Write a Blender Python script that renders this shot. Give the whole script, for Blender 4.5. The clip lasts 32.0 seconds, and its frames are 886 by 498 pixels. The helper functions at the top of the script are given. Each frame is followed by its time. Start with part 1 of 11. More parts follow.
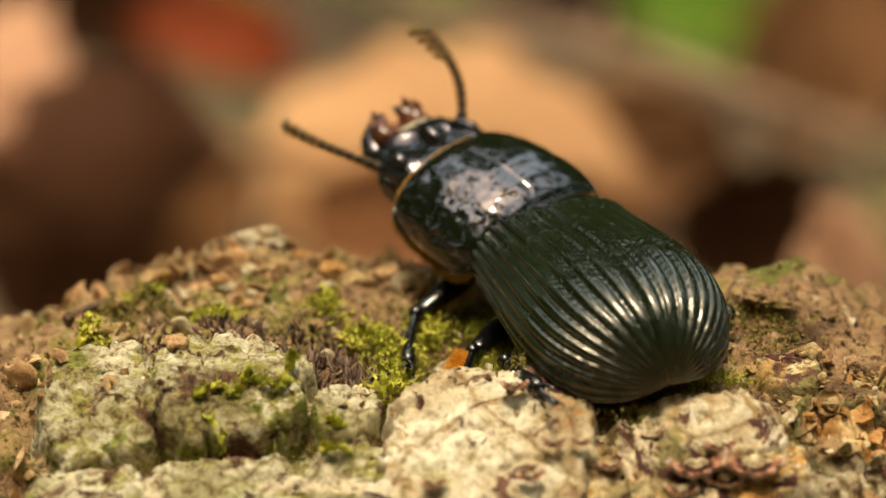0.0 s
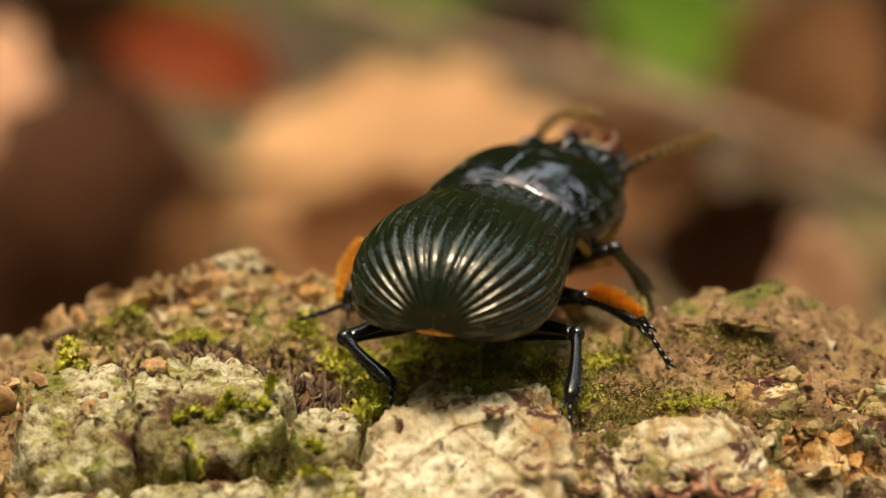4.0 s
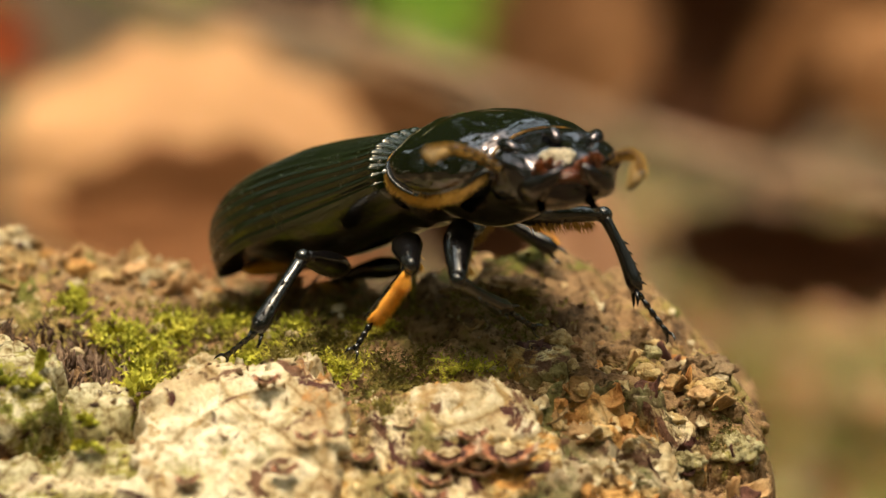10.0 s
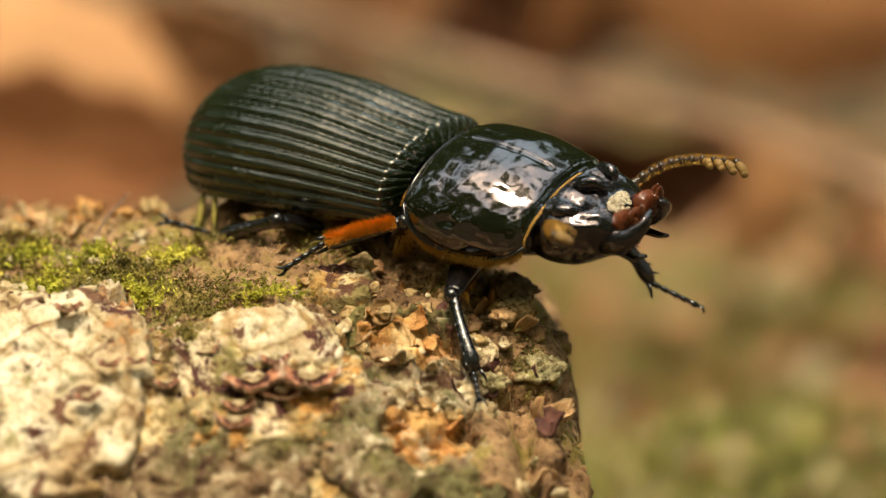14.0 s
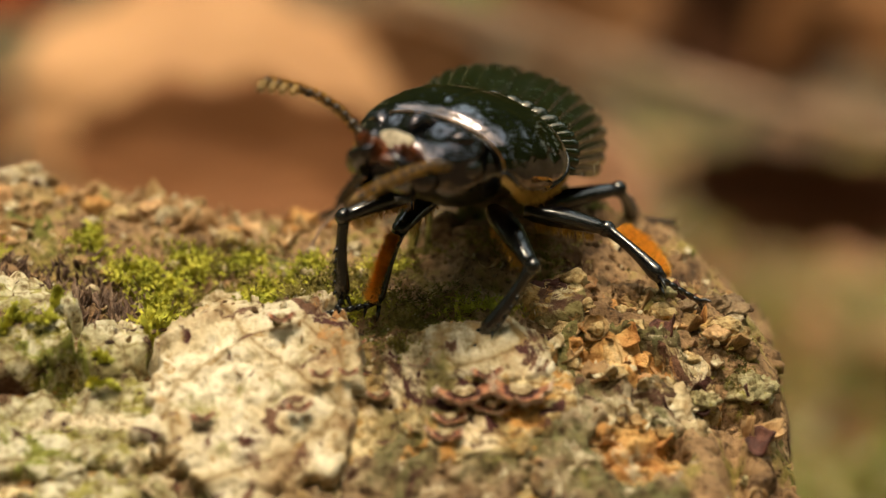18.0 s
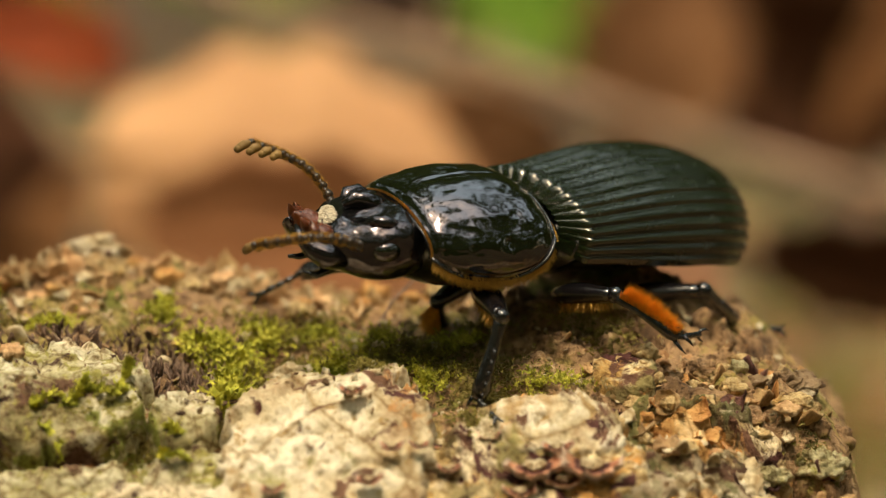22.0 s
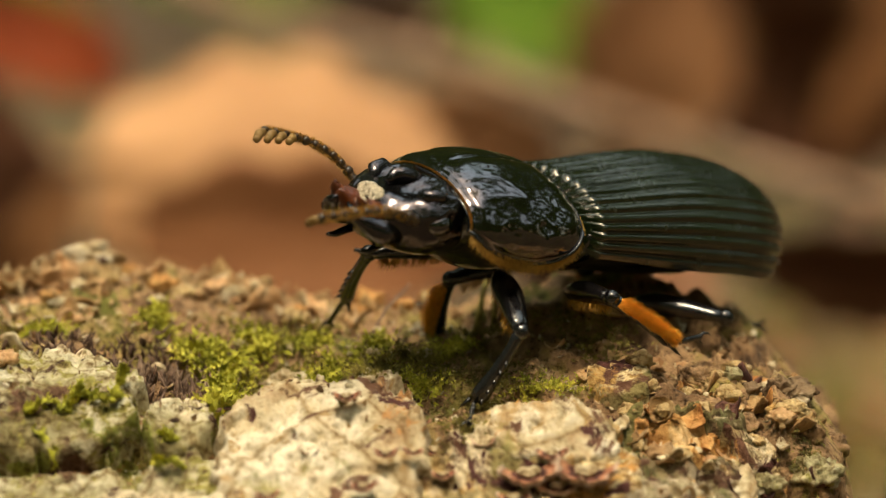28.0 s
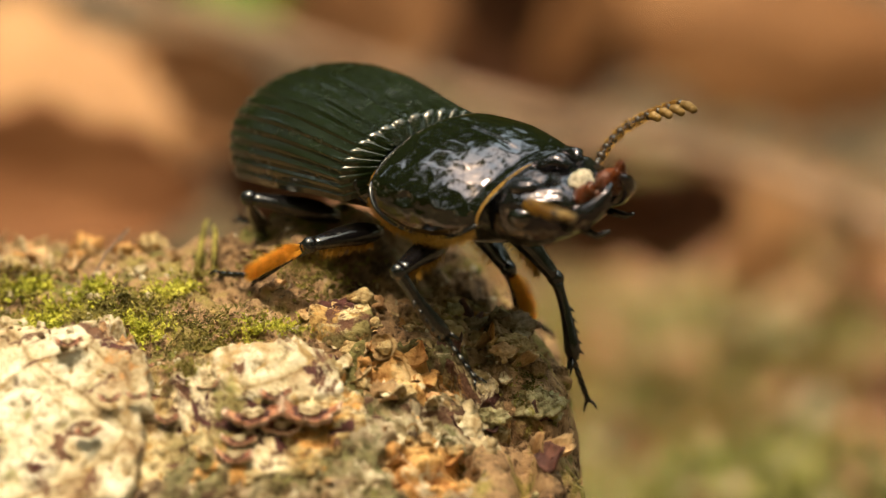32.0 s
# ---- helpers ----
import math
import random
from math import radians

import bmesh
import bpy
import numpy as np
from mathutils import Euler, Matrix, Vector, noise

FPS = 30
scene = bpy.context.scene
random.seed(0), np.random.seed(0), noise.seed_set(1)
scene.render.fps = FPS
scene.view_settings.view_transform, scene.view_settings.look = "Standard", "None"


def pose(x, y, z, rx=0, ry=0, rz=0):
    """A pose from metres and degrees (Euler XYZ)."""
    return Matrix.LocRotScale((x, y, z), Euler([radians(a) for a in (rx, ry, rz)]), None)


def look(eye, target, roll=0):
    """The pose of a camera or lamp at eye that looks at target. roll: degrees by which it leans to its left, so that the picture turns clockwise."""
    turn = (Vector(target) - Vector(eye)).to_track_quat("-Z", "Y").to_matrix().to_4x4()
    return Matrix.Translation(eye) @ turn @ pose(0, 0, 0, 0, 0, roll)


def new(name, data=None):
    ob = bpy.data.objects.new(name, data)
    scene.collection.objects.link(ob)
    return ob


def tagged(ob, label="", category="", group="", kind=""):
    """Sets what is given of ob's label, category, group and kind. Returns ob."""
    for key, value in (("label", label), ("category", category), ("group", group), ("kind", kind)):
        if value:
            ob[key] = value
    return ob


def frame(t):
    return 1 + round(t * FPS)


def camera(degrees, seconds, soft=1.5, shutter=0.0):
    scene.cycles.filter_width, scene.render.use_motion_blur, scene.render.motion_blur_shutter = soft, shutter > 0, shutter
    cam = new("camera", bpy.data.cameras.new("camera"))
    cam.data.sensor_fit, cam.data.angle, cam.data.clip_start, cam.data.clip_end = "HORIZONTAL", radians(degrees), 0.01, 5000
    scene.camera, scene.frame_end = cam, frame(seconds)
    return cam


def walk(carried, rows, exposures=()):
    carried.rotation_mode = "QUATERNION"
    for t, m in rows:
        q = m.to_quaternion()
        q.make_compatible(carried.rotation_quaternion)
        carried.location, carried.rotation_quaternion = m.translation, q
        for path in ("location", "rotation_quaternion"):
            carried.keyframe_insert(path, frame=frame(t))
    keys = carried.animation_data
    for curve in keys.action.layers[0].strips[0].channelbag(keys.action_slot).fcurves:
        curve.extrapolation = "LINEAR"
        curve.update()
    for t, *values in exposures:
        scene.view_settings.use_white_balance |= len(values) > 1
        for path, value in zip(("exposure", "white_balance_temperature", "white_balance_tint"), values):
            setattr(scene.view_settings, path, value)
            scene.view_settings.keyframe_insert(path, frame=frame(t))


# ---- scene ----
# ---------------------------------------------------------------- camera
EYE = (0.0, -0.29, 0.147)
cam = camera(11, 32.0, soft=1.2)
cam.data.dof.use_dof = True
cam.data.dof.focus_distance = 0.292
cam.data.dof.aperture_fstop = 21.5
walk(cam, [
    (0, pose(*EYE, 77.846, -0.320, 2.192)),
    (0.5, pose(*EYE, 77.846, -0.320, 2.159)),
    (1, pose(*EYE, 77.900, -0.320, 2.148)),
    (1.5, pose(*EYE, 77.985, -0.320, 2.038)),
    (2, pose(*EYE, 77.954, -0.320, 1.853)),
    (2.5, pose(*EYE, 78.043, -0.320, 1.917)),
    (4.5, pose(*EYE, 78.178, -0.382, 1.924)),
    (5, pose(*EYE, 78.252, -0.227, 1.252)),
    (5.5, pose(*EYE, 78.302, -0.131, 0.681)),
    (6, pose(*EYE, 78.372, 0.001, -0.004)),
    (6.5, pose(*EYE, 78.384, 0.122, -0.444)),
    (7, pose(*EYE, 78.269, 0.190, -0.647)),
    (7.5, pose(*EYE, 78.114, 0.259, -1.045)),
    (8, pose(*EYE, 77.945, 0.322, -1.218)),
    (8.5, pose(*EYE, 77.749, 0.379, -1.196)),
    (9, pose(*EYE, 77.557, 0.336, -1.189)),
    (9.5, pose(*EYE, 77.606, 0.434, -1.228)),
    (10, pose(*EYE, 77.751, 0.345, -1.161)),
    (10.5, pose(*EYE, 77.818, 0.295, -1.013)),
    (11, pose(*EYE, 77.791, 0.250, -1.110)),
    (11.5, pose(*EYE, 77.789, 0.370, -1.375)),
    (12, pose(*EYE, 77.820, 0.345, -1.479)),
    (12.5, pose(*EYE, 77.790, 0.561, -2.237)),
    (13, pose(*EYE, 77.607, 0.600, -3.457)),
    (13.5, pose(*EYE, 77.078, 0.600, -3.754)),
    (15.5, pose(*EYE, 76.556, 0.600, -3.554)),
    (16, pose(*EYE, 76.569, 0.660, -2.719)),
    (16.5, pose(*EYE, 76.674, 0.389, -1.864)),
    (17, pose(*EYE, 76.736, 0.269, -1.552)),
    (17.5, pose(*EYE, 76.834, 0.231, -1.126)),
    (18, pose(*EYE, 76.986, 0.193, -0.929)),
    (18.5, pose(*EYE, 77.196, 0.194, -0.918)),
    (19, pose(*EYE, 77.446, 0.176, -0.640)),
    (19.5, pose(*EYE, 77.652, 0.076, -0.434)),
    (20, pose(*EYE, 77.760, 0.077, -0.384)),
    (20.5, pose(*EYE, 77.850, 0.113, -0.370)),
    (21, pose(*EYE, 77.895, 0.031, -0.219)),
    (21.5, pose(*EYE, 77.917, 0.062, -0.106)),
    (22, pose(*EYE, 77.900, 0.002, 0.029)),
    (22.5, pose(*EYE, 77.890, 0.028, 0.002)),
    (23, pose(*EYE, 77.932, 0.000, -0.000)),
    (23.5, pose(*EYE, 77.943, -0.013, -0.041)),
    (24, pose(*EYE, 77.955, -0.023, -0.028)),
    (24.5, pose(*EYE, 77.987, -0.025, -0.027)),
    (25, pose(*EYE, 77.995, -0.023, -0.026)),
    (25.5, pose(*EYE, 78.016, -0.023, -0.015)),
    (27.5, pose(*EYE, 78.008, -0.006, -0.010)),
    (28, pose(*EYE, 77.986, -0.012, -0.041)),
    (28.5, pose(*EYE, 77.932, -0.018, -0.073)),
    (29, pose(*EYE, 77.796, 0.005, -0.300)),
    (29.5, pose(*EYE, 77.786, 0.067, -1.017)),
    (30, pose(*EYE, 77.715, 0.324, -1.574)),
    (30.5, pose(*EYE, 77.613, 0.424, -2.507)),
    (31, pose(*EYE, 77.434, 0.352, -3.059)),
    (31.5, pose(*EYE, 77.093, 0.373, -3.314)),
    (32, pose(*EYE, 77.217, 0.595, -3.752)),
], exposures=[(0, -0.33), (8.2, -0.34), (9.0, -0.13), (13.0, -0.05), (16.0, 0.02), (17.2, -0.20), (18.0, -0.32), (25.0, -0.26), (30.0, -0.34), (31.0, -0.03), (32.0, 0.06)])

# ---------------------------------------------------------------- light
SUN_EL, SUN_AZ = 76.0, 200.0          # degrees; azimuth clockwise from +y
world = bpy.data.worlds.new("forest_sky")
scene.world = world
world.use_nodes = True
wn = world.node_tree
sky = wn.nodes.new("ShaderNodeTexSky")
sky.sky_type = "NISHITA"
sky.sun_disc = False
sky.sun_elevation = radians(SUN_EL)
sky.sun_rotation = radians(SUN_AZ)
leafy = wn.nodes.new("ShaderNodeMix")       # daylight coming through the leaves of the wood
leafy.data_type = "RGBA"
leafy.blend_type = "MULTIPLY"
leafy.inputs[0].default_value = 1.0
leafy.inputs[7].default_value = (0.44, 0.35, 0.065, 1)
wn.links.new(sky.outputs[0], leafy.inputs[6])
glint_noise = wn.nodes.new("ShaderNodeTexNoise")      # unseen leaf gaps: noise put into the sky colour for shell glints
glint_noise.inputs["Scale"].default_value = 5.5
glint_noise.inputs["Detail"].default_value = 5.0
glint_ramp = wn.nodes.new("ShaderNodeValToRGB")
glint_ramp.color_ramp.elements[0].position, glint_ramp.color_ramp.elements[0].color = 0.605, (0, 0, 0, 1)
glint_ramp.color_ramp.elements[1].position, glint_ramp.color_ramp.elements[1].color = 0.635, (1, 1, 1, 1)
zenith_boost = wn.nodes.new("ShaderNodeMapRange")       # sky brightened towards the zenith, an added opening for broad glints
zenith_boost.interpolation_type = "SMOOTHSTEP"
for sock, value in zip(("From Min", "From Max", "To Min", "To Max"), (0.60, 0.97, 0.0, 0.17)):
    zenith_boost.inputs[sock].default_value = value
glint_sum = wn.nodes.new("ShaderNodeMath")
wn.links.new(glint_noise.outputs["Fac"], glint_sum.inputs[0])
wn.links.new(zenith_boost.outputs[0], glint_sum.inputs[1])
wn.links.new(glint_sum.outputs[0], glint_ramp.inputs[0])
glint_sky = wn.nodes.new("ShaderNodeMix")
glint_sky.data_type, glint_sky.blend_type = "RGBA", "MULTIPLY"
glint_sky.inputs[0].default_value = 1.0
glint_sky.inputs[7].default_value = (13.2, 10.6, 6.2, 1)
wn.links.new(sky.outputs[0], glint_sky.inputs[6])
sky_with_glints = wn.nodes.new("ShaderNodeMix")
sky_with_glints.data_type = "RGBA"
wn.links.new(glint_ramp.outputs[0], sky_with_glints.inputs[0])
wn.links.new(leafy.outputs[2], sky_with_glints.inputs[6])
wn.links.new(glint_sky.outputs[2], sky_with_glints.inputs[7])
bg = wn.nodes["Background"]
bg.inputs[1].default_value = 0.125
wco = wn.nodes.new("ShaderNodeTexCoord")         # trunks and undergrowth darken the lower sky all round
wsep = wn.nodes.new("ShaderNodeSeparateXYZ")
wn.links.new(wco.outputs["Generated"], wsep.inputs[0])
glint_shift = wn.nodes.new("ShaderNodeMapping")         # shifts the added gap pattern over the sky
glint_shift.inputs["Location"].default_value = (1.7, 0.4, 2.3)
wn.links.new(wco.outputs["Generated"], glint_shift.inputs["Vector"])
wn.links.new(glint_shift.outputs[0], glint_noise.inputs["Vector"])
wramp = wn.nodes.new("ShaderNodeValToRGB")
wramp.color_ramp.elements[0].position, wramp.color_ramp.elements[0].color = 0.05, (0.16, 0.13, 0.10, 1)
wramp.color_ramp.elements[1].position, wramp.color_ramp.elements[1].color = 0.85, (1, 1, 1, 1)
wn.links.new(wsep.outputs[2], wramp.inputs[0])
wn.links.new(wsep.outputs[2], zenith_boost.inputs["Value"])
wood_round = wn.nodes.new("ShaderNodeMix")
wood_round.data_type, wood_round.blend_type = "RGBA", "MULTIPLY"
wood_round.inputs[0].default_value = 1.0
wn.links.new(sky_with_glints.outputs[2], wood_round.inputs[6])
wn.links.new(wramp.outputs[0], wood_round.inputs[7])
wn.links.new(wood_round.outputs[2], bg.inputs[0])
sun_data = bpy.data.lights.new("sun", "SUN")
sun_data.energy = 3.3
sun_data.angle = radians(13.0)
sun_data.color = (1.0, 0.89, 0.67)
sun = new("sun", sun_data)
_e, _a = radians(SUN_EL), radians(SUN_AZ)
sun_dir = Vector((math.cos(_e) * math.sin(_a), math.cos(_e) * math.cos(_a), math.sin(_e)))
sun.matrix_world = look(sun_dir * 2.0, (0, 0, 0.08))

# ---------------------------------------------------------------- helpers
MM = 0.001


def part(name, bm, material, parent=None, label="", smooth=True):
    """Links a bmesh in millimetres as one mesh object."""
    me = bpy.data.meshes.new(name)
    bmesh.ops.scale(bm, vec=(MM, MM, MM), verts=bm.verts)
    bm.to_mesh(me)
    bm.free()
    if smooth:
        me.shade_smooth()
    me.materials.append(material)
    ob = new(name, me)
    if parent is not None:
        ob.parent = parent
    if label:
        tagged(ob, label)
    return ob


def sheet(name, verts, faces, material, parent=None, label="", smooth=True):
    """Links vertices in millimetres and faces as one mesh object."""
    me = bpy.data.meshes.new(name)
    me.from_pydata([(x * MM, y * MM, z * MM) for x, y, z in verts], [], faces)
    me.update()
    if smooth:
        me.shade_smooth()
    me.materials.append(material)
    ob = new(name, me)
    if parent is not None:
        ob.parent = parent
    if label:
        tagged(ob, label)
    return ob


def empty(name, x=0, y=0, z=0):
    ob = new(name)
    ob.location = (x * MM, y * MM, z * MM)
    ob.empty_display_size = 0.005
    return ob


def loft(bm, rings, close=True, cap=True):
    """Skins rings of equal length."""
    loops = [[bm.verts.new(p) for p in ring] for ring in rings]
    n = len(loops[0])
    for a, b in zip(loops, loops[1:]):
        for i in range(n if close else n - 1):
            j = (i + 1) % n
            bm.faces.new((a[i], a[j], b[j], b[i]))
    if cap and close:
        bm.faces.new(loops[0][::-1])
        bm.faces.new(loops[-1])
    return loops


def tube(bm, path, radii, sides=8, flat=1.0):
    """A round rod along a path of points, flattened in its local up direction."""
    rings = []
    pts = [Vector(p) for p in path]
    for i, p in enumerate(pts):
        t = (pts[min(i + 1, len(pts) - 1)] - pts[max(i - 1, 0)]).normalized()
        ref = Vector((0, 0, 1)) if abs(t.z) < 0.9 else Vector((0, 1, 0))
        s = ref.cross(t).normalized()
        u = t.cross(s)
        rings.append([p + radii[i] * (math.cos(2 * math.pi * k / sides) * s + flat * math.sin(2 * math.pi * k / sides) * u) for k in range(sides)])
    loft(bm, rings)


def ball(bm, c, r, seg=10, squash=(1, 1, 1)):
    m = Matrix.Translation(c) @ Matrix.Diagonal((r * squash[0], r * squash[1], r * squash[2], 1))
    bmesh.ops.create_uvsphere(bm, u_segments=seg, v_segments=max(5, seg * 2 // 3), radius=1, matrix=m)


def hairs(bm, roots, width=0.035, seed=3):
    """Fine tapered hairs: a list of (root, tip)."""
    for a, b in roots:
        a, b = Vector(a), Vector(b)
        t = (b - a).normalized()
        s = t.cross(Vector((0.3, 0.2, 0.9))).normalized() * width
        u = t.cross(s)
        v = [bm.verts.new(a + s), bm.verts.new(a - 0.5 * s + 0.87 * u), bm.verts.new(a - 0.5 * s - 0.87 * u), bm.verts.new(b)]
        for i in range(3):
            bm.faces.new((v[i], v[(i + 1) % 3], v[3]))


# ---------------------------------------------------------------- materials
def nodes(name):
    m = bpy.data.materials.new(name)
    m.use_nodes = True
    return m, m.node_tree, m.node_tree.nodes["Principled BSDF"]


def ramp(nt, source, stops):
    r = nt.nodes.new("ShaderNodeValToRGB")
    while len(r.color_ramp.elements) < len(stops):
        r.color_ramp.elements.new(0.5)
    for e, (p, c) in zip(r.color_ramp.elements, stops):
        e.position = p
        e.color = (*c, 1)
    nt.links.new(source, r.inputs[0])
    return r.outputs[0]


def noise_tex(nt, scale, detail=6.0, rough=0.6, distort=0.0):
    co = nt.nodes.new("ShaderNodeTexCoord")
    n = nt.nodes.new("ShaderNodeTexNoise")
    n.inputs["Scale"].default_value = scale
    n.inputs["Detail"].default_value = detail
    n.inputs["Roughness"].default_value = rough
    n.inputs["Distortion"].default_value = distort
    nt.links.new(co.outputs["Object"], n.inputs["Vector"])
    return n.outputs["Fac"]


def mixed(nt, fac, a, b, kind="MIX"):
    mx = nt.nodes.new("ShaderNodeMix")
    mx.data_type = "RGBA"
    mx.blend_type = kind
    for sock, v in ((mx.inputs[0], fac), (mx.inputs[6], a), (mx.inputs[7], b)):
        if isinstance(v, (int, float)):
            sock.default_value = v
        elif isinstance(v, tuple):
            sock.default_value = (*v, 1)
        else:
            nt.links.new(v, sock)
    return mx.outputs[2]


def bump(nt, bsdf, height, distance, strength=1.0):
    b = nt.nodes.new("ShaderNodeBump")
    b.inputs["Distance"].default_value = distance
    b.inputs["Strength"].default_value = strength
    nt.links.new(height, b.inputs["Height"])
    nt.links.new(b.outputs[0], bsdf.inputs["Normal"])


def earthy(name, stops, scale, fine, fine_stops, rough=0.85, relief=0.0003, vary=0.0, patches=(), cracks=0):
    """Rough natural matter: large blotches times a fine grain."""
    m, nt, b = nodes(name)
    big = ramp(nt, noise_tex(nt, scale, 7, 0.62, 0.4), stops)
    small = noise_tex(nt, fine, 5, 0.65)
    col = mixed(nt, 1.0, big, ramp(nt, small, fine_stops), "MULTIPLY")
    if cracks:                                                # thin branching cracks
        vo = nt.nodes.new("ShaderNodeTexVoronoi")
        vo.feature = "DISTANCE_TO_EDGE"
        vo.inputs["Scale"].default_value = cracks
        co = nt.nodes.new("ShaderNodeTexCoord")
        warp = nt.nodes.new("ShaderNodeTexNoise")
        warp.inputs["Scale"].default_value = cracks * 0.8
        warp.inputs["Detail"].default_value = 5
        add = nt.nodes.new("ShaderNodeVectorMath")
        add.operation = "MULTIPLY_ADD"
        add.inputs[1].default_value = (0.0022, 0.0022, 0.0022)
        nt.links.new(co.outputs["Object"], warp.inputs["Vector"])
        nt.links.new(warp.outputs["Color"], add.inputs[0])
        nt.links.new(co.outputs["Object"], add.inputs[2])
        nt.links.new(add.outputs[0], vo.inputs["Vector"])
        col = mixed(nt, 1.0, col, ramp(nt, vo.outputs["Distance"], [(0.0, (0.52, 0.42, 0.30)), (0.03, (0.9, 0.87, 0.82)), (0.08, (1, 1, 1))]), "MULTIPLY")
    for at, low, high, tint in patches:                       # stains with a shape of their own
        mask = ramp(nt, noise_tex(nt, at, 6, 0.65, 0.8), [(low, (0, 0, 0)), (high, (1, 1, 1))])
        col = mixed(nt, mask, col, mixed(nt, 1.0, ramp(nt, small, fine_stops), tint, "MULTIPLY"))
    if vary:
        oi = nt.nodes.new("ShaderNodeObjectInfo")
        geo = nt.nodes.new("ShaderNodeNewGeometry")
        tone = nt.nodes.new("ShaderNodeMath")
        tone.operation = "PINGPONG"
        tone.inputs[1].default_value = 1.0
        both = nt.nodes.new("ShaderNodeMath")
        nt.links.new(oi.outputs["Random"], both.inputs[0])
        nt.links.new(geo.outputs["Random Per Island"], both.inputs[1])
        nt.links.new(both.outputs[0], tone.inputs[0])
        warm = ramp(nt, tone.outputs[0], [(0.0, (0.60, 0.38, 0.25)), (0.3, (1.0, 0.76, 0.52)), (0.55, (1.15, 1.08, 0.96)), (1.0, (0.95, 0.95, 0.68))])
        col = mixed(nt, 0.7, col, warm, "MULTIPLY")
        col = mixed(nt, 1.0, col, ramp(nt, oi.outputs["Random"], [(0, (1 - vary,) * 3), (1, (1 + vary * 0.3,) * 3)]), "MULTIPLY")
    nt.links.new(col, b.inputs["Base Color"])
    b.inputs["Roughness"].default_value = rough
    b.inputs["Specular IOR Level"].default_value = 0.3
    bump(nt, b, small, relief)
    return m


SOFT = [(0.30, (0.42, 0.33, 0.24)), (0.40, (0.80, 0.75, 0.66)), (0.52, (1.0, 0.98, 0.95)), (0.7, (1.15, 1.13, 1.08))]
MOTTLE = [(0.32, (0.24, 0.16, 0.10)), (0.42, (0.68, 0.60, 0.48)), (0.51, (1.0, 0.98, 0.93)), (0.64, (1.22, 1.20, 1.13))]
GRAIN = [(0.25, (0.55, 0.52, 0.48)), (0.5, (1, 1, 1)), (0.75, (1.25, 1.22, 1.15))]
SPECK = [(0.36, (0.30, 0.24, 0.18)), (0.47, (0.95, 0.92, 0.85)), (0.7, (1.25, 1.2, 1.1))]

fibre_mat = earthy("wood_fibre", [(0.3, (0.05, 0.028, 0.02)), (0.5, (0.17, 0.105, 0.072)), (0.7, (0.34, 0.235, 0.16))], 500, 2600, GRAIN, relief=0.0002)
wood_mat = earthy("rotten_wood", [(0.28, (0.06, 0.035, 0.022)), (0.40, (0.21, 0.125, 0.065)), (0.52, (0.38, 0.24, 0.13)), (0.62, (0.27, 0.22, 0.06)), (0.75, (0.56, 0.40, 0.23))], 260, 1900, SPECK, relief=0.0005, patches=((170, 0.58, 0.64, (0.16, 0.16, 0.035)), (200, 0.62, 0.68, (0.50, 0.38, 0.24))))
lichen_mat = earthy("lichen_bark", [(0.30, (0.16, 0.10, 0.06)), (0.39, (0.40, 0.29, 0.17)), (0.47, (0.55, 0.465, 0.305)), (0.60, (0.74, 0.68, 0.535))], 170, 1500, SOFT, relief=0.0003, cracks=140, patches=((650, 0.58, 0.64, (0.40, 0.27, 0.12)), (110, 0.57, 0.63, (0.40, 0.27, 0.13)), (95, 0.60, 0.66, (0.30, 0.27, 0.10)), (240, 0.57, 0.62, (0.15, 0.075, 0.045)), (200, 0.64, 0.68, (0.46, 0.24, 0.09)), (230, 0.61, 0.64, (0.075, 0.024, 0.020))))
golden_mat = earthy("golden_bark", [(0.30, (0.12, 0.065, 0.035)), (0.40, (0.35, 0.23, 0.105)), (0.50, (0.53, 0.40, 0.205)), (0.66, (0.80, 0.69, 0.45))], 190, 1500, MOTTLE, relief=0.0005, cracks=260, patches=((70, 0.50, 0.58, (0.24, 0.19, 0.085)), (650, 0.52, 0.58, (0.42, 0.26, 0.09)), (110, 0.55, 0.62, (0.70, 0.60, 0.43)), (130, 0.57, 0.63, (0.22, 0.18, 0.07)), (240, 0.57, 0.62, (0.13, 0.06, 0.035)), (190, 0.61, 0.66, (0.52, 0.27, 0.08)), (230, 0.60, 0.63, (0.075, 0.024, 0.020))))
algae_mat = earthy("algae_bark", [(0.28, (0.12, 0.09, 0.045)), (0.40, (0.25, 0.215, 0.10)), (0.50, (0.40, 0.36, 0.215)), (0.66, (0.64, 0.60, 0.46))], 170, 1500, MOTTLE, relief=0.0005, cracks=260, patches=((600, 0.53, 0.59, (0.30, 0.27, 0.08)), (120, 0.55, 0.61, (0.66, 0.57, 0.41)), (150, 0.55, 0.61, (0.14, 0.075, 0.045)), (260, 0.57, 0.63, (0.20, 0.21, 0.04)), (300, 0.64, 0.68, (0.42, 0.21, 0.07)), (420, 0.60, 0.63, (0.075, 0.035, 0.022))))
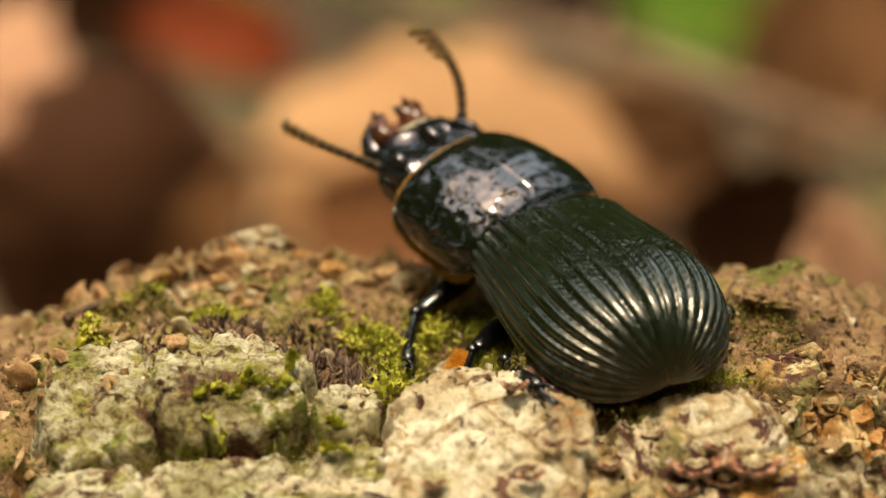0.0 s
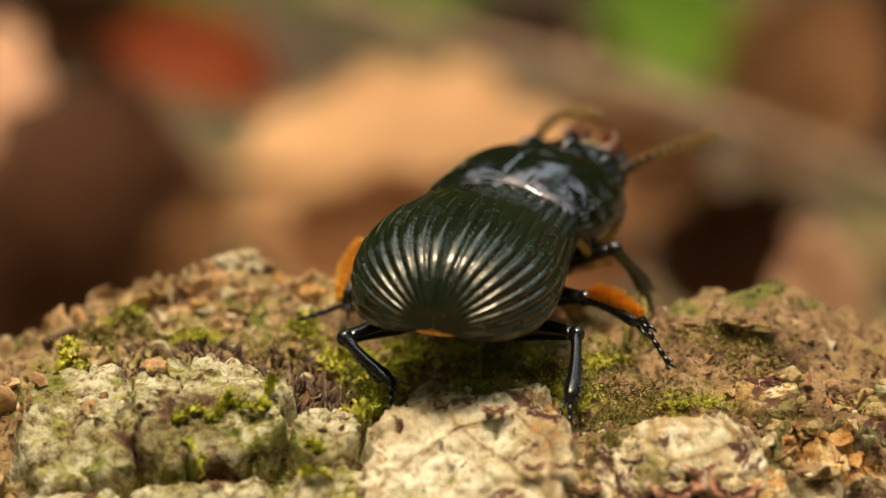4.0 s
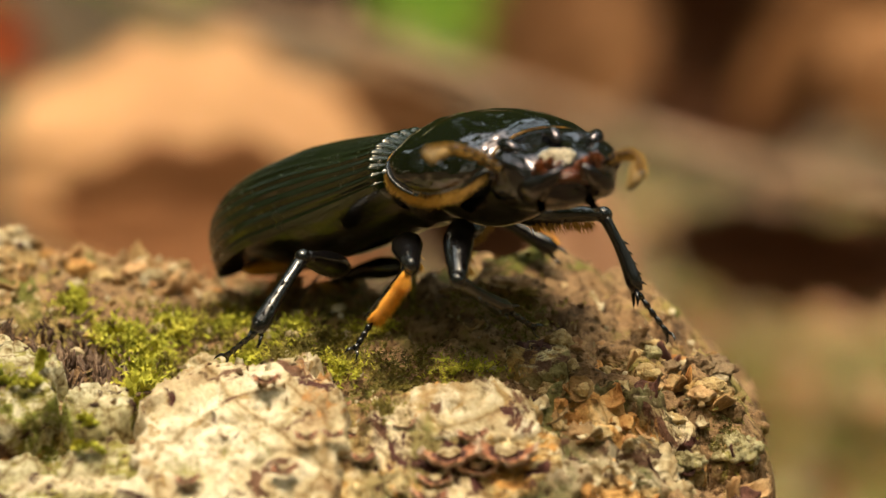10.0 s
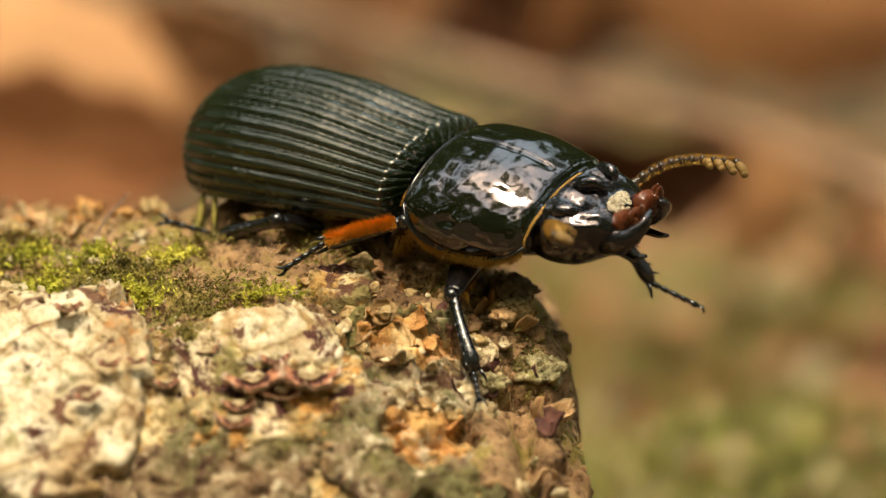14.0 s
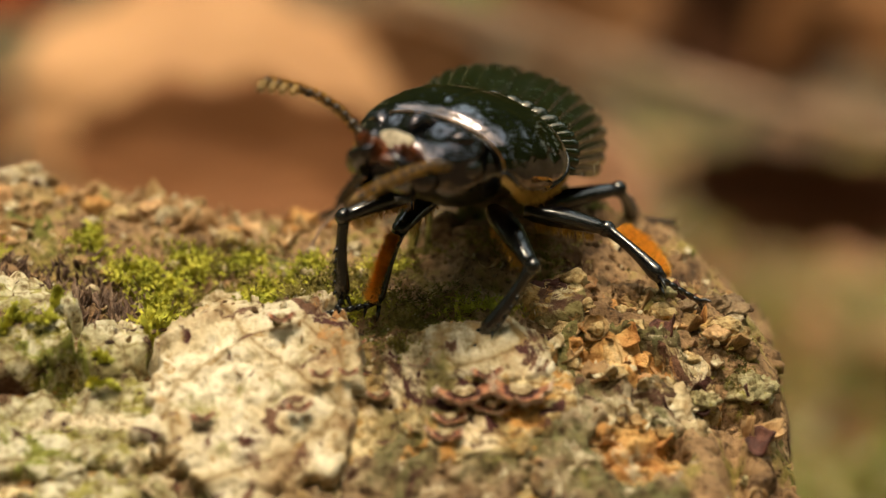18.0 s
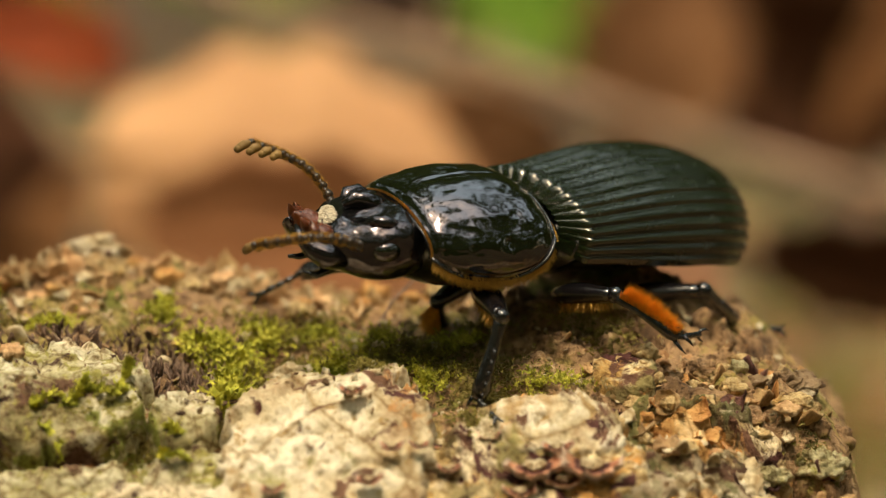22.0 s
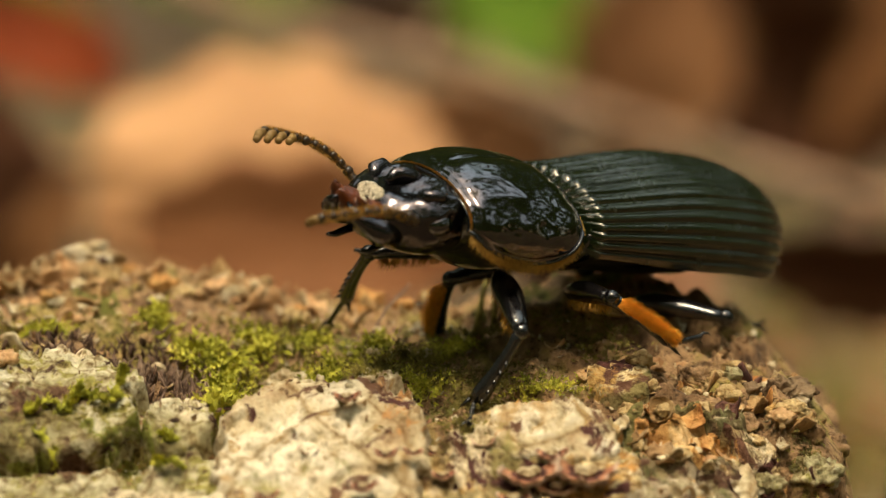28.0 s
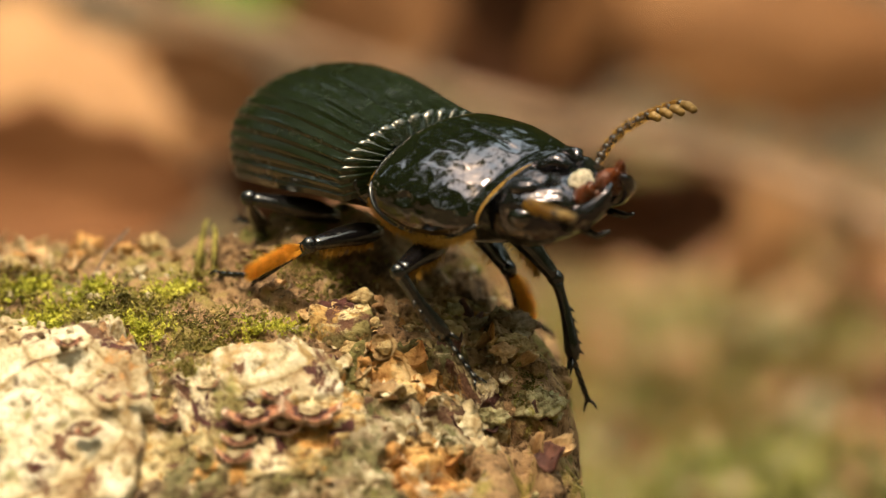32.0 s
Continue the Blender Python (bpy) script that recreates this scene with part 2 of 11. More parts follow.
crumble_mat = earthy("crumbling_bark", [(0.30, (0.05, 0.03, 0.018)), (0.40, (0.14, 0.085, 0.05)), (0.50, (0.26, 0.18, 0.105)), (0.66, (0.50, 0.42, 0.30))], 230, 1500, MOTTLE, relief=0.0005, cracks=230, patches=((70, 0.50, 0.58, (0.15, 0.14, 0.06)), (500, 0.57, 0.62, (0.50, 0.43, 0.31)), (130, 0.56, 0.62, (0.17, 0.15, 0.05)), (210, 0.56, 0.61, (0.10, 0.05, 0.03)), (260, 0.63, 0.67, (0.48, 0.25, 0.08))))
rot_mat = earthy("orange_rot", [(0.30, (0.20, 0.075, 0.03)), (0.42, (0.44, 0.20, 0.06)), (0.55, (0.66, 0.40, 0.15)), (0.70, (0.76, 0.60, 0.36))], 250, 1700, SOFT, relief=0.0004, cracks=300, patches=((200, 0.58, 0.64, (0.62, 0.52, 0.36)), (330, 0.62, 0.67, (0.14, 0.055, 0.03))))
flake_mat = earthy("bark_flake", [(0.30, (0.20, 0.10, 0.05)), (0.42, (0.38, 0.225, 0.11)), (0.55, (0.56, 0.39, 0.23)), (0.70, (0.84, 0.73, 0.54))], 380, 2600, GRAIN, relief=0.0002, vary=0.35)
cap_mat = earthy("bracket_cap", [(0.35, (0.035, 0.012, 0.010)), (0.5, (0.12, 0.045, 0.032)), (0.65, (0.22, 0.10, 0.07))], 700, 3500, GRAIN, rough=0.6, relief=0.0002)
salmon_mat = earthy("bracket_face", [(0.35, (0.20, 0.065, 0.035)), (0.5, (0.46, 0.20, 0.11)), (0.65, (0.62, 0.34, 0.20))], 700, 3500, GRAIN, rough=0.6, relief=0.0002)
rim_mat = earthy("bracket_rim", [(0.35, (0.50, 0.30, 0.20)), (0.6, (0.80, 0.64, 0.50))], 900, 3500, GRAIN, relief=0.0002)
moss_mat = earthy("moss", [(0.3, (0.07, 0.058, 0.014)), (0.5, (0.20, 0.165, 0.035)), (0.7, (0.40, 0.33, 0.08))], 500, 3000, GRAIN, relief=0.0001)
ground_moss_mat = earthy("ground_moss", [(0.35, (0.04, 0.05, 0.008)), (0.5, (0.22, 0.22, 0.04)), (0.62, (0.52, 0.42, 0.27))], 160, 900, GRAIN, relief=0.0001)
bright_moss_mat = earthy("bright_moss", [(0.3, (0.18, 0.19, 0.018)), (0.5, (0.46, 0.45, 0.045)), (0.7, (0.74, 0.66, 0.11))], 500, 3000, GRAIN, relief=0.0001)


def leaf_material(name, dark, light, vein):
    m, nt, b = nodes(name)
    col = ramp(nt, noise_tex(nt, 40, 5, 0.6, 0.5), [(0.3, dark), (0.65, light)])
    col = mixed(nt, noise_tex(nt, 210, 3, 0.5), col, vein)
    nt.links.new(col, b.inputs["Base Color"])
    b.inputs["Roughness"].default_value = 0.7
    b.inputs["Specular IOR Level"].default_value = 0.15
    b.inputs["Transmission Weight"].default_value = 0.0
    b.inputs["Subsurface Weight"].default_value = 0.0
    bump(nt, b, noise_tex(nt, 150, 4), 0.0006)
    return m


tan_leaf = leaf_material("tan_leaf", (0.26, 0.115, 0.05), (0.60, 0.34, 0.17), (0.48, 0.26, 0.12))
brown_leaf = leaf_material("brown_leaf", (0.14, 0.058, 0.022), (0.32, 0.155, 0.06), (0.22, 0.10, 0.04))
# dark_leaf is near black and also fills places that are only in shade
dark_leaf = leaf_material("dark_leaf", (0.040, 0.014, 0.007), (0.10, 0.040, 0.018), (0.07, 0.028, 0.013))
maroon_leaf = leaf_material("maroon_leaf", (0.065, 0.026, 0.013), (0.16, 0.065, 0.033), (0.11, 0.045, 0.022))
rust_leaf = leaf_material("rust_leaf", (0.12, 0.02, 0.004), (0.28, 0.05, 0.008), (0.19, 0.035, 0.007))
sienna_leaf = leaf_material("sienna_leaf", (0.15, 0.056, 0.022), (0.32, 0.14, 0.055), (0.22, 0.09, 0.035))
tawny_leaf = leaf_material("tawny_leaf", (0.17, 0.072, 0.030), (0.36, 0.18, 0.08), (0.27, 0.13, 0.06))
pale_leaf = leaf_material("pale_leaf", (0.40, 0.19, 0.11), (0.62, 0.34, 0.20), (0.50, 0.27, 0.16))
green_leaf = leaf_material("green_leaf", (0.05, 0.11, 0.006), (0.14, 0.24, 0.015), (0.10, 0.17, 0.012))
twig_mat = earthy("twig_bark", [(0.3, (0.22, 0.13, 0.08)), (0.5, (0.40, 0.26, 0.17)), (0.7, (0.50, 0.35, 0.25))], 60, 500, GRAIN, relief=0.0006)
soil_mat = earthy("forest_floor", [(0.3, (0.015, 0.009, 0.006)), (0.45, (0.055, 0.032, 0.019)), (0.55, (0.065, 0.046, 0.02)), (0.7, (0.15, 0.105, 0.07))], 45, 320, GRAIN, relief=0.002, patches=((60, 0.58, 0.63, (0.17, 0.18, 0.04)), (75, 0.56, 0.62, (0.27, 0.17, 0.09))))


def shell_material(name, base, rough, fine, depth, shine=0.5, sheen=(1, 1, 1)):
    m, nt, b = nodes(name)
    nt.links.new(ramp(nt, noise_tex(nt, 300, 4), [(0.35, base), (0.7, tuple(min(1, c * 1.8 + 0.001) for c in base))]), b.inputs["Base Color"])
    nt.links.new(ramp(nt, noise_tex(nt, 900, 5, 0.6), [(0.35, (rough * 0.8,) * 3), (0.7, (min(1, rough * 1.5),) * 3)]), b.inputs["Roughness"])
    b.inputs["Specular IOR Level"].default_value = shine
    b.inputs["IOR"].default_value = 1.55
    b.inputs["Specular Tint"].default_value = (*sheen, 1)
    relief = mixed(nt, 0.08, noise_tex(nt, fine, 2, 0.4), noise_tex(nt, fine * 3.2, 3, 0.5))
    bump(nt, b, relief, depth)
    return m


# green in the wing case and shield bases stands in for reflected foliage
elytra_mat = shell_material("black_wing_case", (0.0030, 0.0058, 0.0009), 0.20, 600, 0.00012, shine=0.85, sheen=(1.0, 0.93, 0.84))
gloss_mat = shell_material("black_shell", (0.0015, 0.0026, 0.0006), 0.11, 420, 0.00026, shine=1.0, sheen=(1.0, 0.90, 1.0))
leg_mat = shell_material("black_leg", (0.003, 0.0025, 0.003), 0.16, 1500, 0.00005, shine=0.75)
face_mat = shell_material("black_face", (0.002, 0.002, 0.002), 0.14, 430, 0.0006, shine=0.75, sheen=(1.0, 0.90, 1.0))
feeler_mat = shell_material("brown_feeler", (0.018, 0.010, 0.005), 0.35, 1500, 0.00005)
club_mat = shell_material("velvet_club", (0.15, 0.085, 0.018), 0.6, 2000, 0.00005)
jaw_mat = shell_material("rust_jaw", (0.060, 0.014, 0.003), 0.26, 700, 0.0006)
hair_mat = earthy("golden_hair", [(0.3, (0.30, 0.15, 0.018)), (0.7, (0.52, 0.29, 0.045))], 400, 3000, GRAIN, rough=0.55, relief=0.00005)
orange_mat = earthy("orange_brush", [(0.3, (0.66, 0.26, 0.015)), (0.7, (0.90, 0.46, 0.05))], 400, 3000, GRAIN, rough=0.55, relief=0.00005)
dirt_mat = earthy("dried_dirt", [(0.3, (0.40, 0.34, 0.25)), (0.7, (0.75, 0.70, 0.58))], 900, 4000, SPECK, relief=0.0002)


# ---------------------------------------------------------------- the log
def smooth01(v):
    v = max(0.0, min(1.0, v))
    return v * v * (3 - 2 * v)


def log_radius(x, a):
    """Radius of the log's skin at x along it and angle a (degrees from straight up, towards -y), millimetres."""
    r = 25.6 + 1.8 * math.exp(-((a - 22) / 20) ** 2) + 3.4 * math.exp(-((a + 32) / 24) ** 2) + 0.6 * math.exp(-(a / 18) ** 2)
    r += 3.6 * smooth01((a - 34) / 34)                                          # front bulges out below
    r += 3.2 * math.exp(-((x - 11) / 6.5) ** 2 - ((a + 12) / 15) ** 2)          # knob under the beetle
    r += 2.6 * math.exp(-((x + 25) / 9) ** 2 - ((a + 20) / 16) ** 2)            # raised back edge
    r -= 2.8 * math.exp(-((x + 11) / 9.5) ** 2 - ((a - 12) / 10) ** 2)             # hollow behind the bark plates
    r += 1.5 * math.exp(-((x + 14) / 6) ** 2 - ((a + 26) / 14) ** 2)
    r -= 1.3 * math.exp(-((x + 11) / 4.5) ** 2 - ((a - 3) / 9) ** 2)            # dip behind the mossy hollow
    r -= 1.5 * math.exp(-((x - 13.6) / 3.8) ** 2 - ((a - 29) / 8.5) ** 2)       # worn hollow towards the broken end
    r -= 2.8 * math.exp(-((x - 20.8) / 3.0) ** 2 - ((a - 32) / 11) ** 2)
    r -= 3.4 * math.exp(-((x - 22.5 - 0.03 * (a - 48)) / 0.8) ** 2 - ((a - 49) / 9) ** 2)      # split near the broken end
    r -= 2.2 * math.exp(-((x - 15.9) / 0.8) ** 2 - ((a - 56.5) / 3.5) ** 2) + 1.6 * math.exp(-((x - 16.8) / 0.8) ** 2 - ((a - 34.8) / 1.8) ** 2)
    if x > 16:
        r -= 7.5 * ((x - 16) / 10.5) ** 2 * math.exp(-((a - 5) / 60) ** 2)
    if x < -32:
        r -= 3.0 * min(3.0, ((-32 - x) / 12)) ** 1.2
    return r


LOG_Y, LOG_Z = 2.0, 52.0


def log_base(x, a, lift=0.0):
    r = log_radius(x, a) + lift
    return (x, LOG_Y - r * math.sin(math.radians(a)), LOG_Z + r * math.cos(math.radians(a)))


def rough_skin(x, a, lift=0.0, amp=1.0, fine=1.0):
    """The log's skin with its lumps, pits and crumbs."""
    p = Vector(log_base(x, a))
    n1 = noise.fractal(p * 0.13, 0.9, 2.1, 3)
    n2 = noise.turbulence(p * 0.45 + Vector((7, 1, 3)), 3, False)
    n3 = noise.fractal(p * 1.6, 0.7, 2.2, 3)
    n4 = noise.turbulence(p * 2.6, 2, True)
    amp = amp * (1 + 0.4 * smooth01((x - 9) / 8) + 0.5 * smooth01((-22 - x) / 8))
    up = amp * (0.9 * n1 + 1.1 * (n2 - 0.55)) + fine * (0.24 * n3 + 0.10 * (n4 - 0.5))
    return log_base(x, a, lift + up)


log = empty("log", -20, LOG_Y, 27)
tagged(log, "rotten mossy log with pale lichen-crusted bark plates and an open broken end", "log", kind="structure")


def log_child(ob):
    ob.parent = log
    ob.matrix_parent_inverse = Matrix.Translation(-Vector(log.location))
    return ob


def build_log_skin():
    xs = [-120 + 4 * i for i in range(17)] + [-54 + 0.34 * i for i in range(237)]
    xs = [x for x in xs if x < 26.4] + [26.4]
    angles = [-180 + 8 * i for i in range(13)] + [-80 + 0.75 * i for i in range(240)] + [100 + 8 * i for i in range(10)]
    verts, faces = [], []
    for x in xs:
        for a in angles:
            verts.append(rough_skin(x, a))
    n = len(angles)
    for i in range(len(xs) - 1):
        for j in range(n):
            k = (j + 1) % n
            faces.append((i * n + j, i * n + k, (i + 1) * n + k, (i + 1) * n + j))
    # broken end: rings that shrink inwards with a ragged depth
    last = (len(xs) - 1) * n
    prev = last
    for ring in range(1, 14):
        s = 1 - ring / 13.0
        start = len(verts)
        for j, a in enumerate(angles):
            vx, vy, vz = verts[last + j]
            q = Vector((vx, LOG_Y + (vy - LOG_Y) * s, LOG_Z + (vz - LOG_Z) * s))
            d = noise.fractal(Vector((q.y * 0.22, q.z * 0.12, 3.0)), 0.8, 2.1, 4)
            verts.append((vx - 0.4 * ring * 0.3 + 1.8 * d * min(1, ring / 2), q.y, q.z))
        for j in range(n):
            k = (j + 1) % n
            faces.append((prev + j, prev + k, start + k, start + j))
        prev = start
    return log_child(sheet("log_core", verts, faces, wood_mat, None, "brown crumbling rotten wood with algae"))


build_log_skin()


PLATES = [
    (-23.8, 25.6, 5.5, 10.3, 2.4, "g"),
    (-16.2, 29.1, 2.2, 5.6, 1.7, "g"),
    (-7.4, 37.5, 7.0, 18.5, 2.3, "w"),
    (6.6, 36.6, 6.3, 11.6, 1.7, "y"),
    (23.4, 20.3, 2.4, 16, 1.2, "b"),
    (16.1, 51, 5.9, 9.4, 1.3, "s"),
    (15.5, 28.4, 3.8, 5.2, 0.5, "o"),
    (16.3, 44.8, 3.4, 7.2, 0.5, "o"),
    (15.9, 33.3, 4.8, 12.5, 0.9, "s"),
    (19.6, 29.8, 2.6, 6, 0.8, "y"),
    (11.3, 17.4, 2.2, 4.2, 0.5, "y"),
    (7.2, 31.2, 4.6, 5.6, 2.0, "w"),
    (-23.1, 43.4, 6.6, 7.4, 1.6, "g"),
    (-15.8, 41.6, 3.7, 7.4, 1.5, "g"),
    (0.6, 41.6, 4, 8.3, 1.2, "y"),
    (4, 51, 5.9, 9.4, 1.5, "s"),
    (-6.3, 55.4, 6.6, 6.4, 1.5, "s"),
    (12, 44.2, 4, 10, 1.3, "s"),
    (21.5, 45, 3.3, 11.1, 1.2, "b"),
    (-31.9, 27.2, 4, 11.5, 1.8, "g"),
    (-32.1, 44.3, 4.4, 7.4, 1.6, "g"),
    (-16.6, 55.4, 5.5, 6.4, 1.5, "g"),
    (-8, 72, 36, 36, 0.7, "y")]            # thinner bark that runs on between the plates
# hollows where the bark has fallen off the orange rot: x, angle, half sizes
HOLLOWS = [(15.5, 28.4, 3.1, 3.5), (16.3, 44.8, 2.6, 5.4)]


def plate_lift(k, x, a):
    """Edge measure and lift over the bare skin of bark plate k."""
    x0, a0, hx, ha, thick, kind = PLATES[k]
    u, v = (x - x0) / hx, (a - a0) / ha
    if abs(u) > 1.5 or abs(v) > 1.5:
        return -1.0, -1.0
    off = Vector((k * 13.7 + 13.7, k * 5.1, k))
    q = Vector((x, a * 0.48, 0))
    edge = 1 - (abs(u) ** 2.4 + abs(v) ** 2.4) ** (1 / 2.4)
    edge += 0.22 * noise.fractal(q * 0.2 + off, 0.9, 2.1, 3) + 0.13 * noise.fractal(q * 0.9 + off, 0.8, 2.1, 3)
    if kind != "o":
        for hx0, ha0, hhx, hha in HOLLOWS:
            d = math.hypot((x - hx0) / hhx, (a - ha0) / hha) + 0.3 * noise.fractal(q * 0.6, 0.9, 2.1, 3)
            edge = min(edge, (d - 1) * 0.8)
    if edge < -0.12:
        return edge, -1.0
    crack = noise.voronoi(q * 0.11 + off + 0.6 * Vector((noise.noise(q * 0.5), noise.noise(q * 0.5 + off), 0)))[0]
    gap = smooth01((crack[1] - crack[0]) / 0.06)
    pits = smooth01((noise.noise(q * 0.75 + off) - 0.42) / 0.2)
    return edge, -0.9 + smooth01(edge / 0.12) * (0.9 + thick * (0.80 + 0.20 * gap) - (0.15 if kind == "w" else 0.40) * pits)


def crust(x, a):
    """Lift of the outermost crust at a place on the log."""
    return max([0.0] + [plate_lift(k, x, a)[1] for k in range(len(PLATES))])


def bark_plate(k, label, material, step=0.22):
    """A crust of bark that lies on the skin, with a ragged edge and pits."""
    x0, a0, hx, ha, thick, kind = PLATES[k]
    nx, na = int(2.7 * hx / step), int(2.7 * ha / (step * 2.2))
    verts, faces, keep = [], [], {}
    for i in range(nx + 1):
        for j in range(na + 1):
            x = x0 + hx * 1.35 * (2 * i / nx - 1)
            a = a0 + ha * 1.35 * (2 * j / na - 1)
            edge, lift = plate_lift(k, x, a)
            if edge < -0.12:
                continue
            verts.append(rough_skin(x, a, lift, 0.9 if kind == "o" else 0.45 if kind == "s" else 0.25, 1.3 if kind in "os" else 0.4 if kind == "w" else 0.55))
            keep[(i, j)] = len(verts) - 1
    for (i, j), n in keep.items():
        q = [n, keep.get((i + 1, j)), keep.get((i + 1, j + 1)), keep.get((i, j + 1))]
        if None not in q:
            faces.append(q[::-1])
    return log_child(sheet("bark_plate", verts, faces, material, None, label))


for k, plate in enumerate(PLATES):
    mat, words = {"w": (lichen_mat, "cream lichen-crusted bark plate"), "y": (golden_mat, "golden-brown mottled bark plate"), "g": (algae_mat, "greenish algae-stained bark plate"),
                  "o": (rot_mat, "orange crumbling rot in the bark"), "s": (crumble_mat, "cream-flecked crumbling bark plate"), "b": (wood_mat, "brown fibrous bark plate")}[plate[5]]
    bark_plate(k, words, mat, 0.22 if plate[2] < 20 else 0.3)


# ---------------------------------------------------------------- the beetle
def elytron(side, parent):
    """One grooved wing case, from the shoulder to the blunt, steep tip."""
    verts, faces = [], []
    nu, nv = 150, 140
    for i in range(nu + 1):
        u = i / nu
        for j in range(nv + 1):
            v = j / nv
            if u < 0.06:                                   # rounded front edge
                s = math.sin(math.pi / 2 * u / 0.06)
                x, k = -0.3 - 0.8 * (u / 0.06), 0.60 + 0.40 * s
            else:
                q = (u - 0.06) / 0.94
                x = -1.1 - 19.0 * math.sin(math.pi / 2 * q) ** 0.97 if q < 1 else -20.1
                k = 1.0
            d = max(0.0, min(1.0, (-x - 1.1) / 19.0))
            w = 5.75 + 0.85 * smooth01(d / 0.62)
            h = 3.05 + 1.2 * smooth01(0.15 + d / 0.6) + 0.18 * math.sin(math.pi * d) ** 2
            mid = 0.4
            if d > 0.58:
                t = (d - 0.58) / 0.42
                w *= max(0.0, 1 - t ** 2.7) ** 0.5
                fall = max(0.0, 1 - t ** 3.6) ** 0.5
                mid = 0.4 - 1.3 * t ** 1.6
                h = (h + 0.9 * t ** 1.6) * fall
            a = v * radians(107)
            y = w * k * (math.sin(a) if a < math.pi / 2 else 1 - 0.22 * (1 - math.sin(a)) * 4) ** 0.92
            z = mid + h * k * (abs(math.cos(a)) ** 0.92 if a < math.pi / 2 else -1.0 * abs(math.cos(a)))
            fade = smooth01((d + 0.02) * 30) * (1 - 0.9 * smooth01((d - 0.965) / 0.035))
            groove = (0.5 + 0.5 * math.cos(2 * math.pi * 10 * v)) ** 2.0 if v < 0.97 else 0
            punct = 0.92 + 0.08 * math.sin(x * 9.0 + 3 * math.sin(12 * v))
            cut = 0.24 * groove * fade * punct
            nrm = Vector((0, math.sin(min(a, 1.57)), math.cos(min(a, 1.57)) + 0.2)).normalized()
            seam = 0.10 * math.exp(-(v / 0.012) ** 2)
            y2 = max(0.015, y - cut * nrm.y)
            verts.append((x, side * y2, z - cut * nrm.z - seam + 0.035 * max(0.0, -x - 1)))
    for i in range(nu):
        for j in range(nv):
            a, b, c, d = i * (nv + 1) + j, i * (nv + 1) + j + 1, (i + 1) * (nv + 1) + j + 1, (i + 1) * (nv + 1) + j
            faces.append((a, b, c, d) if side > 0 else (d, c, b, a))
    return sheet("elytron", verts, faces, elytra_mat, parent, "glossy black wing case with long grooves")


def belly(parent):
    bm = bmesh.new()
    rings = []
    for i in range(22):
        d = i / 21
        x = -0.6 - 18.8 * d
        w = (4.9 + 0.8 * math.sin(math.pi * d)) * max(0.02, 1 - d ** 5) ** 0.5
        low = (3.1 + 0.4 * math.sin(math.pi * d * 1.1)) * max(0.05, 1 - d ** 3.2) ** 0.6
        seg = 0.12 * math.sin(d * 40) if d > 0.5 else 0
        rings.append([(x, w * math.cos(t), 0.6 + 0.035 * max(0.0, -x - 1) - (low + seg) * max(0, math.sin(t)) + 0.7 * max(0, -math.sin(t))) for t in [2 * math.pi * k / 24 for k in range(24)]])
    loft(bm, rings)
    ob = part("abdomen", bm, leg_mat, parent, "black ringed underside")
    bm = bmesh.new()
    ball(bm, (-18.4, 0, -0.7), 0.6, 14, (1.2, 3.4, 0.8))
    part("tail_hair", bm, orange_mat, ob, "orange hairy tip of the abdomen")
    bm = bmesh.new()
    rings = []
    for x, w, h in ((-2.2, 3.8, 2.6), (-1.0, 3.6, 2.5), (0.4, 3.1, 2.2), (1.6, 3.0, 2.2), (2.6, 3.0, 2.0)):
        rings.append([(x, w * math.cos(t), -0.4 + h * math.sin(t)) for t in [2 * math.pi * k / 18 for k in range(18)]])
    loft(bm, rings)
    part("waist", bm, leg_mat, parent)
    return ob


def shield_point(u, v):
    """A place on the shield behind the head: u from its rear to its front edge, v from one side edge over the top to the other."""
    wrap = 118 - 50 * (1 - u / 0.5) ** 2.4 if u < 0.5 else 118 - 26 * ((u - 0.5) / 0.5) ** 2.2
    t = radians(v * wrap)
    wide = 5.55 + 0.95 * math.sin(math.pi * min(1, 0.16 + 0.66 * u)) - 0.75 * u
    tall = 2.75 + 1.25 * math.sin(math.pi * (0.17 + 0.68 * u)) - 0.30 * u - 0.45 * u ** 4
    k = 1.0
    if u < 0.24:
        k = 0.82 + 0.18 * math.sqrt(max(0, 1 - (1 - u / 0.24) ** 2))
    if u > 0.90:
        k = 0.78 + 0.22 * math.sqrt(max(0, 1 - ((u - 0.90) / 0.10) ** 2))
    c, s = math.cos(t), math.sin(t)
    y = wide * (0.5 + 0.5 * k) * abs(s) ** 0.98 * (1 if s >= 0 else -1)
    z = 0.0 + tall * k * c ** 1.0 if c > 0 else -3.5 * abs(c) ** 1.15
    return Vector((0.35 + 9.15 * u - 0.35 * abs(s) ** 4 * u, y, z))


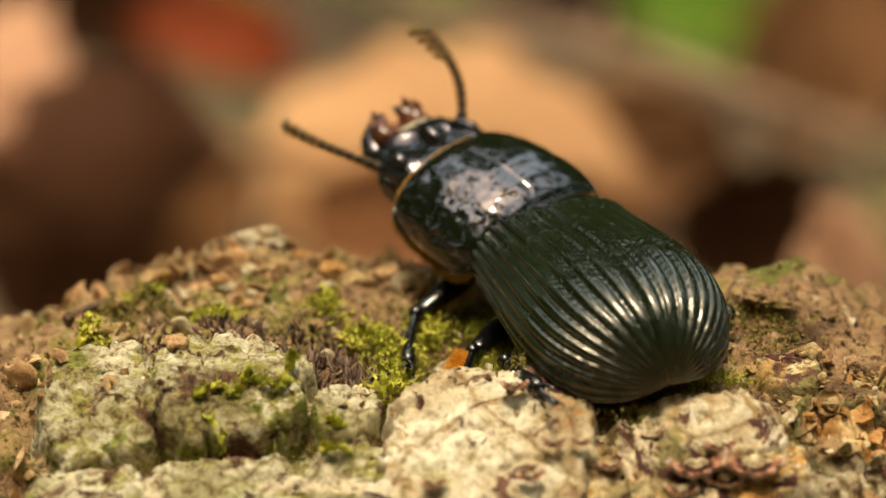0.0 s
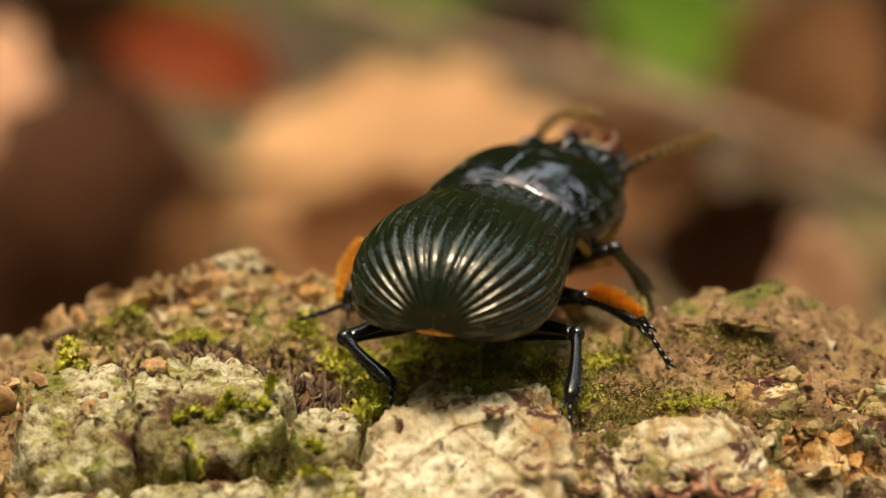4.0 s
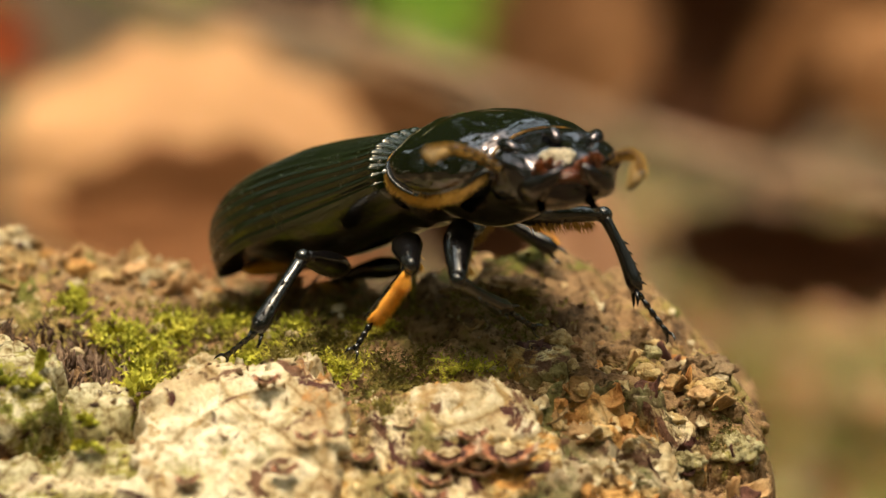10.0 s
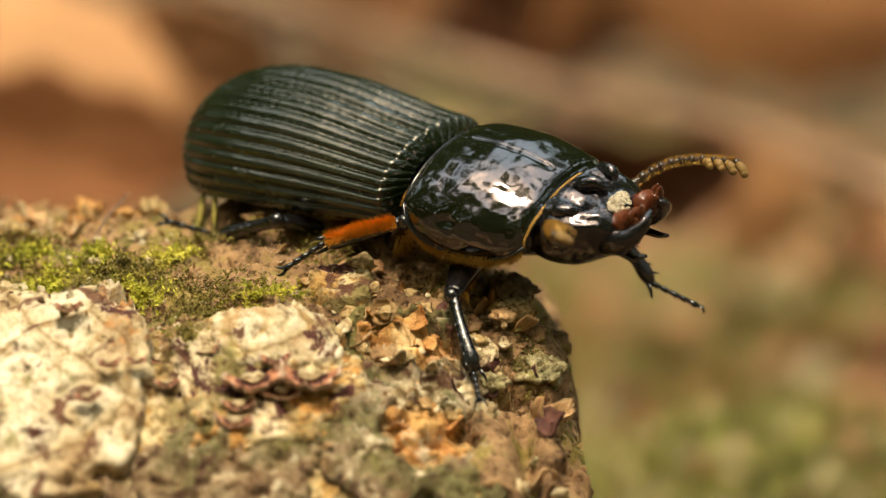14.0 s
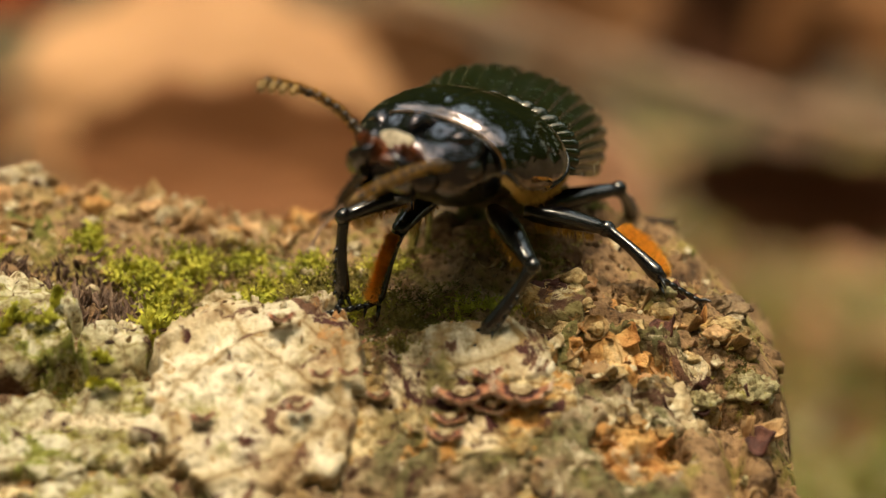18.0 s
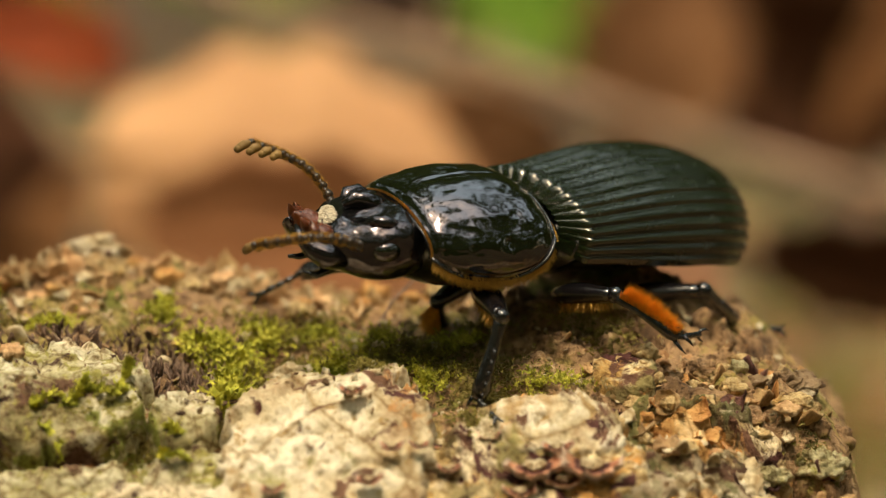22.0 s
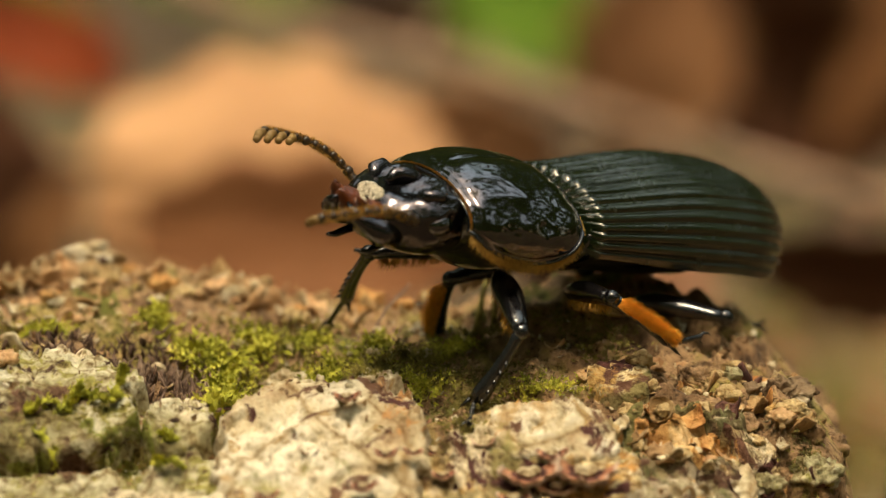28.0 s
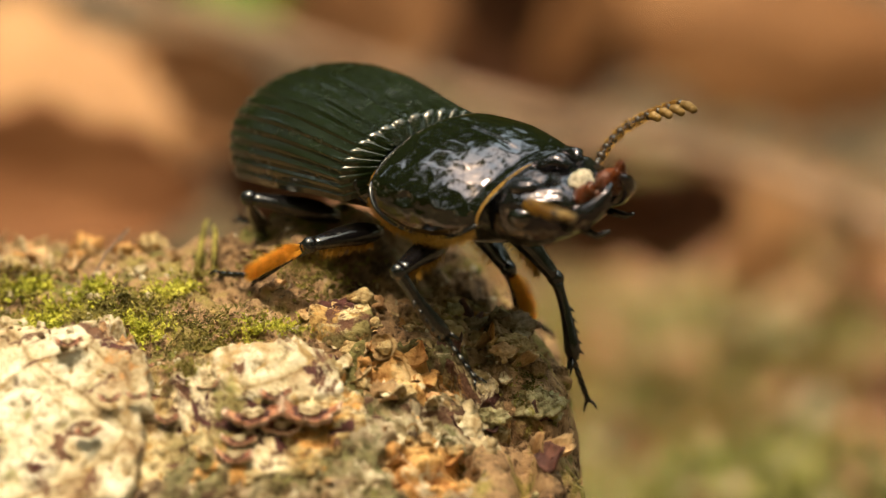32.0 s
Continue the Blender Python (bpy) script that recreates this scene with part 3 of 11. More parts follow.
def pronotum(parent):
    """The smooth rimmed shield behind the head, its pivot at the waist."""
    n, m = 72, 120
    verts, faces = [], []
    us = [0.5 - 0.5 * math.cos(math.pi * i / n) for i in range(n + 1)]
    for u in us:
        for j in range(m + 1):
            v = 2 * j / m - 1
            p = shield_point(u, v)
            out = Vector((0, p.y, max(0.2, p.z))).normalized()
            edge = min(1.0, (1 - abs(v)) / 0.10, u / 0.06 + 0.1, (1 - u) / 0.06 + 0.1)
            dip = -0.10 * math.exp(-((edge - 0.55) / 0.25) ** 2)               # gutter inside the rim
            dip -= 0.13 * math.exp(-(p.y / 0.17) ** 2) * smooth01((u - 0.08) / 0.1) * smooth01((0.92 - u) / 0.1)
            q = Vector((p.x * 0.5, p.y, p.z * 1.2))
            dip += (0.07 * noise.fractal(p * 0.45, 0.9, 2, 3) + 0.07 * noise.fractal(q * 0.9, 0.8, 2, 3) * smooth01((abs(v) - 0.12) / 0.2)) * smooth01(edge)
            for pu, pv, depth, r in ((0.42, 0.62, 0.22, 0.05), (0.42, -0.62, 0.22, 0.05), (0.3, 0.42, 0.1, 0.04), (0.3, -0.42, 0.1, 0.04)):   # side pits
                dip -= depth * math.exp(-((u - pu) / r) ** 2 - ((v - pv) / r) ** 2)
            verts.append(p + out * dip)
    for i in range(n):
        for j in range(m):
            a = i * (m + 1) + j
            faces.append((a, a + m + 1, a + m + 2, a + 1))
    ob = sheet("pronotum", verts, faces, gloss_mat, parent, "smooth polished black shield")
    loop = [shield_point(u, -1) for u in us[::2]] + [shield_point(1, 2 * j / 40 - 1) for j in range(1, 40)] + [shield_point(u, 1) for u in us[::-2]] + [shield_point(0, 1 - 2 * j / 40) for j in range(1, 41)]
    bm = bmesh.new()
    tube(bm, loop, [0.13] * len(loop), 8)
    part("rim", bm, leg_mat, ob, "thin raised edge bead")
    bm = bmesh.new()
    rings = []
    for i in range(15):
        u = i / 14
        side_w, top_h = 0.86 * abs(shield_point(u, 0.8).y), 0.86 * shield_point(u, 0).z
        low = 2.7 + 1.0 * math.sin(math.pi * u)
        rings.append([(0.5 + 8.6 * u, side_w * math.cos(t) * (1 if math.sin(t) > 0 else 1 - 0.45 * abs(math.sin(t))), top_h * math.sin(t) if math.sin(t) > 0 else low * math.sin(t)) for t in [2 * math.pi * k / 28 for k in range(28)]])
    loft(bm, rings)
    part("prothorax", bm, leg_mat, ob, "black underside of the shield")
    rnd = random.Random(5)
    for side in (1, -1):
        bm = bmesh.new()
        roots = []
        for _ in range(2200):                                    # hangs out from under the side edge
            u = 0.04 + 0.94 * rnd.random()
            p = shield_point(u, side * rnd.uniform(0.93, 0.99))
            a = Vector((p.x, p.y * 0.955, p.z - 0.12 - 0.25 * rnd.random()))
            away = Vector((-0.5 + 0.7 * u, side * rnd.uniform(0.05, 0.45), -rnd.uniform(0.35, 0.75)))
            roots.append((a, a + away * rnd.uniform(0.6, 1.05)))
        for _ in range(420):                                     # behind the rear edge, shorter towards the top
            v = rnd.uniform(0.45, 1.0)
            p = shield_point(0.015, side * v)
            roots.append((p * 0.97, p * 0.97 + Vector((-(0.1 + 0.3 * rnd.random()) * smooth01((v - 0.4) / 0.5) - 0.04, 0.05 * side, -0.06))))
        hairs(bm, roots, 0.032)
        part("hair_fringe", bm, hair_mat, ob, "golden hair fringe under the shield's edge", smooth=False)
    bm = bmesh.new()
    roots = []
    for _ in range(2000):
        p = shield_point(0.985, rnd.uniform(-1, 1))
        a = Vector((p.x - 0.05, p.y * 0.97, p.z * 0.97 - 0.05 * rnd.random()))
        roots.append((a, a + Vector((rnd.uniform(0.18, 0.34), 0, 0.06 * rnd.uniform(-1, 1)))))
    hairs(bm, roots, 0.035)
    part("front_hair", bm, hair_mat, ob, "orange-gold hair along the front edge", smooth=False)
    return ob


def head(parent):
    """The lumpy head with horn, eyes, jaws; its pivot at the neck."""
    bm = bmesh.new()
    rings = []
    for x, w, top, low in ((-0.8, 3.5, 1.7, 2.2), (0.3, 3.9, 2.15, 2.5), (1.3, 4.0, 2.2, 2.6), (2.3, 4.1, 1.95, 2.5), (3.2, 3.65, 1.85, 2.3), (4.1, 3.0, 1.55, 2.0), (4.9, 2.5, 1.0, 1.6), (5.3, 2.1, 0.4, 1.1)):
        ring = []
        for k in range(40):
            t = 2 * math.pi * k / 40
            c, s = math.cos(t), math.sin(t)
            y = w * abs(c) ** 0.75 * (1 if c >= 0 else -1)
            z = top * abs(s) ** 0.6 if s > 0 else -low * abs(s) ** 0.8
            p = Vector((x, y, z))
            if s > 0.1:
                z += 0.26 * noise.fractal(p * 1.15 + Vector((2, 0, 0)), 0.8, 2.2, 3)
                z -= 0.45 * math.exp(-((abs(y) - 1.7) / 0.6) ** 2 - ((x - 2.4) / 0.9) ** 2)
            ring.append((x, y, z))
        rings.append(ring)
    loft(bm, rings)
    bmesh.ops.subdivide_edges(bm, edges=bm.edges[:], cuts=1, use_grid_fill=True, smooth=0.6)
    ob = part("head", bm, face_mat, parent, "black lumpy head with pits and ridges")
    bm = bmesh.new()
    tube(bm, [(1.2, 0, 1.6), (2.0, 0, 2.15), (2.9, 0, 2.35), (3.6, 0, 2.0)], [0.75, 0.62, 0.5, 0.28], 20)
    part("horn", bm, face_mat, ob, "short curved black horn")
    for side in (1, -1):
        bm = bmesh.new()
        ball(bm, (1.9, side * 3.75, 0.15), 0.85, 14, (1.1, 0.75, 0.8))
        part("eye", bm, gloss_mat, ob)
        bm = bmesh.new()
        tube(bm, [(2.9, side * 2.1, 1.4), (2.4, side * 2.7, 1.75), (1.6, side * 3.0, 1.75), (0.9, side * 2.9, 1.45)], [0.3, 0.5, 0.5, 0.3], 20)
        part("brow_ridge", bm, face_mat, ob)
        bm = bmesh.new()
        path = [(4.2, side * 2.0, -0.7), (5.4, side * 2.15, -0.45), (6.1, side * 1.85, 0.0), (6.7, side * 1.2, 0.6), (6.95, side * 0.6, 1.2)]
        tube(bm, path, [0.95, 0.95, 0.78, 0.5, 0.10], 14, 0.9)
        jaw = part("mandible", bm, face_mat, ob, "black-edged toothed jaw")
        bm = bmesh.new()
        tube(bm, [(4.7, side * 1.2, 0.25), (5.7, side * 1.35, 0.55), (6.2, side * 1.1, 0.8), (6.6, side * 0.65, 1.5)], [0.85, 0.95, 0.74, 0.08], 14, 0.95)
        tube(bm, [(5.7, side * 1.75, 0.5), (6.1, side * 1.85, 1.3), (6.3, side * 1.7, 1.8)], [0.55, 0.38, 0.06], 9)
        tube(bm, [(6.3, side * 1.3, 0.9), (6.6, side * 1.35, 1.5), (6.8, side * 1.25, 1.9)], [0.4, 0.26, 0.05], 8)
        part("jaw_tooth", bm, jaw_mat, ob, "rust-brown inner teeth")
        bm = bmesh.new()
        tube(bm, [(4.6, side * 1.5, -1.5), (5.8, side * 1.7, -1.9), (6.6, side * 1.4, -1.7)], [0.3, 0.22, 0.12], 8)
        part("palp", bm, leg_mat, ob)
    bm = bmesh.new()
    rings = []
    for x, w, h in ((4.7, 1.5, 0.45), (5.4, 1.4, 0.45), (5.9, 1.2, 0.35), (6.2, 0.7, 0.2)):
        rings.append([(x, w * math.cos(t), 0.25 + h * math.sin(t)) for t in [2 * math.pi * k / 16 for k in range(16)]])
    loft(bm, rings)
    part("labrum", bm, jaw_mat, ob, "rust-brown upper lip")
    rnd = random.Random(8)
    bm = bmesh.new()
    for _ in range(260):
        a, r = rnd.uniform(0, 6.28), rnd.random() ** 0.6
        c = Vector((4.55 + 0.42 * r * math.cos(a), -0.3 + 1.15 * r * math.sin(a), 1.30 - 0.45 * r * math.cos(a) + 0.12 * (1 - r)))
        ball(bm, c, rnd.uniform(0.05, 0.16), 5, (1.2, 1, 0.6))
    part("dirt_crust", bm, dirt_mat, ob, "cream-white crust of dried dirt")
    return ob


def antenna(side, parent):
    """A curved string of beads with three leaf-shaped plates at the end; runs along x from its base."""
    bm = bmesh.new()
    pts = []
    for i in range(12):
        s = i / 11
        pts.append(Vector((7.3 * s, side * 0.5 * math.sin(math.pi * s), 1.15 * math.sin(math.pi * s) * (1.0 - 0.25 * s))))
    tube(bm, pts, [0.36, 0.33] + [0.21] * 10, 8)
    for i, p in enumerate(pts[1:]):
        ball(bm, p, 0.31 if i > 1 else 0.36, 8, (1.0, 1, 1))
    ob = part("antenna", bm, feeler_mat, parent, "dark brown beaded feeler")
    for k, i in enumerate((8, 9, 10, 11)):
        bm = bmesh.new()
        p = pts[i]
        q = p + Vector((0.30, -side * (0.38 + 0.10 * k), -0.48 - 0.10 * k))
        tube(bm, [p, (p + q) / 2 + Vector((0.12, 0, 0)), q], [0.24, 0.31, 0.26], 10)
        ball(bm, q, 0.27, 10)
        part("club_plate", bm, club_mat, ob, "brown velvety club plate")
    rnd = random.Random(4 + side)
    bm = bmesh.new()
    roots = []
    for _ in range(2400):
        s = rnd.random() ** 0.8
        p = pts[min(11, int(s * 11))].lerp(pts[min(11, int(s * 11) + 1)], s * 11 % 1)
        d = Vector((rnd.uniform(0.0, 0.5), rnd.uniform(-1, 1), rnd.uniform(-1, 1))).normalized()
        roots.append((p + d * 0.12, p + d * rnd.uniform(0.34, 0.55)))
    hairs(bm, roots, 0.024)
    part("feeler_hair", bm, hair_mat, ob, "fine golden hairs", smooth=False)
    return ob


def femur(length, parent, brush):
    bm = bmesh.new()
    n = 9
    tube(bm, [(length * i / n, 0, 0.12 * math.sin(math.pi * i / n)) for i in range(n + 1)], [0.55, 0.85, 1.0, 1.05, 1.0, 0.92, 0.82, 0.72, 0.66, 0.5], 12, 0.72)
    ball(bm, (length, 0, 0), 0.62, 10, (1, 0.9, 0.9))
    ob = part("femur", bm, leg_mat, parent)
    if brush:
        rnd = random.Random(int(length * 10))
        bm = bmesh.new()
        roots = []
        for _ in range(150):
            s = rnd.uniform(0.15, 0.85)
            a = Vector((length * s, rnd.uniform(-0.6, 0.6), -0.55))
            roots.append((a, a + Vector((rnd.uniform(-0.1, 0.4), rnd.uniform(-0.3, 0.3), -rnd.uniform(0.35, 0.7)))))
        hairs(bm, roots, 0.05)
        part("thigh_hair", bm, hair_mat, ob, "golden hair under the thigh", smooth=False)
    return ob


def tibia(length, parent, brush):
    bm = bmesh.new()
    n = 8
    tube(bm, [(length * i / n, 0, 0.16 * math.sin(math.pi * i / n)) for i in range(n + 1)], [0.50, 0.44, 0.42, 0.44, 0.48, 0.54, 0.60, 0.66, 0.46], 10, 0.8)
    for i in range(5):                                            # spines on the outer edge
        x = length * (0.38 + 0.13 * i)
        tube(bm, [(x, 0, 0.42), (x + 0.18, 0, 0.62), (x + 0.38, 0, 0.78)], [0.14, 0.09, 0.02], 5)
    for y in (-0.35, 0.35):
        tube(bm, [(length - 0.1, y, -0.15), (length + 0.5, y * 1.3, -0.35), (length + 0.9, y * 1.2, -0.55)], [0.16, 0.11, 0.02], 5)
    ob = part("tibia", bm, leg_mat, parent)
    if brush:
        rnd = random.Random(int(length * 10) + 2)
        bm = bmesh.new()
        roots = []
        for _ in range(2800):
            s = rnd.uniform(0.10, 0.96)
            a = Vector((length * s, rnd.uniform(-0.26, 0.26), 0.26))
            roots.append((a, a + Vector((rnd.uniform(0.0, 0.4), rnd.uniform(-0.45, 0.45), rnd.uniform(0.9, 1.5) * (0.35 + 0.65 * math.sin(math.pi * min(1, 0.9 * s + 0.1)))))))
        hairs(bm, roots, 0.03)
        part("hair_brush", bm, orange_mat, ob, "dense orange hair brush", smooth=False)
    return ob


def tarsus(length, parent):
    bm = bmesh.new()
    for i in range(5):
        s = length * (0.07 + 0.19 * i)
        tube(bm, [(s - 0.10 * length, 0, 0), (s, 0, 0), (s + 0.085 * length, 0, -0.02)], [0.12, 0.19, 0.22], 7)
    for y in (-1, 1):
        tube(bm, [(length * 0.92, 0.08 * y, 0), (length * 1.0, 0.28 * y, 0.05), (length * 1.07, 0.40 * y, -0.12), (length * 1.09, 0.42 * y, -0.32)], [0.13, 0.11, 0.07, 0.02], 6)
    return part("tarsus", bm, leg_mat, parent)


beetle = empty("beetle")
tagged(beetle, "glossy black beetle with grooved wing cases and golden hair", "beetle")
elytron(1, beetle)
elytron(-1, beetle)
belly(beetle)
beetle_pronotum = pronotum(beetle)
beetle_head = head(beetle)
left_antenna, right_antenna = antenna(1, beetle), antenna(-1, beetle)
LENGTHS = {"F": (5.6, 5.4, 3.6), "M": (5.4, 5.2, 3.4), "H": (6.2, 6.0, 4.0)}
legs = {}
for side in "LR":
    for place in "FMH":
        l1, l2, l3 = LENGTHS[place]
        legs[side + place] = (femur(l1, beetle, place != "H"), tibia(l2, beetle, place == "M"), tarsus(l3, beetle))


# ---------------------------------------------------------------- forest floor and background
def ground_height(x, y):
    near = math.exp(-(x / 900) ** 2 - ((y - 200) / 900) ** 2)
    bank = 17 * math.exp(-((x - 52) / 20) ** 2 - ((y - 68) / 34) ** 2) * smooth01((x - 24) / 14)      # mossy bank beside the broken end
    return 27 + near * 7 * noise.fractal(Vector((x * 0.012, y * 0.012, 0)), 0.8, 2, 3) - near * 4 + bank * (1 + 0.12 * noise.noise(Vector((x * 0.15, y * 0.15, 2))))


def build_ground():
    verts, faces = [], []
    xs = [-60000, -6000, -1500] + [-700 + 35 * i for i in range(41)] + [1500, 6000, 60000]
    ys = [-60000, -6000, -1500] + [-500 + 35 * i for i in range(47)] + [2500, 6000, 60000]
    xs = sorted(xs + [24 + 4 * i for i in range(22)])
    ys = sorted(ys + [-6 + 6 * i for i in range(32)])
    for x in xs:
        for y in ys:
            verts.append((x, y, ground_height(x, y)))
    n = len(ys)
    for i in range(len(xs) - 1):
        for j in range(n - 1):
            faces.append((i * n + j, (i + 1) * n + j, (i + 1) * n + j + 1, i * n + j + 1))
    ob = sheet("ground", verts, faces, soil_mat)
    return tagged(ob, "brown forest floor of soil, moss and leaf crumbs", "ground", kind="structure")


build_ground()


def dead_leaf(name, label, material, centre, length, width, yaw, pitch, roll, curl, seed, category="leaf"):
    """A curled leaf blade with a raised midrib and a stalk, lying or standing in the litter."""
    verts, faces = [], []
    nu, nv = 22, 12
    for i in range(nu + 1):
        u = i / nu
        w = width * 0.5 * (math.sin(math.pi * min(1, u * 0.94 + 0.05)) ** 0.55) * (1 + 0.10 * math.sin(u * 23 + seed))
        for j in range(nv + 1):
            v = 2 * j / nv - 1
            x = (u - 0.5) * length
            y = v * w
            z = curl * (abs(v) ** 1.6) * w * 0.9 + 0.10 * length * math.sin(math.pi * u) * (0.6 + 0.4 * math.sin(seed))
            z += 0.035 * length * noise.noise(Vector((u * 3, v * 2, seed * 7.3))) + 0.5 * math.cos(v * 22 + 8 * u) * (1 - abs(v))
            verts.append((x, y, z))
    top = len(verts)
    verts += [(x, y, z - 0.35) for x, y, z in verts]
    m = nv + 1
    for i in range(nu):
        for j in range(nv):
            a, b, c, d = i * m + j, (i + 1) * m + j, (i + 1) * m + j + 1, i * m + j + 1
            faces.append((a, b, c, d))
            faces.append((top + d, top + c, top + b, top + a))
    for i in range(nu):
        for j in (0, nv):
            a, b = i * m + j, (i + 1) * m + j
            faces.append((a, top + a, top + b, b) if j == 0 else (b, top + b, top + a, a))
    ob = sheet("blade", verts, faces, material)
    stalk = bmesh.new()
    tube(stalk, [(-0.62 * length, 0, -0.02 * length), (-0.5 * length, 0, 0.02), (0, 0, 0.10 * length - 0.6), (0.48 * length, 0, 0)], [0.9, 0.8, 0.6, 0.2], 6)
    rib = part("midrib", stalk, material)
    leaf = new(name)
    leaf.empty_display_size = 0.005
    ob.parent = leaf
    rib.parent = leaf
    leaf.matrix_world = pose(*[c * MM for c in centre], roll, pitch, yaw)
    return tagged(leaf, label, category, group="dead leaves on the forest floor" if category == "leaf" else "")


dead_leaf("dead_leaf", "large pale tan leaf curled on the leaf litter", tan_leaf, (-17, 180, 54.6), 39, 34, -3, 5, 50, -0.45, 1, "leaf")
dead_leaf("dead_leaf", "reddish brown leaf under the pale one", sienna_leaf, (-12.4, 150, 54.1), 34, 15, -5, 3, 70, 0.3, 8, "leaf")
dead_leaf("dead_leaf", "dark maroon curled leaf in the litter", maroon_leaf, (-48.5, 140, 58.2), 28, 26, 15, -70, 95, -0.3, 2, "leaf")
dead_leaf("dead_leaf", "dull brown leaf folded in the litter", brown_leaf, (-38.1, 135, 57.3), 14, 6, 10, -60, 75, 0.2, 15, "leaf")
dead_leaf("dead_leaf", "rust-red dead leaf in the litter", rust_leaf, (-45.2, 230, 58.7), 19, 13, 10, 15, 45, 0.3, 3, "leaf")
dead_leaf("dead_leaf", "tan-brown leaf leaning behind the twig", tawny_leaf, (26.6, 270, 52.3), 24, 22, 10, -70, 75, 0.3, 4, "leaf")
# dark sheet put where the gap under the twig lies in shade
dead_leaf("dead_leaf", "near-black leaf standing in for the shaded gap under the twig", dark_leaf, (14.7, 160, 53.2), 17, 15, 10, -10, 102, 0.2, 12, "leaf")
dead_leaf("dead_leaf", "tawny brown leaf lying under the twig", tawny_leaf, (4, 190, 54.9), 20, 14, 10, 20, 85, 0.2, 16, "leaf")
dead_leaf("dead_leaf", "pinkish tan leaf behind the log", pale_leaf, (22.8, 130, 54.6), 13, 16, 20, 60, 52, -0.3, 5, "leaf")
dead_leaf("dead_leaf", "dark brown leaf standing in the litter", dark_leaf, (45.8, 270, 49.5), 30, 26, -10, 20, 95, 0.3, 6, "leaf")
dead_leaf("dead_leaf", "orange-brown leaf edge in the litter", brown_leaf, (53.1, 260, 52.6), 22, 8, 0, -60, 70, 0.2, 17, "leaf")
# two more dark sheets where shade falls behind the log
dead_leaf("dead_leaf", "near-black leaf standing in for the shade behind the log", dark_leaf, (42.2, 160, 49), 21, 11, -10, 5, 103, 0.2, 13, "leaf")
dead_leaf("dead_leaf", "near-black leaf standing in for the shade under the twig", dark_leaf, (51.8, 165, 46.6), 16, 10, 10, -5, 100, 0.2, 18, "leaf")
dead_leaf("dead_leaf", "warm brown leaf standing in the litter", brown_leaf, (72.4, 230, 52.5), 36, 20, 0, 10, 65, -0.3, 7, "leaf")
dead_leaf("dead_leaf", "orange-brown leaf in the litter", tan_leaf, (64.3, 185, 40.6), 15, 10, 0, -80, 75, -0.3, 19, "leaf")
dead_leaf("dead_leaf", "pale tan leaf at the side of the litter", pale_leaf, (-63, 180, 61), 12, 30, 0, 5, 50, -0.3, 11, "leaf")
# dark backdrop of leaves, added to cover ground that comes out too bright
dead_leaf("dead_leaf", "dark brown leaf at the back of the litter", dark_leaf, (-65.9, 310, 50.8), 34, 16, 0, 5, 95, 0.2, 20, "leaf")
dead_leaf("dead_leaf", "dark brown leaf at the back of the litter", dark_leaf, (-5.1, 350, 44.4), 26, 10, 0, 5, 95, 0.2, 21, "leaf")
dead_leaf("dead_leaf", "dark brown leaf at the back of the litter", dark_leaf, (44.1, 360, 44.4), 40, 16, 0, -5, 95, 0.2, 22, "leaf")
dead_leaf("dead_leaf", "brown leaf at the back of the litter", brown_leaf, (76.8, 350, 42.8), 40, 20, 0, 10, 85, 0.2, 23, "leaf")
dead_leaf("plant_leaf", "green plant leaf behind the litter", green_leaf, (12, 310, 50.1), 24, 20, 20, 20, 50, 0.2, 9, "plant leaf")
dead_leaf("plant_leaf", "green plant leaf behind the litter", green_leaf, (-61.3, 340, 48.4), 26, 9, -10, 5, 55, 0.2, 10, "plant leaf")
dead_leaf("plant_leaf", "green plant leaf behind the litter", green_leaf, (-28.9, 350, 50), 26, 10, 10, 5, 55, 0.2, 24, "plant leaf")


def twig(label, pts, r0, r1, seed):
    bm = bmesh.new()
    path, radii = [], []
    n = 40
    a, b = Vector(pts[0]), Vector(pts[1])
    for i in range(n + 1):
        s = i / n
        p = a.lerp(b, s) + Vector((noise.noise(Vector((s * 5, seed, 0))), noise.noise(Vector((s * 5, seed, 5))), noise.noise(Vector((s * 5, seed, 9))))) * 1.8
        path.append(p)
        radii.append((r0 + (r1 - r0) * s) * (1 + 0.12 * noise.noise(Vector((s * 25, seed, 2)))))
    tube(bm, path, radii, 12)
    stick = new("twig")
    stick.empty_display_size = 0.005
    part("stem", bm, twig_mat, stick)
    for at, reach in ((0.24, (3, 9, 7)), (0.46, (6, -4, 8)), (0.63, (-4, 7, 6)), (0.80, (4, -8, 4))):
        p = path[int(at * n)]
        bm = bmesh.new()
        tube(bm, [p, p + Vector(reach) * 0.25, p + Vector(reach) * 0.45], [r0 * 0.75, r0 * 0.5, r0 * 0.35], 8)
        part("side_stub", bm, twig_mat, stick)
    return tagged(stick, label, "twig")


twig("dry grey-brown twig lying across the leaf litter", [(-30, 209, 71.4), (95, 159.6, 40.0)], 1.1, 1.05, 1)

# ---------------------------------------------------------------- crumbs, moss and fungi on the log
RND = random.Random(17)


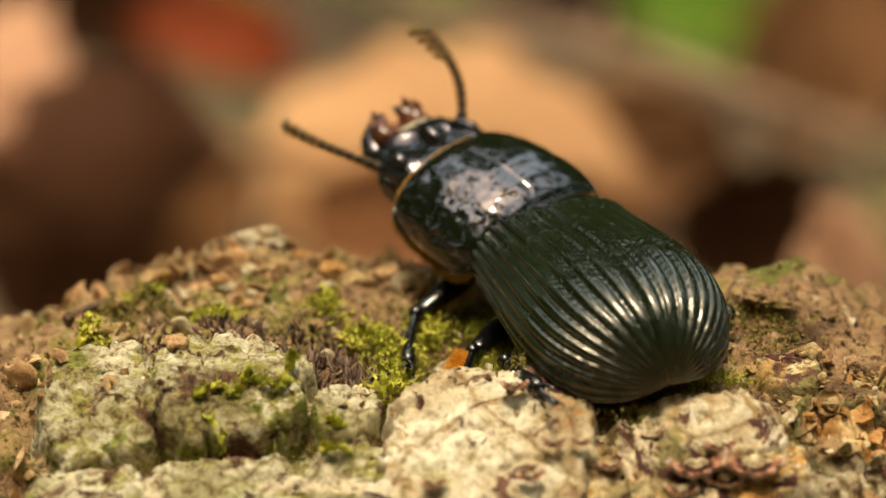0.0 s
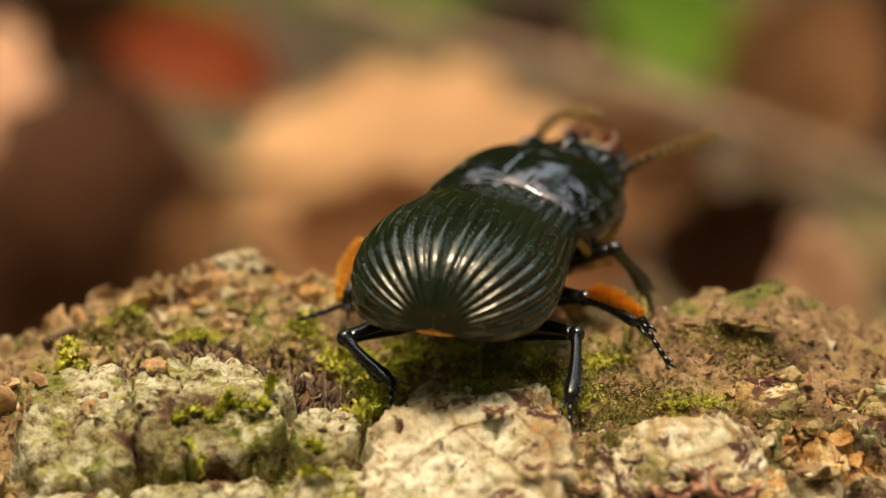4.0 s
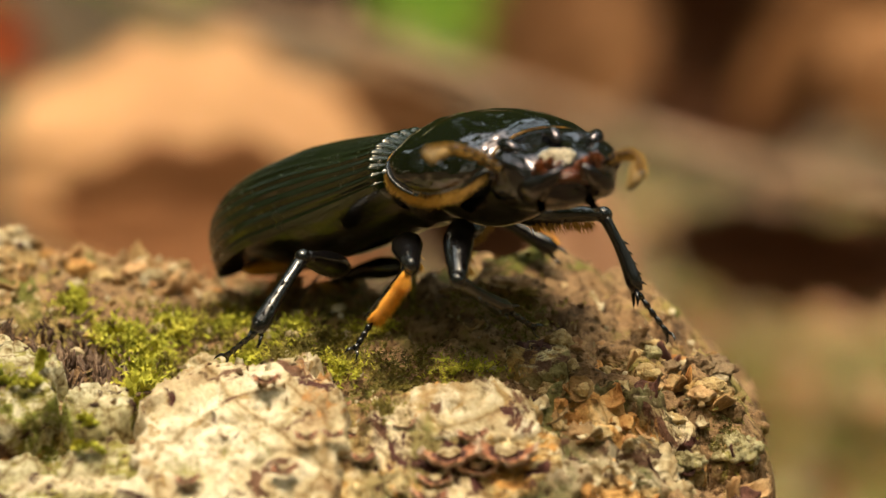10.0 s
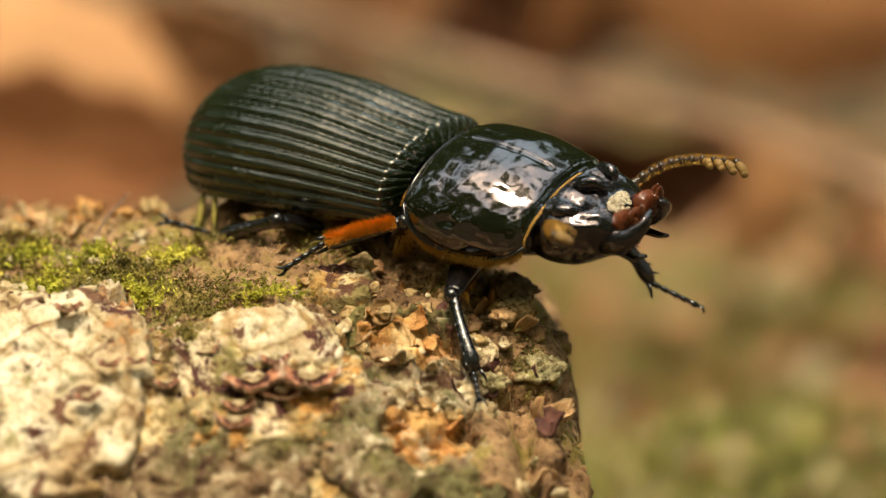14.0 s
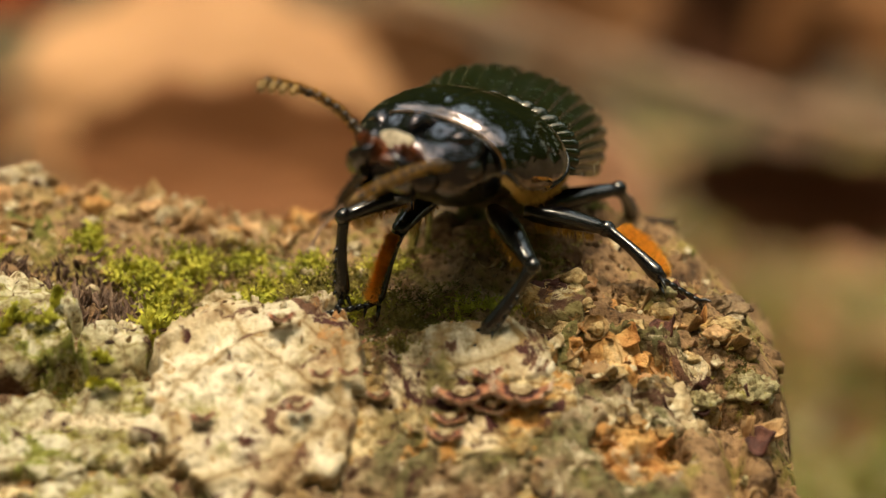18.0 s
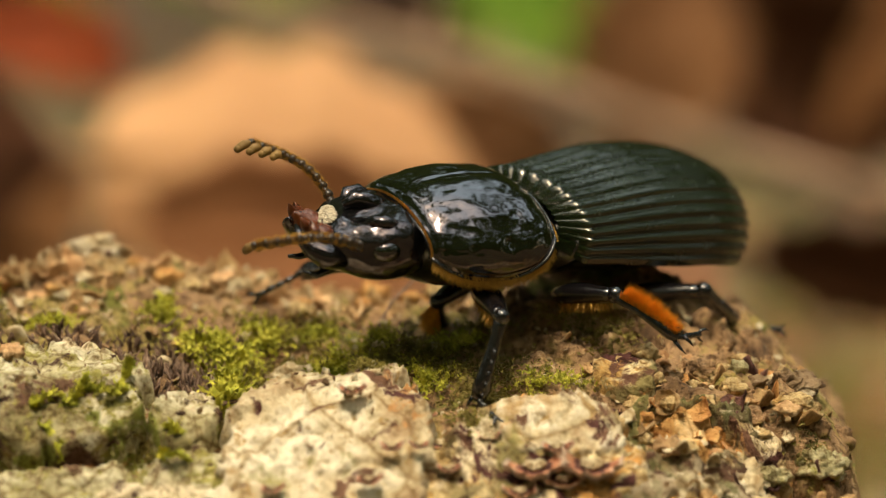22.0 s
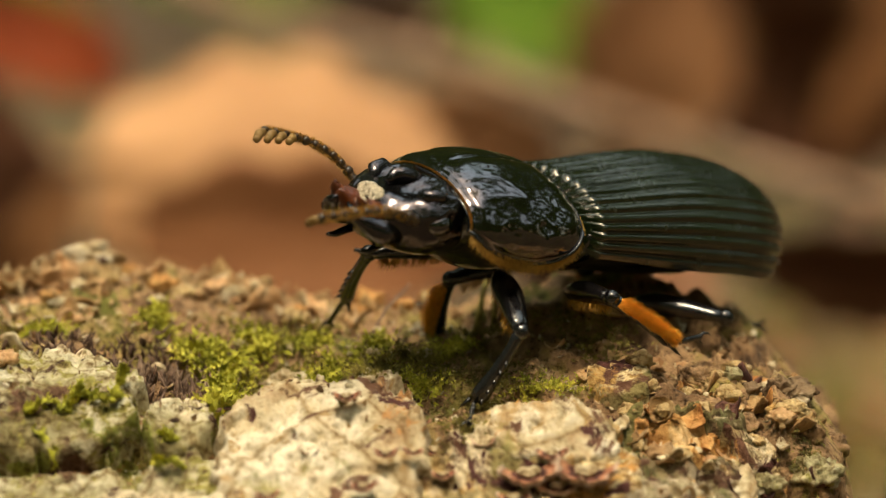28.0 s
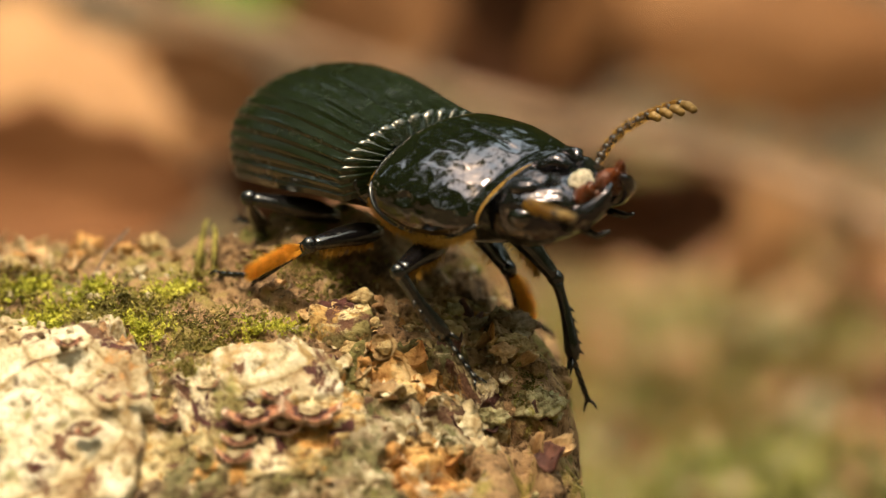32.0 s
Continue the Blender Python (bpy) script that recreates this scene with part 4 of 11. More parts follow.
def skin_frame(x, a, turn=0.0, lean=0.0):
    """A pose on the log's skin, z outwards."""
    p = Vector(rough_skin(x, a, crust(x, a)))
    up = Vector((0, -math.sin(radians(a)), math.cos(radians(a))))
    t = Vector((1, 0, 0))
    s = up.cross(t).normalized()
    m = Matrix((t, s, up)).transposed().to_4x4()
    return Matrix.Translation(p * MM) @ m @ Matrix.Rotation(turn, 4, "Z") @ Matrix.Rotation(lean, 4, "Y")


def flake_mesh(seed, curl, mat):
    """A curled chip: a thin cupped shell with a ruffled rim, about a millimetre across."""
    verts, faces = [], []
    nr, na = 6, 18
    for layer in (0, 1):
        for i in range(nr):
            r = (i + 0.4) / (nr - 0.6)
            for k in range(na):
                t = 2 * math.pi * k / na
                rag = 1 + 0.30 * noise.noise(Vector((math.cos(t) * 1.1, math.sin(t) * 1.1, seed * 3.1))) + 0.07 * math.sin(k * 5.1 + seed)
                x, y = r * rag * math.cos(t), 0.85 * r * rag * math.sin(t)
                z = curl * (x * x * 0.8 + 0.35 * y * y) + 0.22 * r ** 3 * math.sin(3 * t + seed * 1.7) + 0.16 * noise.noise(Vector((x * 2, y * 2, seed))) - (0.30 - 0.12 * r) * layer
                verts.append((x, y, z))
    for layer in (0, 1):
        o = layer * nr * na
        for i in range(nr - 1):
            for k in range(na):
                q = (o + i * na + k, o + (i + 1) * na + k, o + (i + 1) * na + (k + 1) % na, o + i * na + (k + 1) % na)
                faces.append(q if layer == 0 else q[::-1])
        faces.append(tuple(o + k for k in range(na)) if layer else tuple(o + k for k in range(na))[::-1])
    for k in range(na):
        a, b = (nr - 1) * na + k, (nr - 1) * na + (k + 1) % na
        faces.append((a, a + nr * na, b + nr * na, b))
    me = bpy.data.meshes.new("bark_flake")
    me.from_pydata([(x * MM, y * MM, z * MM) for x, y, z in verts], [], faces)
    me.shade_smooth()
    me.materials.append(mat)
    return me


FLAKES = [flake_mesh(i, c, m) for i, (c, m) in enumerate(((0.7, flake_mat), (0.9, flake_mat), (0.5, flake_mat), (1.1, flake_mat), (0.35, lichen_mat), (0.6, lichen_mat), (0.8, rot_mat), (0.9, cap_mat)))]


def flake(x, a, size, kind, turn=None, lean=None, sink=0.15):
    ob = new("bark_flake", FLAKES[kind])
    m = skin_frame(x, a, RND.uniform(0, 6.28) if turn is None else turn, RND.gauss(0, 0.65) if lean is None else lean)
    ob.matrix_world = m @ Matrix.Translation((0, 0, -sink * size * MM)) @ Matrix.Diagonal((size, size * RND.uniform(0.7, 1.1), size * RND.uniform(0.8, 1.3), 1))
    ob.parent = log
    ob.matrix_parent_inverse = Matrix.Translation(-Vector(log.location))
    return ob


def scatter(n, x0, x1, a0, a1, s0, s1, kinds):
    for _ in range(n):
        flake(RND.uniform(x0, x1), RND.uniform(a0, a1), RND.uniform(s0, s1), RND.choice(kinds))


scatter(160, -36, -3, -40, -12, 0.7, 1.35, (0, 1, 2, 3, 0, 1, 4, 5))       # crumbly back edge
scatter(28, -33, -22, -24, 2, 0.7, 1.5, (0, 2, 4, 5))
scatter(40, -60, -34, -25, 70, 0.7, 1.5, (0, 1, 2, 3, 6))
scatter(7, 12, 25.5, -15, 30, 0.5, 1.1, (4, 5, 0, 4))                   # curled chips near the broken end
scatter(8, 11, 25.5, 30, 85, 0.5, 1.1, (4, 5, 0, 2))
scatter(24, -30, 14, 45, 95, 0.6, 1.4, (0, 4, 5, 6, 3))


def crumbs(n, x0, x1, a0, a1, s0, s1, material, seed, label):
    """Countless small bark crumbs, joined."""
    rnd = random.Random(seed)
    verts, faces = [], []
    for _ in range(n):
        x, a = rnd.uniform(x0, x1), rnd.uniform(a0, a1)
        c = Vector(rough_skin(x, a, 0.1 + crust(x, a)))
        s = rnd.uniform(s0, s1)
        r = Euler((rnd.uniform(0, 6.3), rnd.uniform(0, 6.3), rnd.uniform(0, 6.3))).to_matrix()
        i = len(verts)
        ring = [Vector((math.cos(t) * rnd.uniform(0.6, 1.2), math.sin(t) * rnd.uniform(0.5, 1.1), 0.25 * rnd.uniform(-1, 1))) * s for t in (0, 1.05, 2.1, 3.14, 4.2, 5.25)]
        verts += [c + r @ v for v in ring] + [c + r @ Vector((0, 0, 0.35 * s)), c + r @ Vector((0, 0, -0.2 * s))]
        for k in range(6):
            faces += [(i + k, i + (k + 1) % 6, i + 6), (i + (k + 1) % 6, i + k, i + 7)]
    return tagged(sheet("bark_crumbs", verts, faces, material, smooth=False), label, "crumbs", kind="stuff")


crumbs(800, -40, 2, -42, -8, 0.2, 0.5, flake_mat, 1, "pale brown and cream bark crumbs on the log's back edge")
crumbs(900, -40, 26, -10, 32, 0.12, 0.4, wood_mat, 2, "dark crumbs of rotten wood in the hollow")
crumbs(500, -34, 24, -10, 34, 0.12, 0.35, lichen_mat, 3, "cream crumbs strewn over the rotten wood")
crumbs(200, 8, 26, -20, 90, 0.12, 0.35, flake_mat, 4, "brown bark crumbs at the broken end")
crumbs(160, -50, 10, 34, 95, 0.10, 0.3, lichen_mat, 5, "cream lichen crumbs on the bark")
crumbs(700, -70, -30, -40, 80, 0.25, 0.9, flake_mat, 6, "mixed bark crumbs at the log's side")


def chunk(name, label, material, x, a, size, seed, lift=0.3, flat=0.7):
    """A crumbly lump."""
    bm = bmesh.new()
    bmesh.ops.create_icosphere(bm, subdivisions=4 if max(size) > 1.2 else 3, radius=1)
    for v in bm.verts:
        d = 1 + 0.45 * noise.fractal(v.co * 1.5 + Vector((seed * 3, 0, 0)), 0.8, 2, 4) - 0.35 * abs(noise.noise(v.co * 2.3 + Vector((seed, seed, 0)))) + 0.10 * noise.fractal(v.co * 6, 0.8, 2, 2)
        v.co = Vector((v.co.x * size[0], v.co.y * size[1], v.co.z * size[2] * flat)) * d
    ob = part(name, bm, material, None, label)
    ob.matrix_world = skin_frame(x, a) @ Matrix.Translation((0, 0, lift * MM))
    ob.parent = log
    ob.matrix_parent_inverse = Matrix.Translation(-Vector(log.location))
    return ob


for x, a, sx, sy, sz, mat, lift in ((12.8, 14, 0.94, 0.68, 0.88, "o", 0.5), (14.5, 16.1, 0.77, 0.59, 0.64, "b", 0.4), (13.5, 18.2, 0.6, 0.5, 0.6, "o", 0.3), (16.8, 12.3, 1.02, 0.77, 0.88, "b", 0.4), (15.8, 16.8, 0.59, 0.51, 0.56, "o", 0.3), (18.2, 17.1, 0.9, 0.7, 0.9, "o", 0.3), (22.1, 17.8, 1.02, 0.77, 1.44, "b", 0.6), (21.5, 14.3, 0.8, 0.7, 0.9, "b", 0.3), (23.5, 21.9, 0.94, 0.77, 1.12, "b", 0.4), (19.8, 24.9, 0.68, 0.59, 0.64, "o", 0.3), (22.9, 33.5, 0.85, 0.68, 1.04, "b", 0.4), (19.2, 36.1, 0.68, 0.51, 0.56, "b", 0.3), (11.6, 22.7, 0.42, 0.34, 0.32, "o", 0.2), (-23.6, -20.5, 2.2, 1.6, 1.5, "w", 1.2), (-27.2, -12.8, 1, 0.8, 0.9, "f", 0.5), (-23.7, -8.8, 0.9, 0.7, 0.6, "w", 0.5), (-25.1, -8.8, 0.7, 0.6, 0.5, "w", 0.4), (16.5, 12, 1, 0.8, 0.9, "b", 0.3), (11.4, 14.8, 1.1, 0.9, 0.8, "o", 0.3), (10.1, 0.3, 2, 1.4, 1, "b", 0.2), (7, -1.6, 1.6, 1.2, 0.8, "b", 0.2), (-10, 7.9, 1.5, 0.9, 1.8, "w", 1.1), (-11.1, 11.1, 0.9, 0.6, 1.2, "w", 0.8), (-11.3, 17.4, 0.6, 0.5, 0.7, "w", 0.5), (25.2, 17.4, 1.02, 0.85, 1.12, "b", 0.2), (23.6, 32.4, 1.3, 1, 1.6, "b", 0.2), (19.5, 20.5, 1, 0.8, 0.9, "b", 0.2), (-27.3, 20, 0.9, 0.8, 0.7, "f", 0.3), (-32.1, 8.4, 1.2, 1, 1, "f", 0.6), (-33.4, 4.7, 0.8, 0.7, 1.3, "f", 0.6)):
    chunk("wood_crumb", "", {"w": lichen_mat, "f": flake_mat, "b": wood_mat, "o": golden_mat}[mat], x, a, (sx, sy, sz), x * 0.7 + a * 0.1, lift)
for x, a, size, kind, turn, lean in ((21.5, 16.3, 0.744, 3, 1.2, 0.35), (13.4, 24.3, 0.744, 6, 0.5, 0.2), (16.5, 28.8, 0.868, 6, 1.5, 0.15), (-10.2, 8.7, 0.806, 4, 0.3, 0.55), (20.3, 17.6, 0.806, 3, 2.2, 0.3), (18.5, 34.5, 0.93, 7, 0.6, 0.35), (24.7, 32.3, 0.992, 3, 0.1, 0.45), (14.9, 36.9, 1.054, 6, 1, 0.25), (17.7, 41.3, 0.992, 6, 2.4, 0.3), (15, 15.3, 0.992, 6, 0.4, 0.45), (17.1, 14.2, 1.24, 3, 2.6, 0.4), (19.5, 11.6, 1.24, 7, 1.2, 0.5), (21.4, 17.4, 1.364, 6, 0.2, 0.55), (22.9, 22.3, 1.178, 3, 2, 0.45), (18.4, 22.3, 0.992, 7, 3.2, 0.35), (16, 25, 0.868, 6, 4.1, 0.3), (20.4, 32.5, 1.054, 7, 5, 0.4), (11.2, 28, 0.868, 4, 0.9, 0.3), (10.7, 24, 0.744, 7, 2.2, 0.3), (22.8, 8, 0.93, 3, 4.4, 0.5), (23.7, 30, 1.116, 7, 0.6, 0.45)):
    flake(x, a, size, kind, turn, lean, -0.2)


for x, a, sx, sy, sz, mat in ((23.8, 28.5, 1.7, 1.3, 1.6, algae_mat), (19, 33.8, 1.1, 1.7, 0.7, lichen_mat), (24.4, 37, 0.9, 0.8, 0.9, golden_mat), (20.4, 39, 0.7, 1.2, 0.6, lichen_mat)):
    chunk("bark_lobe", "", mat, x, a, (sx, sy, sz), x * 1.3, 0.5)
for k in range(12):                               # golden chips and lobes on the worn wood before the broken end
    flake(RND.uniform(4, 16), RND.uniform(8, 24), RND.uniform(0.4, 0.8), RND.choice((0, 2, 4, 5)), None, RND.uniform(-0.3, 0.1), 0.2)
for k in range(16):
    r = RND.uniform(0.7, 1.5)
    chunk("bark_lobe", "", RND.choice((rot_mat, golden_mat, golden_mat, crumble_mat, flake_mat)), RND.uniform(12, 24), RND.uniform(6, 24), (r, r * RND.uniform(0.6, 1), r * RND.uniform(0.5, 0.9)), k * 1.7 + 3, -0.1)
for k in range(22):                               # cream bark chips fallen into the mossy hollow
    r = RND.uniform(0.25, 0.6)
    chunk("bark_chip", "", RND.choice((lichen_mat, flake_mat, lichen_mat)), RND.uniform(-20, 3), RND.uniform(-6, 20), (r, 0.7 * r, r * RND.uniform(0.8, 1.5)), k * 2.7, 0.4)
flake(23.6, 38, 1.5, 3, 0.4, 0.6, -0.2)
flake(24.2, 41, 1.1, 7, 2.8, 0.5, -0.2)
for k in range(56):                               # crumbling crust along the back edge
    x, a = RND.uniform(-35, 0), RND.uniform(-36, -10)
    r = RND.uniform(0.5, 1.15)
    chunk("bark_lobe", "", RND.choice((flake_mat, flake_mat, lichen_mat, golden_mat, rot_mat)), x, a, (r, r * RND.uniform(0.6, 1), r * RND.uniform(0.7, 1.3)), k * 1.9, 0.3)
for k in range(30):                               # knobs along the broken end
    x, a = RND.uniform(18, 25.5), RND.uniform(4, 75)
    r = RND.uniform(0.45, 1.1)
    chunk("bark_lobe", "", RND.choice((golden_mat, lichen_mat, wood_mat, crumble_mat, algae_mat)), x, a, (r, r * RND.uniform(0.6, 1), r * RND.uniform(0.8, 1.4)), k * 2.3 + 5, 0.35)
for hx0, ha0, hhx, hha in HOLLOWS:                # crumbling lobes round the hollows
    for k in range(16):
        t = 2 * math.pi * k / 16 + RND.uniform(-0.1, 0.1)
        flake(hx0 + 1.12 * hhx * math.cos(t), ha0 + 1.12 * hha * math.sin(t), RND.uniform(0.6, 1.05), RND.choice((4, 5, 0, 2)), t + math.pi, RND.uniform(-0.9, -0.4), 0.1)
    for k in range(12):
        t = 2 * math.pi * (k + 0.5 * RND.random()) / 12
        r = RND.uniform(0.35, 0.75)
        chunk("bark_lobe", "", RND.choice((golden_mat, rot_mat, flake_mat, golden_mat)), hx0 + 1.05 * hhx * math.cos(t), ha0 + 1.05 * hha * math.sin(t), (r, 0.75 * r, 0.9 * r), k * 3.3 + hx0, 0.15)


def bracket(x, a, size, turn=0.0):
    """A small drooping shelf fungus: pale root lobe, dark cap, pinkish wavy rim."""
    fungus = new("bracket_fungus")
    fungus.empty_display_size = 0.002
    zones = (("root_lobe", lichen_mat, 0.0, 0.40, 0.14, "pale cream lobe"), ("cap", cap_mat, 0.30, 0.64, 0.0, "dark purple-brown cap"), ("pore_face", salmon_mat, 0.62, 0.95, 0.01, "salmon-pink sloping face"), ("rim", rim_mat, 0.93, 1.06, 0.03, "pale beige wavy rim"))
    for name, mat, r0, r1, dz, label in zones:
        verts, faces = [], []
        nr, nt = 6, 30
        for layer in (0, 1):
            for i in range(nr + 1):
                r = r0 + (r1 - r0) * i / nr
                for k in range(nt + 1):
                    t = math.pi * (-0.08 + 1.16 * k / nt)
                    wave = 1 + 0.10 * math.sin(5 * t + x) + 0.06 * math.sin(11 * t)
                    px, py = r * wave * math.cos(t) * size, r * wave * math.sin(t) * size * 0.8
                    dish = 0.55 * r ** 3 - 0.30 * r + (0.12 * math.sin(math.pi * r / 0.40) if name == "root_lobe" else 0)
                    pz = (dish + 0.08 * r * math.sin(5 * t + x) + dz - (0.26 if layer else 0)) * size
                    verts.append((px, pz, py))
        m = nt + 1
        half = (nr + 1) * m
        for layer in (0, 1):
            for i in range(nr):
                for k in range(nt):
                    q = (layer * half + i * m + k, layer * half + i * m + k + 1, layer * half + (i + 1) * m + k + 1, layer * half + (i + 1) * m + k)
                    faces.append(q if layer else q[::-1])
        for k in range(nt):
            for i in (0, nr):
                q = (i * m + k, i * m + k + 1, half + i * m + k + 1, half + i * m + k)
                faces.append(q if i else q[::-1])
        for i in range(nr):
            for k in (0, nt):
                faces.append((i * m + k, half + i * m + k, half + (i + 1) * m + k, (i + 1) * m + k))
        sheet(name, verts, faces, mat, fungus, label)
    droop = radians(126 - a)
    fungus.matrix_world = skin_frame(x, a) @ Matrix.Rotation(droop, 4, "X") @ Matrix.Rotation(turn, 4, "Y") @ Matrix.Translation((0, (0.5 * size + 0.3) * MM, 0))
    return tagged(fungus, "small bracket fungus with dark purple-brown cap and pinkish rim on bark", "fungus", group="bracket fungi on the log")


for x, a, size, turn in ((5.5, 38.0, 1.7, 0.2), (6.9, 35.4, 0.9, 0), (9, 38.0, 1.8, -0.2), (7.3, 39.4, 1.3, 0), (-0.3, 31.6, 1, 0), (-1, 29.2, 0.5, 0), (-5.8, 28.2, 0.8, 0), (-8.1, 34.6, 0.6, 0), (-1.6, 36.4, 0.6, 0), (0.2, 37.8, 0.7, 0), (4.6, 41.5, 1, 0.1), (4.3, 44.2, 1.1, 0), (-3.3, 36.8, 0.7, 0), (2.7, 32.5, 0.7, 0), (-4.7, 41.5, 0.8, 0), (-10.6, 42.5, 0.7, 0), (2.6, 42.5, 0.6, 0.3)):
    bracket(x, a, size, turn)


def moss(label, material, x0, a0, hx, ha, n, tall, seed, spread=0.8):
    """A patch of moss: many small curved shoots with leaflets."""
    rnd = random.Random(seed)
    verts, faces = [], []
    for _ in range(2 * n if material is bright_moss_mat else n):
        x, a = x0 + rnd.gauss(0, 0.5) * hx, a0 + rnd.gauss(0, 0.5) * ha
        p = Vector(rough_skin(x, a, 0.3 + crust(x, a)))
        up = Vector((0, -math.sin(radians(a)), math.cos(radians(a))))
        d = (up + Vector((rnd.gauss(0, spread), rnd.gauss(0, spread), rnd.gauss(0, spread * 0.5)))).normalized()
        h = tall * rnd.uniform(0.5, 1.2)
        bend = Vector((rnd.gauss(0, 0.4), rnd.gauss(0, 0.4), -0.2)) * h
        for k in range(6):
            s = k / 5
            c = p + d * h * s + bend * s * s
            t = (d + 2 * bend * s / h).normalized()
            out = t.orthogonal().normalized()
            out = Matrix.Rotation(k * 2.3 + x, 3, t) @ out
            wide = 0.15 * h * (1.1 - 0.6 * s) + 0.04
            side = out.cross(t) * wide * 0.45
            tip = c + out * wide * 1.8 + t * wide * 1.6
            i = len(verts)
            verts += [c - side, c + side, tip, c + out * wide * 0.8 - side + t * wide * 0.6, c + out * wide * 0.8 + side + t * wide * 0.6]
            faces += [(i, i + 1, i + 4, i + 3), (i + 3, i + 4, i + 2)]
    ob = sheet("moss", verts, faces, material, None)
    return tagged(ob, label, "moss", kind="stuff")


for i, (x, a, hx, ha, n, tall, kind) in enumerate(((-14.8, 3.3, 1.6, 3, 90, 1.1, 1), (-12, 5.5, 1.8, 3, 110, 0.9, 0), (-9.3, 3.5, 1.8, 3, 110, 0.9, 0), (-6.3, 6.2, 2.4, 4, 160, 0.9, 1), (-4.5, 13.7, 2.2, 3, 150, 1, 0), (-20, -0.4, 2, 3, 30, 0.8, 0), (-25.5, 0.5, 1.4, 2, 40, 0.9, 1), (-0.9, 8.4, 2, 4, 120, 0.8, 0), (-3.4, 10.7, 3, 5, 300, 1.2, 0), (-7, 9.5, 1.2, 2, 50, 1.5, 1), (-21.3, 32.4, 2.2, 5, 90, 0.7, 0), (-14.1, 19.5, 0.5, 2.5, 50, 1.7, 1), (-13.7, 4.4, 1.2, 3, 45, 1.6, 1), (-26.4, -2.2, 0.8, 2, 30, 1.2, 1), (-13.9, 13, 0.7, 5, 60, 1.6, 1), (2.4, 17, 4, 5, 200, 0.7, 0), (5.6, 21.4, 1.2, 2, 30, 0.7, 1), (-31.2, -2.7, 3, 5, 140, 1, 0), (-30.6, -5.4, 1.2, 2, 30, 1.1, 1), (-32.8, 10, 1.2, 5, 40, 1.2, 1), (9, 2.6, 4, 4, 180, 0.6, 0), (-8.3, -6.5, 2.4, 5, 100, 1, 0), (2.8, 1.7, 2, 3, 60, 0.8, 0), (1.6, 28.8, 1.4, 4, 80, 0.7, 0), (-11.3, -5.3, 3, 5, 100, 1, 0), (23.4, 28.2, 1.6, 6, 80, 0.6, 0), (-5.2, 19.7, 2, 3, 120, 0.8, 0), (3.5, 22.5, 3, 3, 160, 0.7, 0), (10.5, 8, 3, 4, 70, 0.7, 0), (7.5, 20, 1.6, 2, 30, 0.7, 1), (-1.3, 18, 1.6, 3, 60, 1.0, 1), (-7.6, 8.5, 1.6, 3, 70, 1.1, 1), (-5.5, 15.5, 1.0, 2, 40, 0.9, 1), (-18.5, -4, 1.0, 2, 40, 1.3, 1), (-12, -2, 1.2, 2, 50, 1.4, 1), (-9.8, 14.5, 0.9, 2, 40, 1.2, 1), (-4.2, 1.5, 1.3, 2, 50, 1.3, 1), (-2.2, 12, 1.0, 2, 40, 1.1, 1), (0.6, 4, 1.3, 2, 45, 1.2, 1), (-16.5, 1.5, 0.8, 2, 30, 1.3, 1), (-8.5, -3.5, 1.4, 2, 50, 1.3, 1))):
    moss("bright yellow-green moss shoots on the log" if kind else "dark olive moss cushion on the rotten wood", bright_moss_mat if kind else moss_mat, x, a, hx, ha, n, tall, 40 + i)


def moss_strand(x0, a0, dx, da, h, seed):
    """A creeping strand of moss, arched over the bark, set with tiny leaflets."""
    rnd = random.Random(seed)
    verts, faces = [], []
    n = 26
    pts = []
    for i in range(n + 1):
        s = i / n
        x, a = x0 + dx * s + 0.3 * math.sin(5 * s + seed), a0 + da * s + 1.2 * math.sin(4 * s + seed * 2)
        pts.append(Vector(rough_skin(x, a, 0.25 + crust(x, a) + h * math.sin(math.pi * min(1, s * 1.1)))))
    for i in range(n):
        p, t = pts[i], (pts[i + 1] - pts[i]).normalized()
        for k in range(5):
            out = Matrix.Rotation(rnd.uniform(0, 6.3), 3, t) @ t.orthogonal().normalized()
            w = 0.36 * rnd.uniform(0.7, 1.2) * (1.1 - 0.5 * i / n)
            side = out.cross(t) * w * 0.4
            j = len(verts)
            c = p.lerp(pts[i + 1], rnd.random())
            verts += [c - side, c + side, c + out * w * 0.7 + side + t * w * 0.6, c + out * w * 0.7 - side + t * w * 0.6, c + out * w * 1.2 + t * w * 1.5]
            faces += [(j, j + 1, j + 2, j + 3), (j + 3, j + 2, j + 4)]
    ob = sheet("moss_strand", verts, faces, bright_moss_mat, None)
    return tagged(ob, "yellow-green creeping moss strand on pale bark", "moss", group="creeping moss strands")


